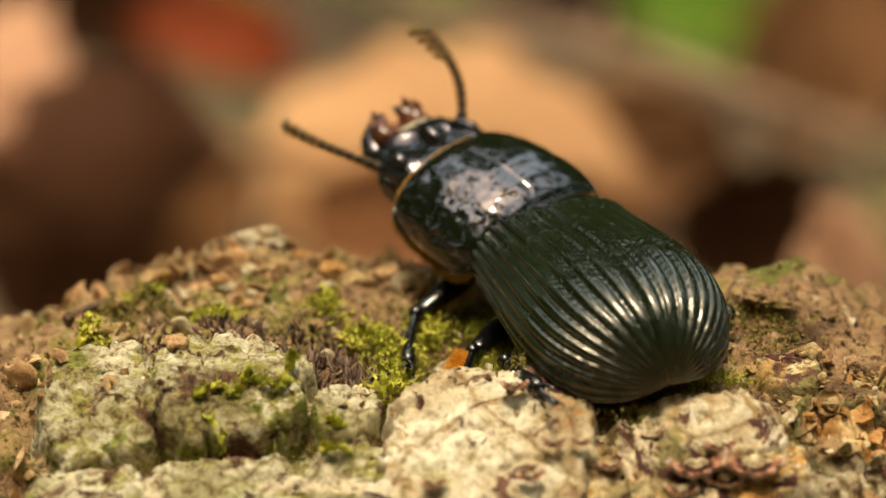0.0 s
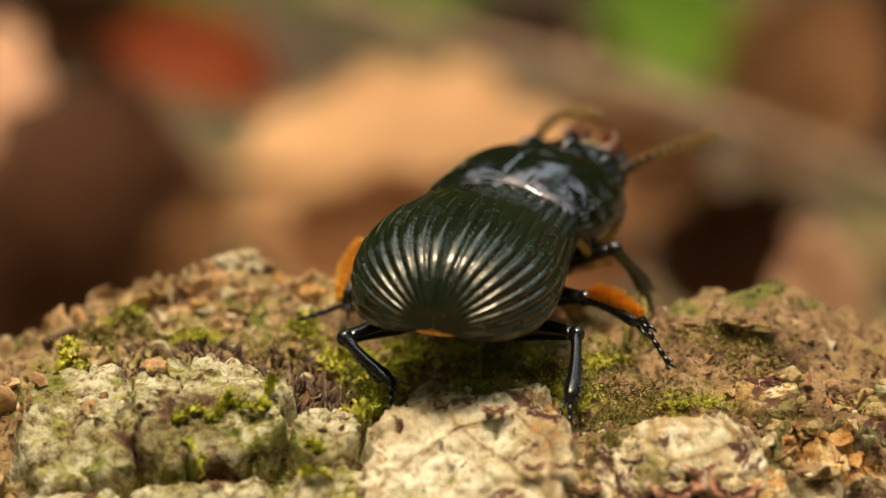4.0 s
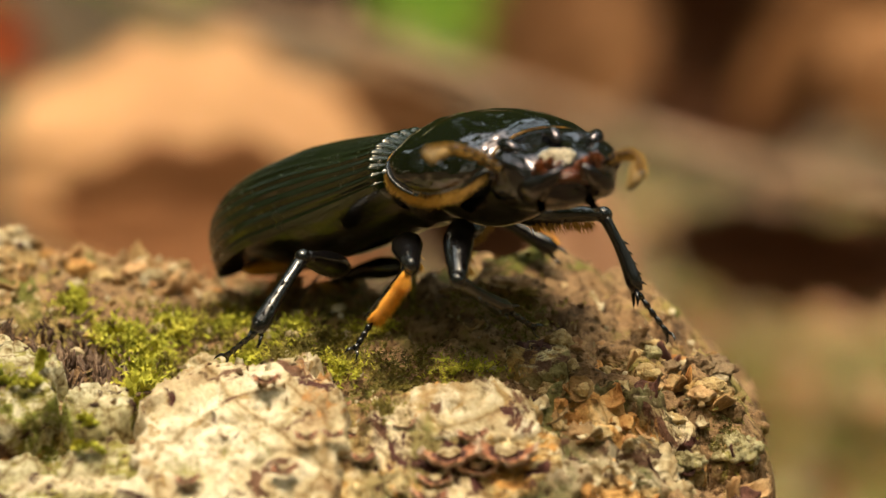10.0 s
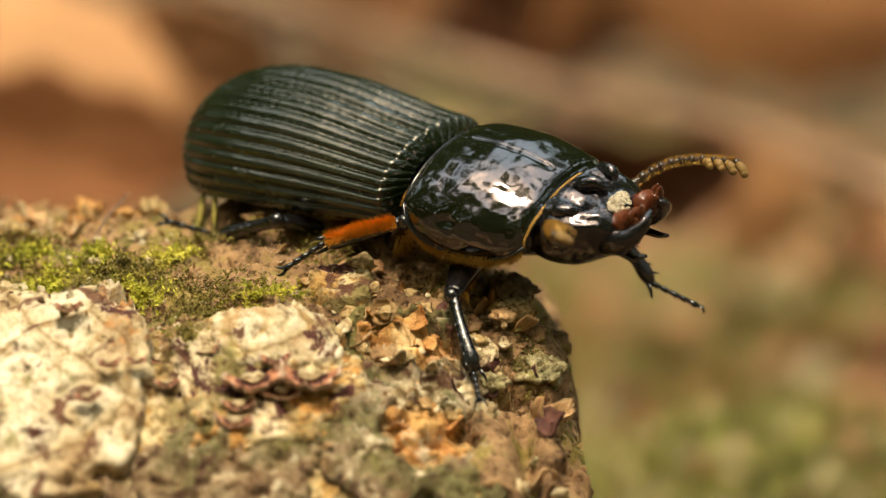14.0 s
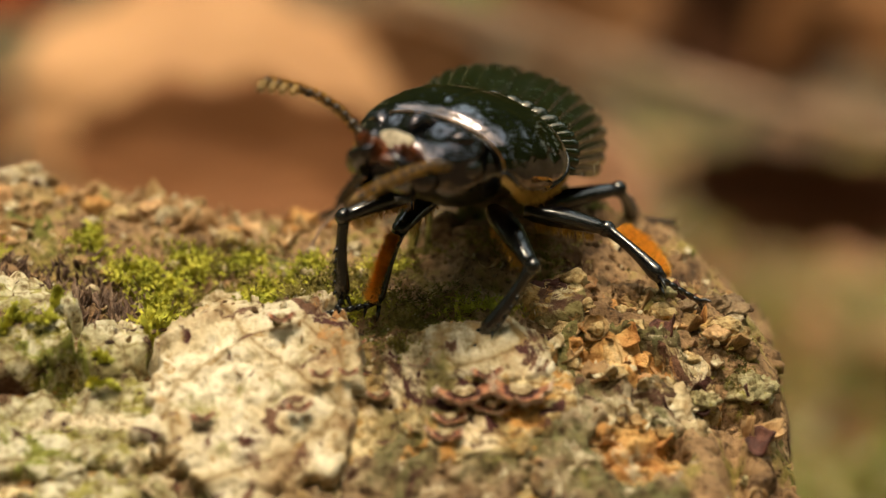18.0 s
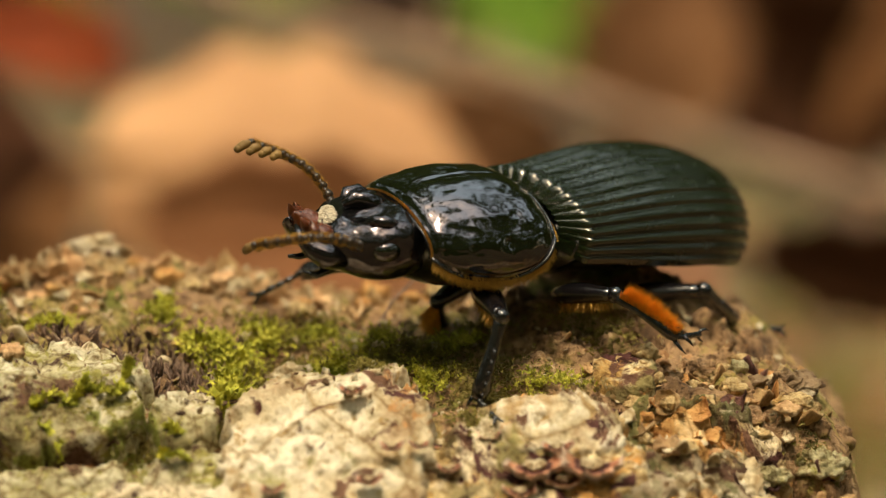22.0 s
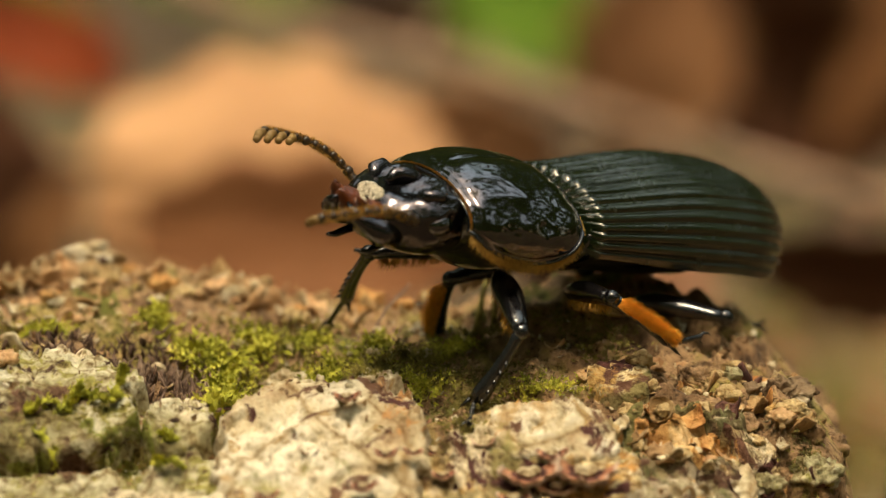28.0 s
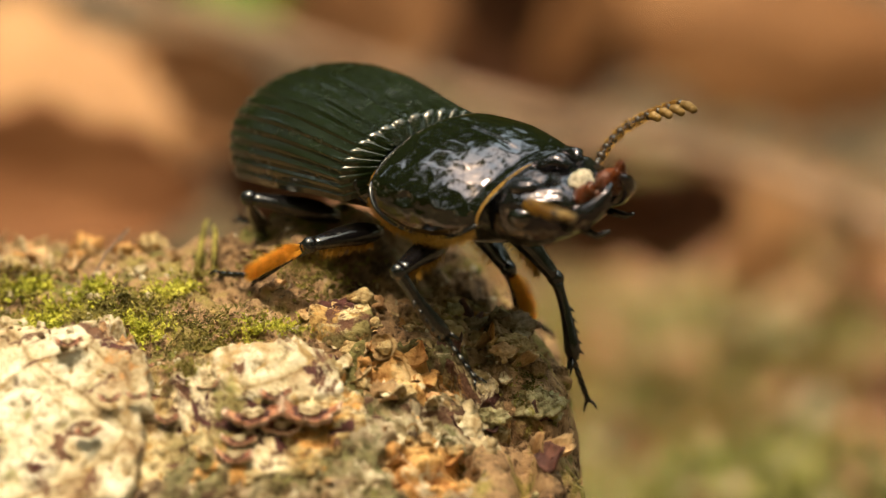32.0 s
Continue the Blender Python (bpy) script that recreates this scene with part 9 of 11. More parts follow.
        (28, pose(0.0036, -0.00274, -0.00308, 0.1, 15.5, -22.1)), (28.5, pose(0.00401, -0.00198, -0.00314, 0.1, 1.8, -13)), (29, pose(0.00425, -0.00118, -0.00324, 0.1, 22, -13)), (29.5, pose(0.00409, -0.00129, -0.00341, -0.4, 1, -12.3)),
        (30, pose(0.00389, -0.00141, -0.00358, -1, -4, -23.3)), (30.5, pose(0.00364, -0.00183, -0.00366, -0.5, 4.6, -36.4)), (31, pose(0.00378, -0.00142, -0.00369, -1.4, 3.9, -39.8)), (31.5, pose(0.00375, -0.00163, -0.00364, -1.9, 11.4, -50.2)),
        (32, pose(0.00362, -0.00165, -0.00376, -2.4, 0.1, -60))])
    walk(shin, [
        (0, pose(0.00948, -0.00414, -0.0017, 36.9, 76, 3)), (0.5, pose(0.0085, -0.00554, -0.00174, 14.6, 75.7, -28.3)), (1, pose(0.00756, -0.00661, -0.00242, 1.4, 65.3, -48.7)), (1.5, pose(0.00685, -0.00705, -0.0028, -3.3, 65.5, -56.5)),
        (2, pose(0.00778, -0.00609, -0.00279, -2.3, 64.2, -47.9)), (2.5, pose(0.00722, -0.00687, -0.00236, 3.6, 62.5, -48.7)), (3, pose(0.0064, -0.00754, -0.00175, 22.1, 67.3, -36.6)), (3.5, pose(0.00301, -0.00849, -0.00113, 66.8, 57.1, -19.6)),
        (4, pose(0.00055, -0.00791, -0.00053, 71.6, 45, -30.4)), (4.5, pose(0.00025, -0.00834, -0.00133, -19.6, 50.6, -113)), (5, pose(-5e-05, -0.00876, -0.00214, -58.9, 3.5, -141.5)), (5.5, pose(0.00216, -0.00846, -0.00186, -3.5, 46, -85.5)),
        (6, pose(0.00437, -0.00816, -0.00158, 64.3, 14.8, -17.1)), (6.5, pose(0.00437, -0.00825, -0.0027, 62.3, 34, -17.2)), (7, pose(0.00437, -0.00833, -0.00382, 59.6, 53.1, -18.4)), (7.5, pose(0.00382, -0.00851, -0.00402, 112, 63.2, 35)),
        (8, pose(0.00326, -0.0087, -0.00422, 156, 47.8, 80)), (8.5, pose(0.00312, -0.00858, -0.00504, 161.5, 42.8, 82.6)), (9, pose(0.00296, -0.00824, -0.00606, 167.6, 37.1, 85.5)), (9.5, pose(0.00376, -0.00715, -0.00735, 170, 28.4, 95.4)),
        (10, pose(0.00446, -0.00607, -0.00805, 168.7, 22.3, 103)), (10.5, pose(0.00342, -0.00767, -0.00683, 170.3, 32.6, 94)), (11, pose(0.00171, -0.0088, -0.00437, 168.1, 51.6, 78.9)), (11.5, pose(0.00405, -0.00816, -0.00544, 161.9, 40.7, 94.5)),
        (12, pose(0.0061, -0.00696, -0.00541, 150.6, 39, 103.1)), (12.5, pose(0.00296, -0.00656, -0.00021, 18.7, 76.6, -67.4)), (13, pose(0.00705, -0.00601, -0.00223, -19.5, 16.6, -56.5)), (13.5, pose(0.00666, -0.00661, -0.00469, -17.9, 20.2, -56.5)),
        (14, pose(0.00559, -0.00754, -0.00354, 37.1, 38.7, -41.5)), (14.5, pose(0.00424, -0.00836, -0.00291, 49.6, 48.9, -36)), (15, pose(0.00377, -0.00888, -0.00264, 43.6, 54.7, -42.5)), (15.5, pose(0.00435, -0.00893, -0.00245, 37.1, 59.7, -39.8)),
        (16, pose(0.0044, -0.00847, -0.00446, 88.6, 32, -2.6)), (16.5, pose(0.00544, -0.00754, -0.00584, 113.5, 29.2, 40.1)), (17, pose(0.00377, -0.00908, -0.00227, -24.8, 71.6, -101)), (17.5, pose(0.00479, -0.00852, -0.00455, -127.5, 77.6, 169.7)),
        (18, pose(0.00533, -0.00731, -0.00631, -161.3, 69.9, 148.5)), (18.5, pose(0.00559, -0.00677, -0.00665, -179.2, 77.9, 136.6)), (19, pose(0.00559, -0.00632, -0.00701, 98.7, 85, 56.4)), (19.5, pose(0.00658, -0.00608, -0.00619, -138.5, 81.8, -167.6)),
        (20, pose(0.00719, -0.00588, -0.0056, -130.4, 70, -154.3)), (20.5, pose(0.00696, -0.00606, -0.00568, 64.9, 86.1, 32.4)), (21, pose(0.00634, -0.0057, -0.00676, 76.1, 57.9, 19.2)), (21.5, pose(0.00704, -0.00639, -0.00419, -77.8, 70.8, -107.6)),
        (22, pose(0.00607, -0.00723, -0.00524, -90.5, 26, -99.1)), (22.5, pose(0.00678, -0.00631, -0.00543, -85.7, 45.7, -97.8)), (23, pose(0.00675, -0.00599, -0.00595, -82.8, 64.8, -99.3)), (23.5, pose(0.0071, -0.00565, -0.00572, -86.3, 61.8, -97.4)),
        (24, pose(0.0074, -0.00548, -0.00534, -88.7, 58.3, -97.8)), (24.5, pose(0.00759, -0.00539, -0.00487, -76.8, 64.4, -88.2)), (25, pose(0.0077, -0.00527, -0.00465, -60.4, 69.8, -72.9)), (25.5, pose(0.00767, -0.00529, -0.00467, -60.6, 69.9, -73.3)),
        (26, pose(0.00794, -0.00494, -0.00459, -81.8, 66.8, -91.2)), (26.5, pose(0.00825, -0.00494, -0.0045, -94.5, 61.5, -106.6)), (27, pose(0.00847, -0.00499, -0.00446, -100.2, 55.7, -115.6)), (27.5, pose(0.00862, -0.00474, -0.00457, -106.4, 50.8, -120.6)),
        (28, pose(0.0086, -0.00477, -0.00458, -106.5, 50.8, -120.8)), (28.5, pose(0.00947, -0.00325, -0.00333, 170, 70.1, 157.4)), (29, pose(0.00931, -0.00236, -0.00534, 108.1, 46.3, 80.8)), (29.5, pose(0.00955, -0.00249, -0.0035, 141.9, 59.9, 133.2)),
        (30, pose(0.00902, -0.00362, -0.00319, -152.9, 44.5, 175.1)), (30.5, pose(0.00813, -0.00514, -0.00411, 167, 64.6, 131.3)), (31, pose(0.00807, -0.00501, -0.00408, 73.5, 50, 26)), (31.5, pose(0.00725, -0.00585, -0.00475, 44.5, 62.5, -13.2)),
        (32, pose(0.00643, -0.0065, -0.00376, 133.2, 67.9, 75.5))])
    walk(foot, [
        (0, pose(0.01079, -0.00407, -0.00694, -30.3, 71.3, 112.8)), (0.5, pose(0.00968, -0.00617, -0.00698, -2.1, 86.2, 149.1)), (1, pose(0.00904, -0.0083, -0.00733, 125.5, 76.9, -78.3)), (1.5, pose(0.00809, -0.00892, -0.00771, -12.5, 48.2, -47.4)),
        (2, pose(0.00935, -0.00783, -0.00766, 131.7, 65.6, -51.3)), (2.5, pose(0.00887, -0.00875, -0.00715, -13.7, 47.6, -40.8)), (3, pose(0.00808, -0.00877, -0.00673, -4.2, 46.3, -32.7)), (3.5, pose(0.00578, -0.00948, -0.00565, -2.4, 44.7, -18.6)),
        (4, pose(0.00384, -0.00985, -0.00435, -78.5, 44.4, -2.8)), (4.5, pose(-0.00021, -0.01099, -0.00341, -53.2, 0.7, -48.1)), (5, pose(-0.00427, -0.01212, -0.00246, -4.8, -7.3, -106.9)), (5.5, pose(0.00255, -0.01091, -0.00271, 31.9, -2.3, -90.9)),
        (6, pose(0.00937, -0.0097, -0.00295, 68.6, -7.8, -75)), (6.5, pose(0.00841, -0.00953, -0.00555, 24, -2.1, -64.7)), (7, pose(0.00745, -0.00935, -0.00814, -19.5, 9.1, -61.3)), (7.5, pose(0.00567, -0.00724, -0.00818, -27.1, 18.4, 12)),
        (8, pose(0.00389, -0.00512, -0.00822, -19.3, 27.9, 90.3)), (8.5, pose(0.00362, -0.00466, -0.00871, -27.5, 29.1, 92.4)), (9, pose(0.0033, -0.00395, -0.00932, -43.8, 29.3, 95.4)), (9.5, pose(0.00332, -0.00243, -0.00991, -50.1, 23.1, 102.9)),
        (10, pose(0.00334, -0.00121, -0.0101, -53.8, 18.2, 109.3)), (10.5, pose(0.0031, -0.00314, -0.00974, -27.8, 21.8, 100.9)), (11, pose(0.00236, -0.00551, -0.00859, -17.7, 26.9, 91.5)), (11.5, pose(0.00374, -0.00408, -0.00896, 81.7, 58.7, 25.8)),
        (12, pose(0.00516, -0.00287, -0.00881, 24.8, 26.9, -46)), (12.5, pose(0.00344, -0.00771, -0.00547, -4.1, -2.6, -49.3)), (13, pose(0.00991, -0.01033, -0.00379, -52.2, 58.3, 68)), (13.5, pose(0.00946, -0.01084, -0.00656, -16.5, 4.8, -51.7)),
        (14, pose(0.00873, -0.01034, -0.00692, 9.2, 5.4, -48.1)), (14.5, pose(0.00711, -0.01045, -0.00697, 7.9, 6, -44.2)), (15, pose(0.00607, -0.01098, -0.00706, -1.7, 6, -40.3)), (15.5, pose(0.00645, -0.01067, -0.00711, -2.2, 5.9, -36.2)),
        (16, pose(0.00897, -0.00868, -0.00732, 48.4, 14.3, -28.1)), (16.5, pose(0.00905, -0.0045, -0.00848, 82.4, 35.2, -12.7)), (17, pose(0.00344, -0.01076, -0.00739, -20.7, 30.1, -37)), (17.5, pose(0.00364, -0.00831, -0.00982, -2, 35.3, -18.7)),
        (18, pose(0.00375, -0.00634, -0.01138, 10.7, 36.2, -0.6)), (18.5, pose(0.00477, -0.00599, -0.01193, 8, 27.7, -3.8)), (19, pose(0.00584, -0.00593, -0.01239, 4.8, 19.5, -8.7)), (19.5, pose(0.00584, -0.00625, -0.01153, -0.9, 16.9, 5.8)),
        (20, pose(0.00553, -0.00668, -0.01067, -2.1, 14, 19.4)), (20.5, pose(0.00728, -0.00585, -0.01106, 11, 69.9, -30.3)), (21, pose(0.00905, -0.00475, -0.01133, 10.7, 35.6, -140.4)), (21.5, pose(0.00649, -0.00807, -0.00929, -12.6, 49, -92.6)),
        (22, pose(0.0053, -0.01203, -0.00761, -87.4, 41.6, -38.3)), (22.5, pose(0.00627, -0.01005, -0.00929, -77.3, 50.7, -45.4)), (23, pose(0.00638, -0.00826, -0.01084, -51.3, 57.1, -60.8)), (23.5, pose(0.00677, -0.00818, -0.01049, -63.5, 58.9, -53.4)),
        (24, pose(0.00701, -0.0083, -0.00993, -70.9, 59.8, -46.7)), (24.5, pose(0.00766, -0.00772, -0.00974, -46.3, 55.5, -58.6)), (25, pose(0.00825, -0.00705, -0.00972, -4.8, 50.8, -68.4)), (25.5, pose(0.00821, -0.00707, -0.00974, -4.9, 50.8, -68.6)),
        (26, pose(0.00789, -0.00707, -0.00955, -14.3, 51.2, -81)), (26.5, pose(0.00752, -0.00742, -0.00924, -24.7, 49.3, -94.5)), (27, pose(0.00715, -0.00773, -0.00893, -27.8, 46.7, -106.9)), (27.5, pose(0.00689, -0.00768, -0.00874, -17.6, 44.2, -117.2)),
        (28, pose(0.00686, -0.0077, -0.00875, -17.7, 44.2, -117.5)), (28.5, pose(0.00777, -0.00254, -0.00841, 159.3, 89.2, 137.5)), (29, pose(0.0099, 0.00133, -0.00924, 71.6, 43.3, 52.1)), (29.5, pose(0.0077, -0.00051, -0.00818, -5.7, 56.2, -57)),
        (30, pose(0.00519, -0.00329, -0.00697, -45.4, 6.2, -111.1)), (30.5, pose(0.00659, -0.0034, -0.00899, 22, 9.2, 12.2)), (31, pose(0.01119, -0.00348, -0.00822, -84.5, 50.5, 46)), (31.5, pose(0.00969, -0.00642, -0.00954, -7.5, 36.1, -6)),
        (32, pose(0.00694, -0.00452, -0.00876, 34.6, 48.7, 8.9))])
    thigh, shin, foot = legs["RM"]
    walk(thigh, [
        (0, pose(-0.00213, -0.00294, -0.00369, -12, 9.5, -81.5)), (0.5, pose(-0.00213, -0.00294, -0.00369, -15.7, -0.9, -99.5)), (1, pose(-0.00212, -0.00294, -0.0037, -16.1, -11.9, -117.1)), (1.5, pose(-0.00212, -0.00297, -0.00367, -7.5, -9.2, -116.2)),
        (2, pose(-0.00213, -0.003, -0.00365, 1.1, -6.6, -114.9)), (2.5, pose(-0.00217, -0.00298, -0.00364, 0.9, -4, -127.8)), (3, pose(-0.0022, -0.00296, -0.00363, 0.8, -6.3, -125.2)), (3.5, pose(-0.00222, -0.00295, -0.00363, 0.8, -10, -127.1)),
        (4, pose(-0.00223, -0.00294, -0.00363, 1, -16.2, -126.8)), (4.5, pose(-0.00227, -0.00291, -0.00363, 0.5, -25, -103)), (5, pose(-0.00231, -0.00288, -0.00363, -4.3, -32.8, -77)), (5.5, pose(-0.00235, -0.00279, -0.00367, -7.8, -23.5, -20.9)),
        (6, pose(-0.00239, -0.0027, -0.00372, -1.6, -15.6, 31.5)), (6.5, pose(-0.00218, -0.00294, -0.00366, 1.6, -13.4, -72.4)), (7, pose(-0.00197, -0.00315, -0.00361, 0.2, -10.9, -64)), (7.5, pose(-0.00197, -0.00314, -0.00361, 0.3, -7.2, -64.3)),
        (8, pose(-0.00197, -0.00314, -0.00361, 0.4, -2, -64.4)), (8.5, pose(-0.00193, -0.00318, -0.0036, 0.2, 1.3, -60.4)), (9, pose(-0.00187, -0.00321, -0.00361, 0.2, 8.5, -58.8)), (9.5, pose(-0.00186, -0.00321, -0.00362, 0.4, 18.6, -50.2)),
        (10, pose(-0.00185, -0.00321, -0.00361, 0.4, 27.5, -46)), (10.5, pose(-0.00191, -0.00319, -0.0036, 0.1, 11.9, -57.5)), (11, pose(-0.00196, -0.00317, -0.00359, -0.3, -10.5, -72.5)), (11.5, pose(-0.00192, -0.00318, -0.00361, 0.1, -7.3, -74.5)),
        (12, pose(-0.00188, -0.0032, -0.00361, 0.3, -6.8, -78.2)), (12.5, pose(-0.00206, -0.00316, -0.00354, -1, -38, -29.2)), (13, pose(-0.00212, -0.00307, -0.00359, -0.3, -31.5, -55.5)), (13.5, pose(-0.00216, -0.00305, -0.00358, -0.5, -41.6, -37.3)),
        (14, pose(-0.00218, -0.00304, -0.00357, -0.7, -40.5, -39.4)), (14.5, pose(-0.0022, -0.00305, -0.00356, -1.2, -37.7, -48.3)), (15, pose(-0.00221, -0.00306, -0.00354, -1.7, -31.1, -56.1)), (15.5, pose(-0.00223, -0.00307, -0.00352, -1.9, -26.4, -50.7)),
        (16, pose(-0.00226, -0.00308, -0.00349, -1.6, -22.3, -30.4)), (16.5, pose(-0.00234, -0.00301, -0.0035, -2.1, -0.6, -58.9)), (17, pose(-0.00241, -0.00296, -0.00349, -1.6, 4.2, -38.5)), (17.5, pose(-0.00238, -0.00296, -0.00352, 2.7, 18.5, -27.1)),
        (18, pose(-0.00235, -0.00296, -0.00354, 10.6, 31.5, -13.2)), (18.5, pose(-0.00251, -0.00288, -0.00349, 5.3, 35.7, -6.3)), (19, pose(-0.00268, -0.00279, -0.00344, 0.3, 40.5, 0.5)), (19.5, pose(-0.00266, -0.00277, -0.00347, 0.6, 36.7, 6.1)),
        (20, pose(-0.00263, -0.00276, -0.0035, 0.4, 32.4, 4.7)), (20.5, pose(-0.0026, -0.00276, -0.00352, -2, 39.5, -56.9)), (21, pose(-0.00257, -0.00277, -0.00354, -1.8, 46.3, -129)), (21.5, pose(-0.00247, -0.00281, -0.00357, -0.8, 54.7, -46)),
        (22, pose(-0.00237, -0.00285, -0.00361, 0, 27.5, 2.7)), (22.5, pose(-0.00242, -0.00283, -0.00359, 0.2, 29.6, 5.1)), (23, pose(-0.00248, -0.00282, -0.00357, 0.2, 33.9, 4.4)), (23.5, pose(-0.00239, -0.00286, -0.00359, 0.1, 34, 3.2)),
        (24, pose(-0.0023, -0.00291, -0.00361, 0, 33.5, 0.9)), (24.5, pose(-0.0023, -0.00291, -0.00361, 0, 29.4, -1.1)), (25, pose(-0.0023, -0.00291, -0.00361, 0, 26.5, -2.1)), (25.5, pose(-0.00231, -0.0029, -0.00361, 0, 26.5, -2.2)),
        (26, pose(-0.00232, -0.00289, -0.00361, 0, 24.8, -1)), (26.5, pose(-0.00233, -0.00289, -0.00361, 0, 22.3, -1.6)), (27, pose(-0.00233, -0.00288, -0.00361, 0, 19.7, -2.2)), (27.5, pose(-0.00234, -0.00288, -0.00361, 0, 18.4, -1.2)),
        (28, pose(-0.00236, -0.00287, -0.00361, 0, 18.4, -1.4)), (28.5, pose(-0.00236, -0.00286, -0.00361, 0.2, 1.7, -46.1)), (29, pose(-0.00236, -0.00286, -0.00362, 0.4, -20.3, -93.4)), (29.5, pose(-0.0025, -0.00281, -0.00355, -2.7, -10, -109)),
        (30, pose(-0.00265, -0.00277, -0.00348, -8.4, -1, -124.9)), (30.5, pose(-0.00249, -0.00289, -0.0035, -3.5, -5.6, -92.1)), (31, pose(-0.00232, -0.00301, -0.00352, -1.9, -12.1, -59.3)), (31.5, pose(-0.00231, -0.00304, -0.0035, -2.3, -8.8, -75.1)),
        (32, pose(-0.00231, -0.00304, -0.00349, -2.8, -9.2, -83.2))])
    walk(shin, [
        (0, pose(-0.00134, -0.00821, -0.00458, 45.9, 54.3, -46)), (0.5, pose(-0.00294, -0.00793, -0.00358, -26, 58, -125.3)), (1, pose(-0.00453, -0.00764, -0.00258, -55.9, 26, -163.7)), (1.5, pose(-0.00446, -0.00775, -0.0028, -57.1, 19.3, -154.6)),
        (2, pose(-0.00439, -0.00786, -0.00302, -59.3, 12.9, -145.7)), (2.5, pose(-0.00547, -0.00723, -0.00327, -37, 28.1, -149.8)), (3, pose(-0.00529, -0.00736, -0.00305, -30.7, 24, -142.1)), (3.5, pose(-0.00542, -0.0072, -0.00269, -11.8, 12, -131.6)),
        (4, pose(-0.00534, -0.00709, -0.00213, 8.4, 2.1, -124.1)), (4.5, pose(-0.00332, -0.0072, -0.00141, -18.4, 14.5, -127.9)), (5, pose(-0.00129, -0.0073, -0.0007, -47.9, 23.6, -137.5)), (5.5, pose(0.00038, -0.00364, -0.00149, -140, 71.5, -156.6)),
        (6, pose(0.00205, 2e-05, -0.00227, 86, 35.4, 137.5)), (6.5, pose(-0.00059, -0.00795, -0.00241, -106.7, 35.7, 153.2)), (7, pose(0.00036, -0.00792, -0.00257, -87.1, 31.9, -166.6)), (7.5, pose(0.00035, -0.00797, -0.00294, -93.6, 29.1, -174.8)),
        (8, pose(0.00035, -0.00801, -0.00342, -101, 25.2, 177.2)), (8.5, pose(0.00073, -0.00787, -0.00372, -99, 30.1, -165.9)), (9, pose(0.0009, -0.00777, -0.00441, -98.1, 33.4, -150.5)), (9.5, pose(0.00141, -0.00714, -0.00533, -122.1, 30.7, -170.1)),
        (10, pose(0.00148, -0.00666, -0.0061, -139.8, 23.2, 174.9)), (10.5, pose(0.00094, -0.00765, -0.00473, -114.4, 21.5, -178.8)), (11, pose(-0.00036, -0.00824, -0.00261, -81.4, 20.2, -166.1)), (11.5, pose(-0.0005, -0.00834, -0.00292, -86.2, 25.7, -171.3)),
        (12, pose(-0.00078, -0.00845, -0.00297, -86.6, 32.8, -172.6)), (12.5, pose(0.00165, -0.00524, -0.00022, -61.2, 32, -133.3)), (13, pose(0.00049, -0.00687, -0.00077, -54.6, -9, -99)), (13.5, pose(0.00105, -0.0055, 0, -47.5, 1.5, -143.3)),
        (14, pose(0.00099, -0.00565, -7e-05, -49.7, 4.1, -136.2)), (14.5, pose(0.00065, -0.00623, -0.00026, -49.3, 8.9, -119.2)), (15, pose(0.00037, -0.0069, -0.00076, -42, 12.2, -98.4)), (15.5, pose(0.00082, -0.00682, -0.00112, -41.3, 11.9, -85.8)),
        (16, pose(0.00205, -0.0056, -0.00144, -84.8, 25.7, -165.5)), (16.5, pose(0.00045, -0.00763, -0.00345, 19.8, 15.5, -53.1)), (17, pose(0.0018, -0.00631, -0.00389, -102.4, 55.3, -140.6)), (17.5, pose(0.00197, -0.00516, -0.00513, -80.7, 73.8, -106)),
        (18, pose(0.00213, -0.00401, -0.00636, -1.7, 73.8, -14.6)), (18.5, pose(0.00178, -0.00338, -0.00666, 68.1, 61.3, 29.5)), (19, pose(0.00143, -0.00275, -0.00695, 98.7, 41.2, 32.2)), (19.5, pose(0.00165, -0.00232, -0.0067, 82.4, 41.4, 28.7)),
        (20, pose(0.00191, -0.00238, -0.00639, 74.9, 42.3, 32.6)), (20.5, pose(-0.00032, -0.00625, -0.00696, 172.2, 40.3, 113.1)), (21, pose(-0.00492, -0.00567, -0.00744, -113.6, 43.9, 175.3)), (21.5, pose(-0.00031, -0.00506, -0.00799, -154.2, 23.6, -177.3)),
        (22, pose(0.00242, -0.00263, -0.00611, -155.7, 32.5, -152.5)), (22.5, pose(0.00225, -0.00241, -0.00626, -156.1, 41.9, -148.2)), (23, pose(0.002, -0.00248, -0.00657, -158.9, 50.9, -149.9)), (23.5, pose(0.00208, -0.00262, -0.0066, -152.4, 51.2, -142.9)),
        (24, pose(0.0022, -0.00284, -0.00659, -145.9, 49.9, -136.9)), (24.5, pose(0.00241, -0.00299, -0.00627, -142.4, 50.8, -136.6)), (25, pose(0.00254, -0.00308, -0.00602, -140.4, 51.7, -136.8)), (25.5, pose(0.00252, -0.00309, -0.00602, -140.6, 51.6, -137)),
        (26, pose(0.00258, -0.00298, -0.00587, -140.9, 53, -137)), (26.5, pose(0.00267, -0.00302, -0.00566, -139.7, 53.4, -137.5)), (27, pose(0.00274, -0.00308, -0.00544, -137.8, 54.1, -137.1)), (27.5, pose(0.00278, -0.00298, -0.00531, -136.9, 55.9, -135.6)),
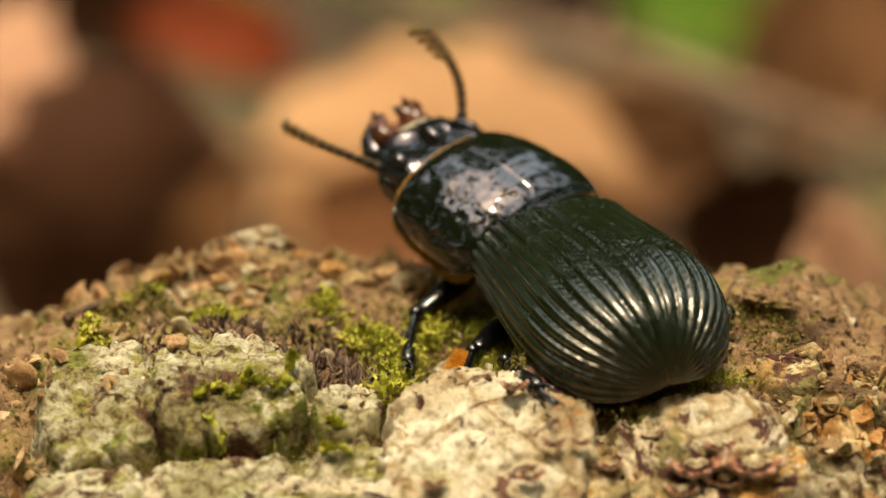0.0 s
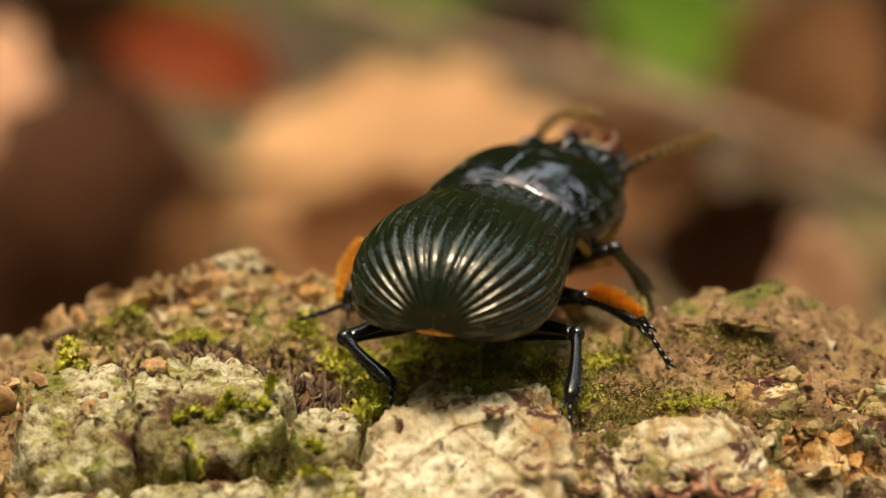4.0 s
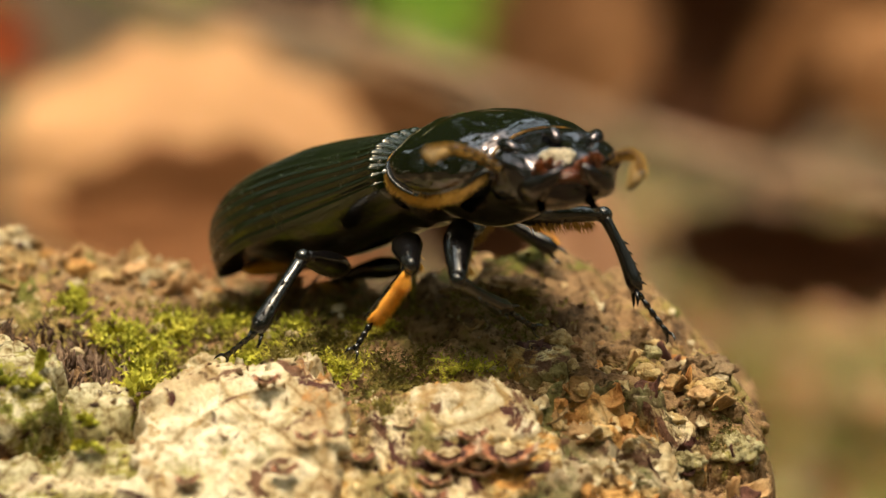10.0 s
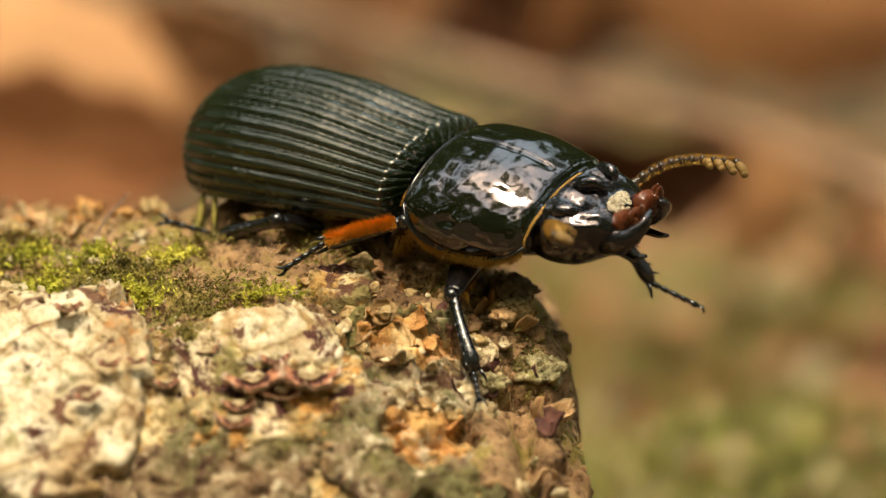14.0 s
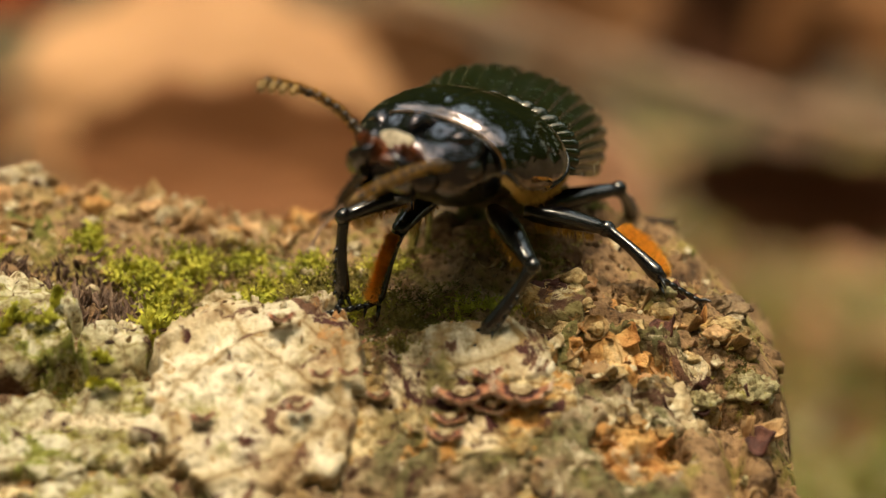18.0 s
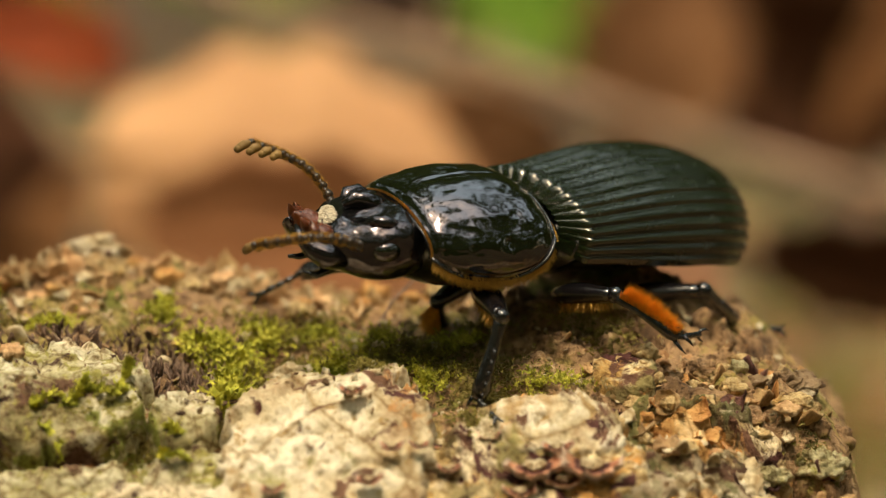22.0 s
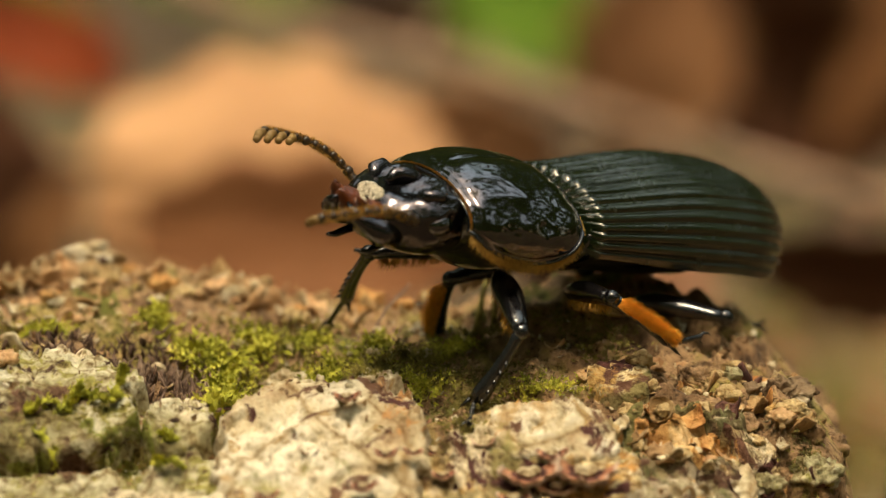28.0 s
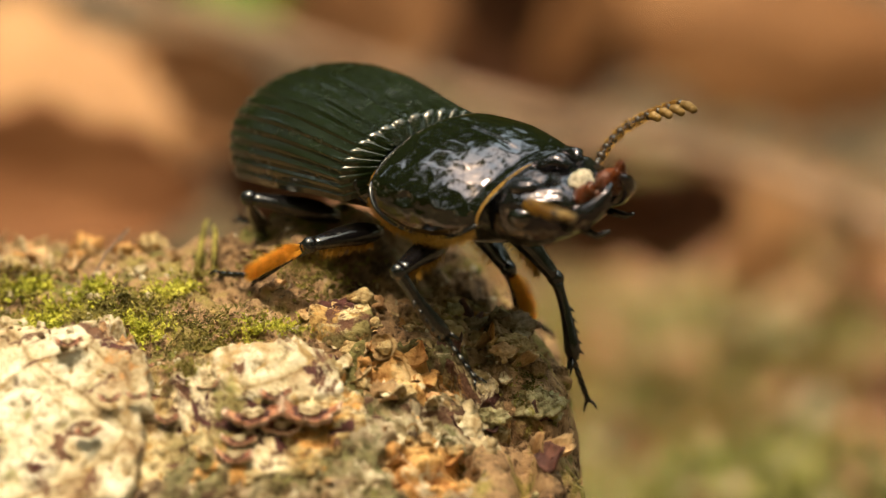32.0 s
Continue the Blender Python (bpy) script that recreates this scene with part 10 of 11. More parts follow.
        (28, pose(0.00277, -0.00299, -0.00531, -137, 55.8, -135.8)), (28.5, pose(0.00139, -0.00675, -0.00377, -105.1, 46.8, -155)), (29, pose(-0.00265, -0.00791, -0.00174, -36.7, 41.1, -130.2)), (29.5, pose(-0.0042, -0.00755, -0.00256, -28.6, 42.8, -135.2)),
        (30, pose(-0.00574, -0.0072, -0.00338, -20.5, 45, -140)), (30.5, pose(-0.00268, -0.00737, -0.00288, -47.7, 34.7, -139.5)), (31, pose(0.00037, -0.00755, -0.00238, -72.3, 25.6, -133.9)), (31.5, pose(-0.00094, -0.00819, -0.00267, -77.2, 15.7, -150.3)),
        (32, pose(-0.00168, -0.00833, -0.00263, -71.5, 20.8, -148.1))])
    walk(foot, [
        (0, pose(0.00077, -0.01039, -0.0088, -4.3, 39.4, -55.1)), (0.5, pose(-0.00412, -0.00968, -0.00683, -23.3, 18.5, -123.8)), (1, pose(-0.00901, -0.00896, -0.00486, -12.2, -5.7, 178.1)), (1.5, pose(-0.0088, -0.00984, -0.00453, -81.8, -2.5, -144.5)),
        (2, pose(-0.00858, -0.01072, -0.00419, -145.2, 33.1, -132.2)), (2.5, pose(-0.00943, -0.00954, -0.00571, -154.8, 51.8, -137.9)), (3, pose(-0.00903, -0.01027, -0.00516, -162.8, 49.6, -133.8)), (3.5, pose(-0.0088, -0.011, -0.00378, -176.5, 44.3, -129.7)),
        (4, pose(-0.00825, -0.0114, -0.00232, 178.6, 38.9, -125)), (4.5, pose(-0.00653, -0.01096, -0.00255, 75.8, 23.6, -162.9)), (5, pose(-0.0048, -0.01052, -0.00279, -4.4, -8.5, -147.4)), (5.5, pose(-0.00294, -0.00382, -0.00404, -19.7, 1.5, -107.6)),
        (6, pose(-0.00107, 0.00288, -0.00529, -25.4, 18.9, -69.6)), (6.5, pose(-0.00436, -0.00605, -0.00544, -55.1, 14.1, -116.3)), (7, pose(-0.00394, -0.00893, -0.00533, -79.7, 34.5, -118.2)), (7.5, pose(-0.00417, -0.00839, -0.00546, -77, 32.6, -114.9)),
        (8, pose(-0.00435, -0.00778, -0.00564, -76.3, 29.9, -113.9)), (8.5, pose(-0.00363, -0.00897, -0.00633, -100.2, 32.4, -154.4)), (9, pose(-0.00288, -0.00991, -0.00728, 60.1, 19.3, 169.6)), (9.5, pose(-0.00299, -0.00791, -0.00799, -91.7, 34.1, -144.3)),
        (10, pose(-0.00329, -0.00624, -0.00815, -67.2, 37.5, -87.9)), (10.5, pose(-0.0039, -0.00775, -0.00663, -115.3, 35.4, -153.5)), (11, pose(-0.0051, -0.00941, -0.0044, 79.3, 17.2, 155)), (11.5, pose(-0.00513, -0.00905, -0.00518, -84.8, 25.4, -151.6)),
        (12, pose(-0.00512, -0.00901, -0.00578, -59.2, 11.8, -98.4)), (12.5, pose(-0.00137, -0.00845, -0.00297, -36.3, -2.3, -104.2)), (13, pose(-0.00031, -0.01194, 5e-05, 111.8, 58.7, -168.8)), (13.5, pose(-0.00312, -0.00861, -0.00012, -97.4, 7, -107.5)),
        (14, pose(-0.00275, -0.00924, -0.00044, -108.3, 12.9, -112.4)), (14.5, pose(-0.00186, -0.01073, -0.00106, 131.3, 24.4, -135.9)), (15, pose(-0.00037, -0.01193, -0.00185, 90.2, 26.8, -162.7)), (15.5, pose(0.0012, -0.01189, -0.0022, 82, 24.9, -168.8)),
        (16, pose(-0.00249, -0.00678, -0.00369, -63.8, 5.9, -69.3)), (16.5, pose(0.00346, -0.01164, -0.00484, 67.5, 15.2, -167.8)), (17, pose(-0.00048, -0.0082, -0.00816, -25.5, -18.8, -91.7)), (17.5, pose(0.00153, -0.00629, -0.00976, -16.4, 2.7, -73.1)),
        (18, pose(0.00354, -0.00438, -0.01135, -0.1, 19.6, -50)), (18.5, pose(0.00414, -0.00252, -0.01087, 27.9, 27.3, -35.9)), (19, pose(0.00474, -0.00066, -0.01038, 58.2, 27.7, -19)), (19.5, pose(0.00507, -0.00045, -0.01013, 59.4, 29.3, -18.3)),
        (20, pose(0.00516, -0.00031, -0.00989, 59.7, 31.1, -18.1)), (20.5, pose(-0.00188, -0.00261, -0.01033, 0.6, 48.9, -66.1)), (21, pose(-0.00866, -0.00536, -0.01105, -62.4, 39.1, -120.7)), (21.5, pose(-0.00507, -0.00529, -0.01007, -67.1, 7.8, -118.5)),
        (22, pose(-0.00148, -0.00465, -0.0089, -32.9, -22.8, -117)), (22.5, pose(-0.00103, -0.00445, -0.00973, -35, -11.2, -102.6)), (23, pose(-0.00084, -0.00412, -0.01061, -34.7, 1, -92.4)), (23.5, pose(-0.00052, -0.00458, -0.01066, -33.2, 1.1, -89.4)),
        (24, pose(-0.00025, -0.00513, -0.01057, -32.8, 0.4, -87.1)), (24.5, pose(2e-05, -0.00525, -0.01029, -31.4, -0.4, -87.9)), (25, pose(0.00019, -0.00529, -0.0101, -30.4, -0.7, -88.7)), (25.5, pose(0.00016, -0.00528, -0.0101, -30.4, -0.7, -88.8)),
        (26, pose(0.00029, -0.00511, -0.01002, -27.3, -3.6, -92.3)), (26.5, pose(0.00038, -0.00512, -0.00983, -24.3, -7.5, -97.1)), (27, pose(0.00051, -0.00515, -0.00965, -20.7, -11.3, -102)), (27.5, pose(0.0007, -0.00502, -0.00962, -17, -14.2, -105.5)),
        (28, pose(0.00067, -0.00502, -0.00962, -17, -14.2, -105.6)), (28.5, pose(-0.00184, -0.00826, -0.00757, -24.4, -1.5, -125.4)), (29, pose(-0.00519, -0.01091, -0.00516, 22.4, 14.7, -144.5)), (29.5, pose(-0.00687, -0.01023, -0.00611, 7, 19.2, -139.7)),
        (30, pose(-0.00856, -0.00956, -0.00706, -8.5, 24.7, -136.3)), (30.5, pose(-0.00572, -0.01024, -0.00585, 11.6, 11.3, -141.7)), (31, pose(-0.00288, -0.01092, -0.00464, 32.4, 0.6, -151.3)), (31.5, pose(-0.00528, -0.01068, -0.00408, 45.1, 11.5, -154.7)),
        (32, pose(-0.0058, -0.01091, -0.00448, 40.7, 1.3, -166))])
    thigh, shin, foot = legs["RH"]
    walk(thigh, [
        (0, pose(-0.00791, -0.00259, -0.00412, -17.9, -8, -106.9)), (0.5, pose(-0.0079, -0.00258, -0.00414, -17.6, -12.2, -113.9)), (1, pose(-0.0079, -0.00258, -0.00415, -16.8, -16.4, -121)), (1.5, pose(-0.00791, -0.00268, -0.00406, -8.2, -19.8, -126.6)),
        (2, pose(-0.00792, -0.00279, -0.00397, 1, -22.3, -132.8)), (2.5, pose(-0.00796, -0.00271, -0.00395, 1.2, -38, -114.2)), (3, pose(-0.00799, -0.00266, -0.00393, 1.1, -32.6, -112.8)), (3.5, pose(-0.008, -0.00261, -0.00393, 1, -23.4, -118.6)),
        (4, pose(-0.00802, -0.00256, -0.00393, 1, -13, -123.2)), (4.5, pose(-0.00805, -0.00247, -0.00391, -2.8, -28.1, -125.5)), (5, pose(-0.00809, -0.00238, -0.00389, -6.6, -43.3, -127)), (5.5, pose(-0.00809, -0.00206, -0.00405, -2.9, -30.9, -115.6)),
        (6, pose(-0.0081, -0.00174, -0.00421, 3, -19.4, -104.4)), (6.5, pose(-0.00796, -0.00258, -0.00403, 1.8, -31.6, -108.3)), (7, pose(-0.00777, -0.00336, -0.00383, 0.2, -27.7, -105.7)), (7.5, pose(-0.00777, -0.00334, -0.00385, 0.4, -24.2, -94.7)),
        (8, pose(-0.00777, -0.00332, -0.00385, 0.4, -22.4, -83.3)), (8.5, pose(-0.00772, -0.00346, -0.00383, 0.3, -21.9, -80)), (9, pose(-0.00766, -0.0036, -0.00383, 0.3, -17.7, -79.7)), (9.5, pose(-0.00765, -0.0036, -0.00386, 0.4, -12.3, -69.9)),
        (10, pose(-0.00764, -0.00361, -0.00386, 0.4, -4.2, -65.8)), (10.5, pose(-0.0077, -0.00353, -0.00381, 0.1, -16.5, -81.6)), (11, pose(-0.00776, -0.00345, -0.00376, -0.2, -23.9, -107.3)), (11.5, pose(-0.00772, -0.00349, -0.00381, 0.1, -27.3, -71.1)),
        (12, pose(-0.00767, -0.00355, -0.00384, 0.3, -22.9, -68.4)), (12.5, pose(-0.00787, -0.00332, -0.00366, -1.3, -39.7, -67.1)), (13, pose(-0.00792, -0.00306, -0.00376, -0.4, -40.1, -99.7)), (13.5, pose(-0.00796, -0.00303, -0.0037, -1, -35.1, -87.8)),
        (14, pose(-0.00799, -0.00302, -0.00365, -1.4, -33.4, -84.7)), (14.5, pose(-0.00801, -0.00303, -0.00361, -1.7, -31.7, -81.1)), (15, pose(-0.00802, -0.00305, -0.00356, -2, -30, -76.7)), (15.5, pose(-0.00804, -0.00307, -0.00349, -2.4, -29.4, -67.7)),
        (16, pose(-0.00807, -0.00308, -0.00342, -1.7, -8, -138.7)), (16.5, pose(-0.00814, -0.00284, -0.00344, -2.5, -12.9, -109.2)), (17, pose(-0.00821, -0.00267, -0.00343, -2.4, -13.8, -118)), (17.5, pose(-0.00817, -0.00269, -0.0035, -1.8, -12, -120.5)),
        (18, pose(-0.00815, -0.00267, -0.00358, -1.4, -10.2, -121.6)), (18.5, pose(-0.0083, -0.00238, -0.00343, -2.2, -8.3, -123.2)), (19, pose(-0.00844, -0.00209, -0.00326, -3.2, -8.2, -126.6)), (19.5, pose(-0.00842, -0.00204, -0.00336, -2.6, -8.1, -125.6)),
        (20, pose(-0.00839, -0.002, -0.00346, -2, -7.7, -127.2)), (20.5, pose(-0.00836, -0.00201, -0.00352, -1.6, -7.7, -127.6)), (21, pose(-0.00833, -0.00201, -0.00359, -1.3, -7.2, -127.2)), (21.5, pose(-0.00824, -0.00215, -0.00371, -0.5, -9.4, -128.4)),
        (22, pose(-0.00815, -0.00228, -0.00384, 0.2, -6.8, -125.4)), (22.5, pose(-0.0082, -0.00222, -0.00377, -0.3, -6.2, -123)), (23, pose(-0.00825, -0.00218, -0.00368, -0.8, -7.4, -126.1)), (23.5, pose(-0.00817, -0.00232, -0.00376, -0.3, -6.5, -124)),
        (24, pose(-0.00809, -0.00247, -0.00384, 0.2, -6.8, -124.1)), (24.5, pose(-0.00808, -0.00248, -0.00385, 0.2, -6.9, -123.9)), (25, pose(-0.00808, -0.00248, -0.00385, 0.3, -6.9, -124)), (25.5, pose(-0.00809, -0.00245, -0.00384, 0.2, -6.9, -124.2)),
        (26, pose(-0.0081, -0.00243, -0.00383, 0.2, -5.2, -123.3)), (26.5, pose(-0.00811, -0.00241, -0.00383, 0.2, -7.4, -124.3)), (27, pose(-0.00812, -0.00239, -0.00384, 0.2, -9.2, -125.5)), (27.5, pose(-0.00812, -0.00236, -0.00383, 0.2, -7.2, -124.7)),
        (28, pose(-0.00814, -0.00234, -0.00382, 0.1, -7.2, -124.9)), (28.5, pose(-0.00813, -0.00232, -0.00384, 0.2, -8.5, -123.8)), (29, pose(-0.00813, -0.0023, -0.00386, 0.3, -8.7, -124.9)), (29.5, pose(-0.00828, -0.00219, -0.0036, -1, -16.2, -125.4)),
        (30, pose(-0.00841, -0.00204, -0.00337, -2.6, -16.4, -127.9)), (30.5, pose(-0.00825, -0.00237, -0.00354, -2.4, -19.3, -123.6)), (31, pose(-0.00812, -0.00284, -0.0035, -2.1, -28.1, -116.8)), (31.5, pose(-0.00811, -0.00291, -0.00346, -1.8, -18.7, -129.5)),
        (32, pose(-0.00812, -0.00296, -0.00341, -3, -27.5, -102.8))])
    walk(shin, [
        (0, pose(-0.00969, -0.00847, -0.00326, -85.8, 14.1, 147.6)), (0.5, pose(-0.01033, -0.00807, -0.00283, -78.8, 19, 152.7)), (1, pose(-0.01097, -0.00767, -0.0024, -71.1, 23.3, 158.7)), (1.5, pose(-0.01139, -0.00734, -0.00201, -68, 20.2, 154.7)),
        (2, pose(-0.01182, -0.007, -0.00162, -64.7, 17.4, 150.6)), (2.5, pose(-0.00996, -0.00717, -0.00013, -52, 38.1, 169.4)), (3, pose(-0.01001, -0.00747, -0.00059, -54.7, 37.2, 173.6)), (3.5, pose(-0.01073, -0.0076, -0.00147, -55.6, 33.9, 178.4)),
        (4, pose(-0.01132, -0.00762, -0.00253, -56.1, 26.8, -171.8)), (4.5, pose(-0.01106, -0.0068, -0.00109, -52.8, 27, 166.4)), (5, pose(-0.01081, -0.00599, 0.00036, -49.9, 28.2, 144.5)), (5.5, pose(-0.01018, -0.00669, -0.00089, -61.7, 30.4, 155.8)),
        (6, pose(-0.00954, -0.0074, -0.00215, -73.3, 34.6, 166.7)), (6.5, pose(-0.00963, -0.00759, -0.00079, -55.4, 34.6, 177.8)), (7, pose(-0.00925, -0.00864, -0.00095, -14.7, 26.5, -119.4)), (7.5, pose(-0.00824, -0.00897, -0.00131, -27.1, 26.5, -119)),
        (8, pose(-0.0071, -0.00902, -0.0015, -41, 27.6, -122.3)), (8.5, pose(-0.00673, -0.00914, -0.00151, -55.5, 33.7, -141.3)), (9, pose(-0.0066, -0.00941, -0.00194, -71.7, 34.4, -162.9)), (9.5, pose(-0.00557, -0.00929, -0.00254, -68.8, 39.9, -141.7)),
        (10, pose(-0.00509, -0.00925, -0.0034, -55.2, 43.7, -113.6)), (10.5, pose(-0.00683, -0.00941, -0.00205, -37.6, 37.2, -116.1)), (11, pose(-0.00944, -0.00886, -0.00125, -5.1, 20.3, -111.2)), (11.5, pose(-0.00593, -0.00871, -0.00098, -62.4, 12.1, -156.3)),
        (12, pose(-0.00557, -0.00886, -0.00143, -63.9, -1.5, 173.7)), (12.5, pose(-0.00601, -0.00771, 0.0003, -52.5, 15.9, 171.9)), (13, pose(-0.00872, -0.00774, 0.00023, -41.7, -2.9, -145.6)), (13.5, pose(-0.00777, -0.0081, -0.00014, -58.8, 20.6, 172.3)),
        (14, pose(-0.0075, -0.00818, -0.00024, -61.1, 22.6, 175.8)), (14.5, pose(-0.0072, -0.00824, -0.00035, -65.8, 29.7, 177.8)), (15, pose(-0.00679, -0.00828, -0.00045, -72.7, 37.3, 178.2)), (15.5, pose(-0.006, -0.00807, -0.00044, -78.4, 40.3, -179.5)),
        (16, pose(-0.01269, -0.00713, -0.00255, -62.1, 31.5, 167.3)), (16.5, pose(-0.01013, -0.00855, -0.00206, -67.5, 15.7, -168.8)), (17, pose(-0.01103, -0.00799, -0.00194, -43.9, 33.7, -156)), (17.5, pose(-0.01124, -0.00791, -0.0022, -37, 42.3, -153.5)),
        (18, pose(-0.01134, -0.00787, -0.00248, -30.1, 48, -148.6)), (18.5, pose(-0.01165, -0.00751, -0.00254, -32.7, 50.6, -152.6)), (19, pose(-0.01209, -0.00702, -0.00238, -33, 50.7, -156.2)), (19.5, pose(-0.01199, -0.00703, -0.00249, -34, 52.1, -156.6)),
        (20, pose(-0.01211, -0.00689, -0.00262, -31.9, 52.1, -156.1)), (20.5, pose(-0.01211, -0.00687, -0.00269, -31.6, 52.6, -156.3)), (21, pose(-0.01206, -0.00691, -0.00281, -31.3, 52.9, -155.5)), (21.5, pose(-0.01204, -0.00694, -0.0027, -29.2, 54.5, -155.8)),
        (22, pose(-0.01171, -0.0073, -0.0031, -28, 52.4, -150.3)), (22.5, pose(-0.01156, -0.00739, -0.0031, -27.7, 49.5, -146.8)), (23, pose(-0.01186, -0.00715, -0.00288, -22.5, 46.5, -144.9)), (23.5, pose(-0.01162, -0.00743, -0.00304, -23.7, 46.6, -143.6)),
        (24, pose(-0.01154, -0.00757, -0.0031, -22.5, 46.8, -142.8)), (24.5, pose(-0.01153, -0.00758, -0.00311, -22.5, 46.8, -142.6)), (25, pose(-0.01152, -0.00758, -0.00311, -22.8, 46.3, -142.9)), (25.5, pose(-0.01155, -0.00754, -0.0031, -22.9, 46.2, -143.1)),
        (26, pose(-0.01149, -0.00759, -0.00326, -24, 45.7, -142.5)), (26.5, pose(-0.01158, -0.00749, -0.00304, -23.5, 45.9, -143.8)), (27, pose(-0.01167, -0.00737, -0.00284, -22.9, 45.9, -145)), (27.5, pose(-0.01164, -0.00742, -0.00306, -23.5, 44.6, -143.9)),
        (28, pose(-0.01166, -0.00738, -0.00305, -23.6, 44.6, -144.1)), (28.5, pose(-0.01155, -0.00742, -0.00292, -25.8, 38.7, -143.7)), (29, pose(-0.01164, -0.00732, -0.00292, -31.2, 32, -146.9)), (29.5, pose(-0.01173, -0.00704, -0.00187, -28.8, 33.5, -149.7)),
        (30, pose(-0.01206, -0.00673, -0.00161, -29.6, 26, -150.3)), (30.5, pose(-0.01149, -0.00725, -0.00149, -34.7, 22.1, -150.6)), (31, pose(-0.01059, -0.00772, -0.00059, -50.4, 26.8, -175.6)), (31.5, pose(-0.01185, -0.00744, -0.00148, -59.4, 28.4, 168.6)),
        (32, pose(-0.00935, -0.00832, -0.00055, -74.3, 34.8, 151.3))])
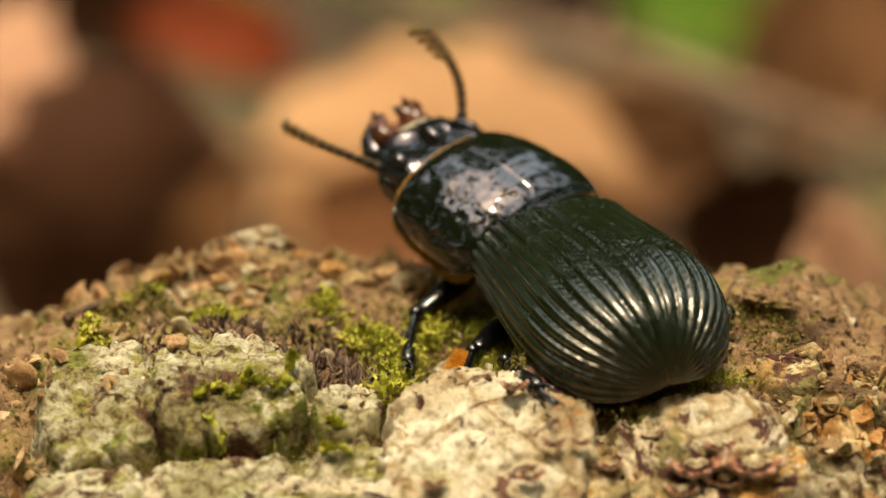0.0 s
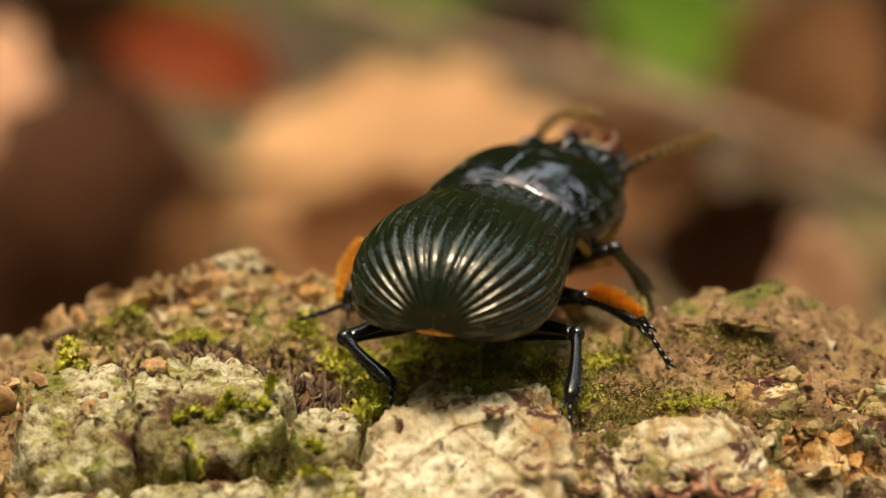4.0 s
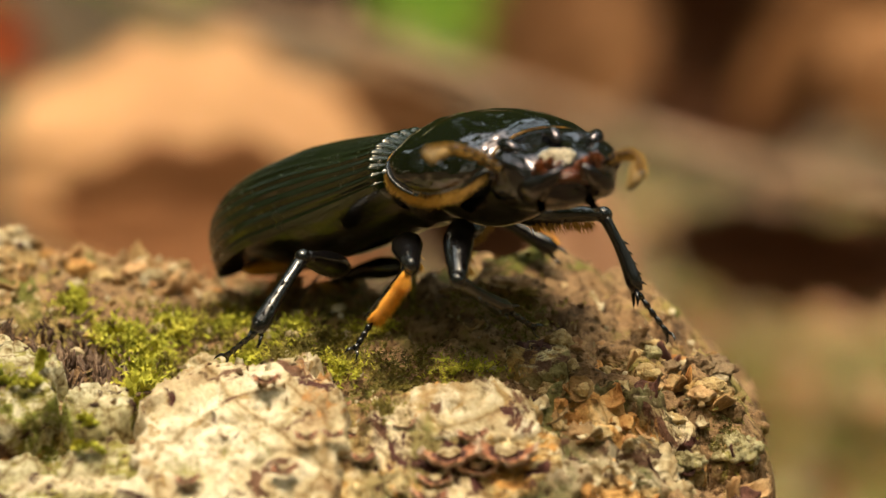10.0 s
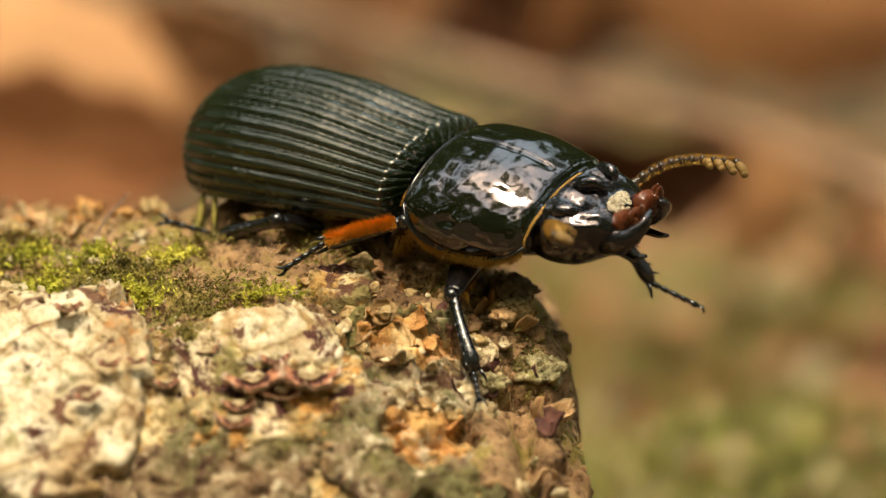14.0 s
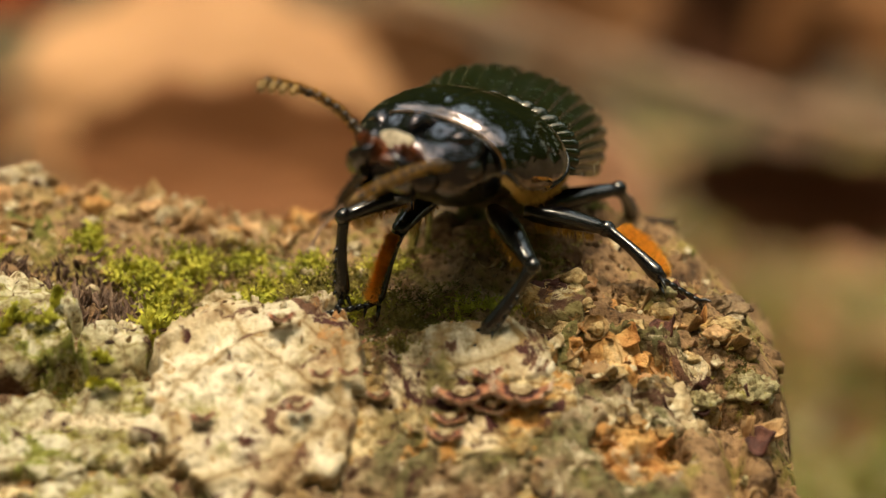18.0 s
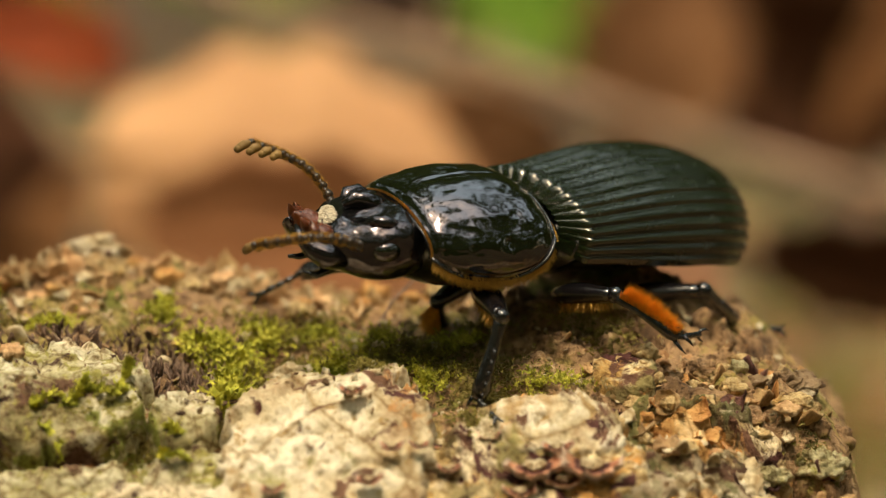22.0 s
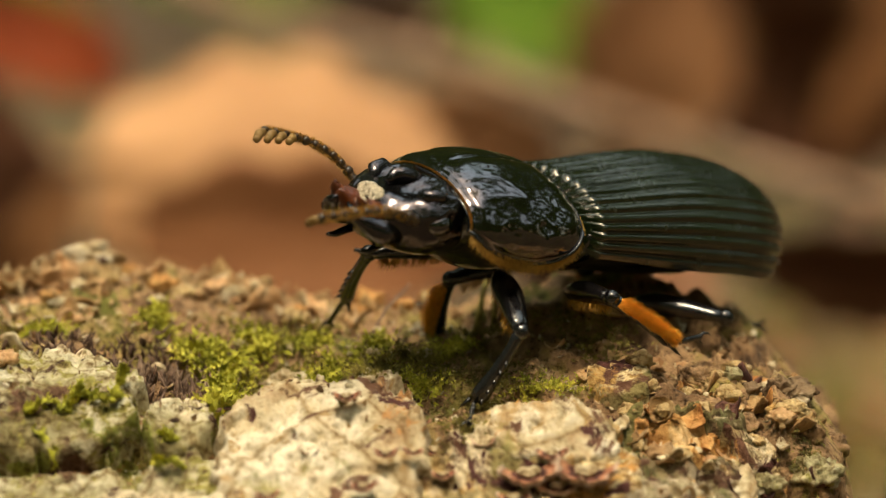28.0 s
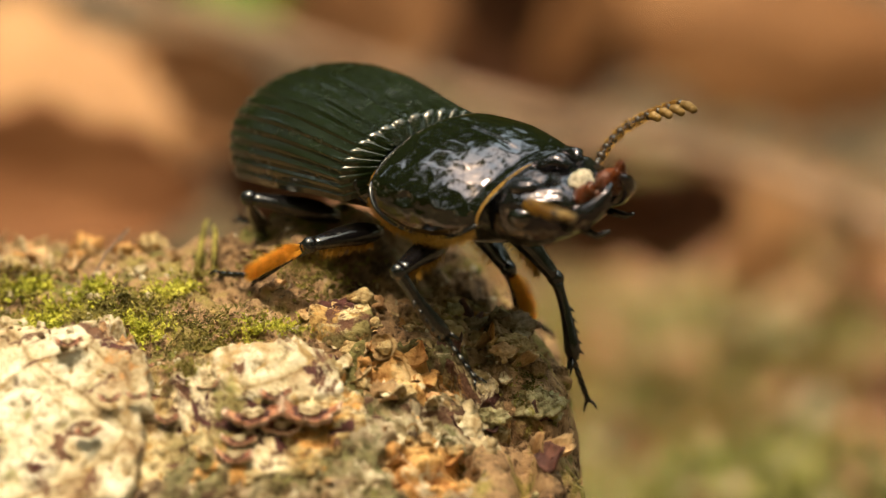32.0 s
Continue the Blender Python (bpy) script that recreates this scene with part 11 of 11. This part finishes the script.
    walk(foot, [
        (0, pose(-0.01461, -0.00534, -0.00472, -1.5, -19.3, 141.9)), (0.5, pose(-0.01535, -0.00551, -0.00475, -4.5, -20.2, 150.2)), (1, pose(-0.0161, -0.00567, -0.00477, -7.7, -20.7, 158.5)), (1.5, pose(-0.01645, -0.00493, -0.0041, -65.4, 18.4, -152)),
        (2, pose(-0.01681, -0.00419, -0.00342, -136.3, 80.3, -168.2)), (2.5, pose(-0.01459, -0.0063, -0.00384, 43.8, 35.3, 51)), (3, pose(-0.01476, -0.00694, -0.00422, 49.9, 45.3, 62.8)), (3.5, pose(-0.01571, -0.00746, -0.00482, 107.1, 64.6, 124.8)),
        (4, pose(-0.01663, -0.00839, -0.00524, -174.6, 45.5, -169.8)), (4.5, pose(-0.01587, -0.00565, -0.00385, -80.9, 22, -151.8)), (5, pose(-0.01512, -0.00291, -0.00247, -3, 5, -174.4)), (5.5, pose(-0.01473, -0.00459, -0.00401, -31, 1.5, -143.9)),
        (6, pose(-0.01435, -0.00626, -0.00556, -57.2, 12.5, -115.1)), (6.5, pose(-0.01456, -0.00741, -0.0042, -56.3, 11.8, -95.7)), (7, pose(-0.01189, -0.01332, -0.00363, 63.4, 15.2, 146.5)), (7.5, pose(-0.01085, -0.01367, -0.00398, 63.9, 19, 147.5)),
        (8, pose(-0.00994, -0.01351, -0.00427, 63.8, 23.1, 145.8)), (8.5, pose(-0.01061, -0.01226, -0.00484, 60.3, 16.7, 154.1)), (9, pose(-0.01133, -0.01086, -0.00534, 46.3, 8.9, 161.9)), (9.5, pose(-0.00918, -0.01214, -0.00638, 46, 7.4, 167.7)),
        (10, pose(-0.00684, -0.01323, -0.00754, 46.6, 7.9, 173.2)), (10.5, pose(-0.00894, -0.0137, -0.00569, 53.9, 9.9, 170.9)), (11, pose(-0.01148, -0.01411, -0.00333, 72.1, 13.2, 169.2)), (11.5, pose(-0.0113, -0.01106, -0.00223, 79.7, 7.9, 170.9)),
        (12, pose(-0.01153, -0.00821, -0.00128, 168.3, 4.4, 172.5)), (12.5, pose(-0.01172, -0.00689, -0.00134, -149.2, 19.4, 174)), (13, pose(-0.01367, -0.01112, 0.00052, -178.9, 19.7, -145.2)), (13.5, pose(-0.01334, -0.00735, -0.00223, -33.7, -21.5, -160.9)),
        (14, pose(-0.01304, -0.00778, -0.00254, -36.9, -20.9, -152.9)), (14.5, pose(-0.01241, -0.00805, -0.00333, -41.5, -16.6, -140.1)), (15, pose(-0.01156, -0.00812, -0.00409, -43.2, -10.7, -128.1)), (15.5, pose(-0.01057, -0.00811, -0.00433, -43.2, -8.1, -120.6)),
        (16, pose(-0.01767, -0.00601, -0.00569, -27.8, -2.8, -172.3)), (16.5, pose(-0.0158, -0.00966, -0.00367, -68.1, 13.1, -161.8)), (17, pose(-0.01559, -0.01002, -0.00527, 14, 18.5, -160.5)), (17.5, pose(-0.01522, -0.00989, -0.00625, 8.1, 16.7, -158.3)),
        (18, pose(-0.01477, -0.00996, -0.00694, 9.6, 15.8, -156.3)), (18.5, pose(-0.01504, -0.00927, -0.00718, 11.1, 28.5, -159.3)), (19, pose(-0.01558, -0.00854, -0.00702, 28.3, 39.3, -166.1)), (19.5, pose(-0.01538, -0.00849, -0.00721, 21.8, 38.8, -165.5)),
        (20, pose(-0.01548, -0.00838, -0.00736, 21.6, 37.9, -165.3)), (20.5, pose(-0.01545, -0.00833, -0.00745, 25.1, 39.1, -166.8)), (21, pose(-0.01534, -0.00841, -0.0076, 30.3, 40.6, -167.9)), (21.5, pose(-0.01521, -0.00838, -0.00758, 31, 41.3, -170.2)),
        (22, pose(-0.01489, -0.00911, -0.00785, 44.8, 41.6, -170.7)), (22.5, pose(-0.01482, -0.00952, -0.00766, 47.7, 37.9, -170.3)), (23, pose(-0.01524, -0.00953, -0.00723, 48.6, 33.2, -171.1)), (23.5, pose(-0.01493, -0.00987, -0.0074, 50.3, 34.3, -169.8)),
        (24, pose(-0.01481, -0.01005, -0.00747, 52, 35.7, -168.8)), (24.5, pose(-0.01479, -0.01008, -0.00748, 53.9, 36.4, -168.8)), (25, pose(-0.01483, -0.01009, -0.00744, 55.7, 36.8, -168.9)), (25.5, pose(-0.01487, -0.01004, -0.00742, 55.6, 36.8, -169.1)),
        (26, pose(-0.01482, -0.01014, -0.00755, 58.9, 37.4, -168.9)), (26.5, pose(-0.01495, -0.00995, -0.00734, 58.3, 37.5, -169.5)), (27, pose(-0.01509, -0.00977, -0.00716, 58.4, 37.7, -170)), (27.5, pose(-0.01508, -0.00994, -0.00728, 63.8, 38.4, -169.7)),
        (28, pose(-0.01512, -0.00989, -0.00727, 63.8, 38.4, -169.9)), (28.5, pose(-0.01532, -0.01019, -0.00668, 89.3, 40.7, -166)), (29, pose(-0.0159, -0.0101, -0.00611, 122.6, 42.5, -163.8)), (29.5, pose(-0.01605, -0.00957, -0.00519, 121.6, 40.4, -161.9)),
        (30, pose(-0.01675, -0.0094, -0.00424, 132.6, 37.6, -163.4)), (30.5, pose(-0.01634, -0.00998, -0.00374, 120.9, 32.3, -167.1)), (31, pose(-0.01593, -0.00812, -0.00329, -91, 31.1, -144.4)), (31.5, pose(-0.01702, -0.00639, -0.00433, -60.7, 11.7, -148.5)),
        (32, pose(-0.01367, -0.00595, -0.00397, -33.9, -0.4, 179.5))])


motions()
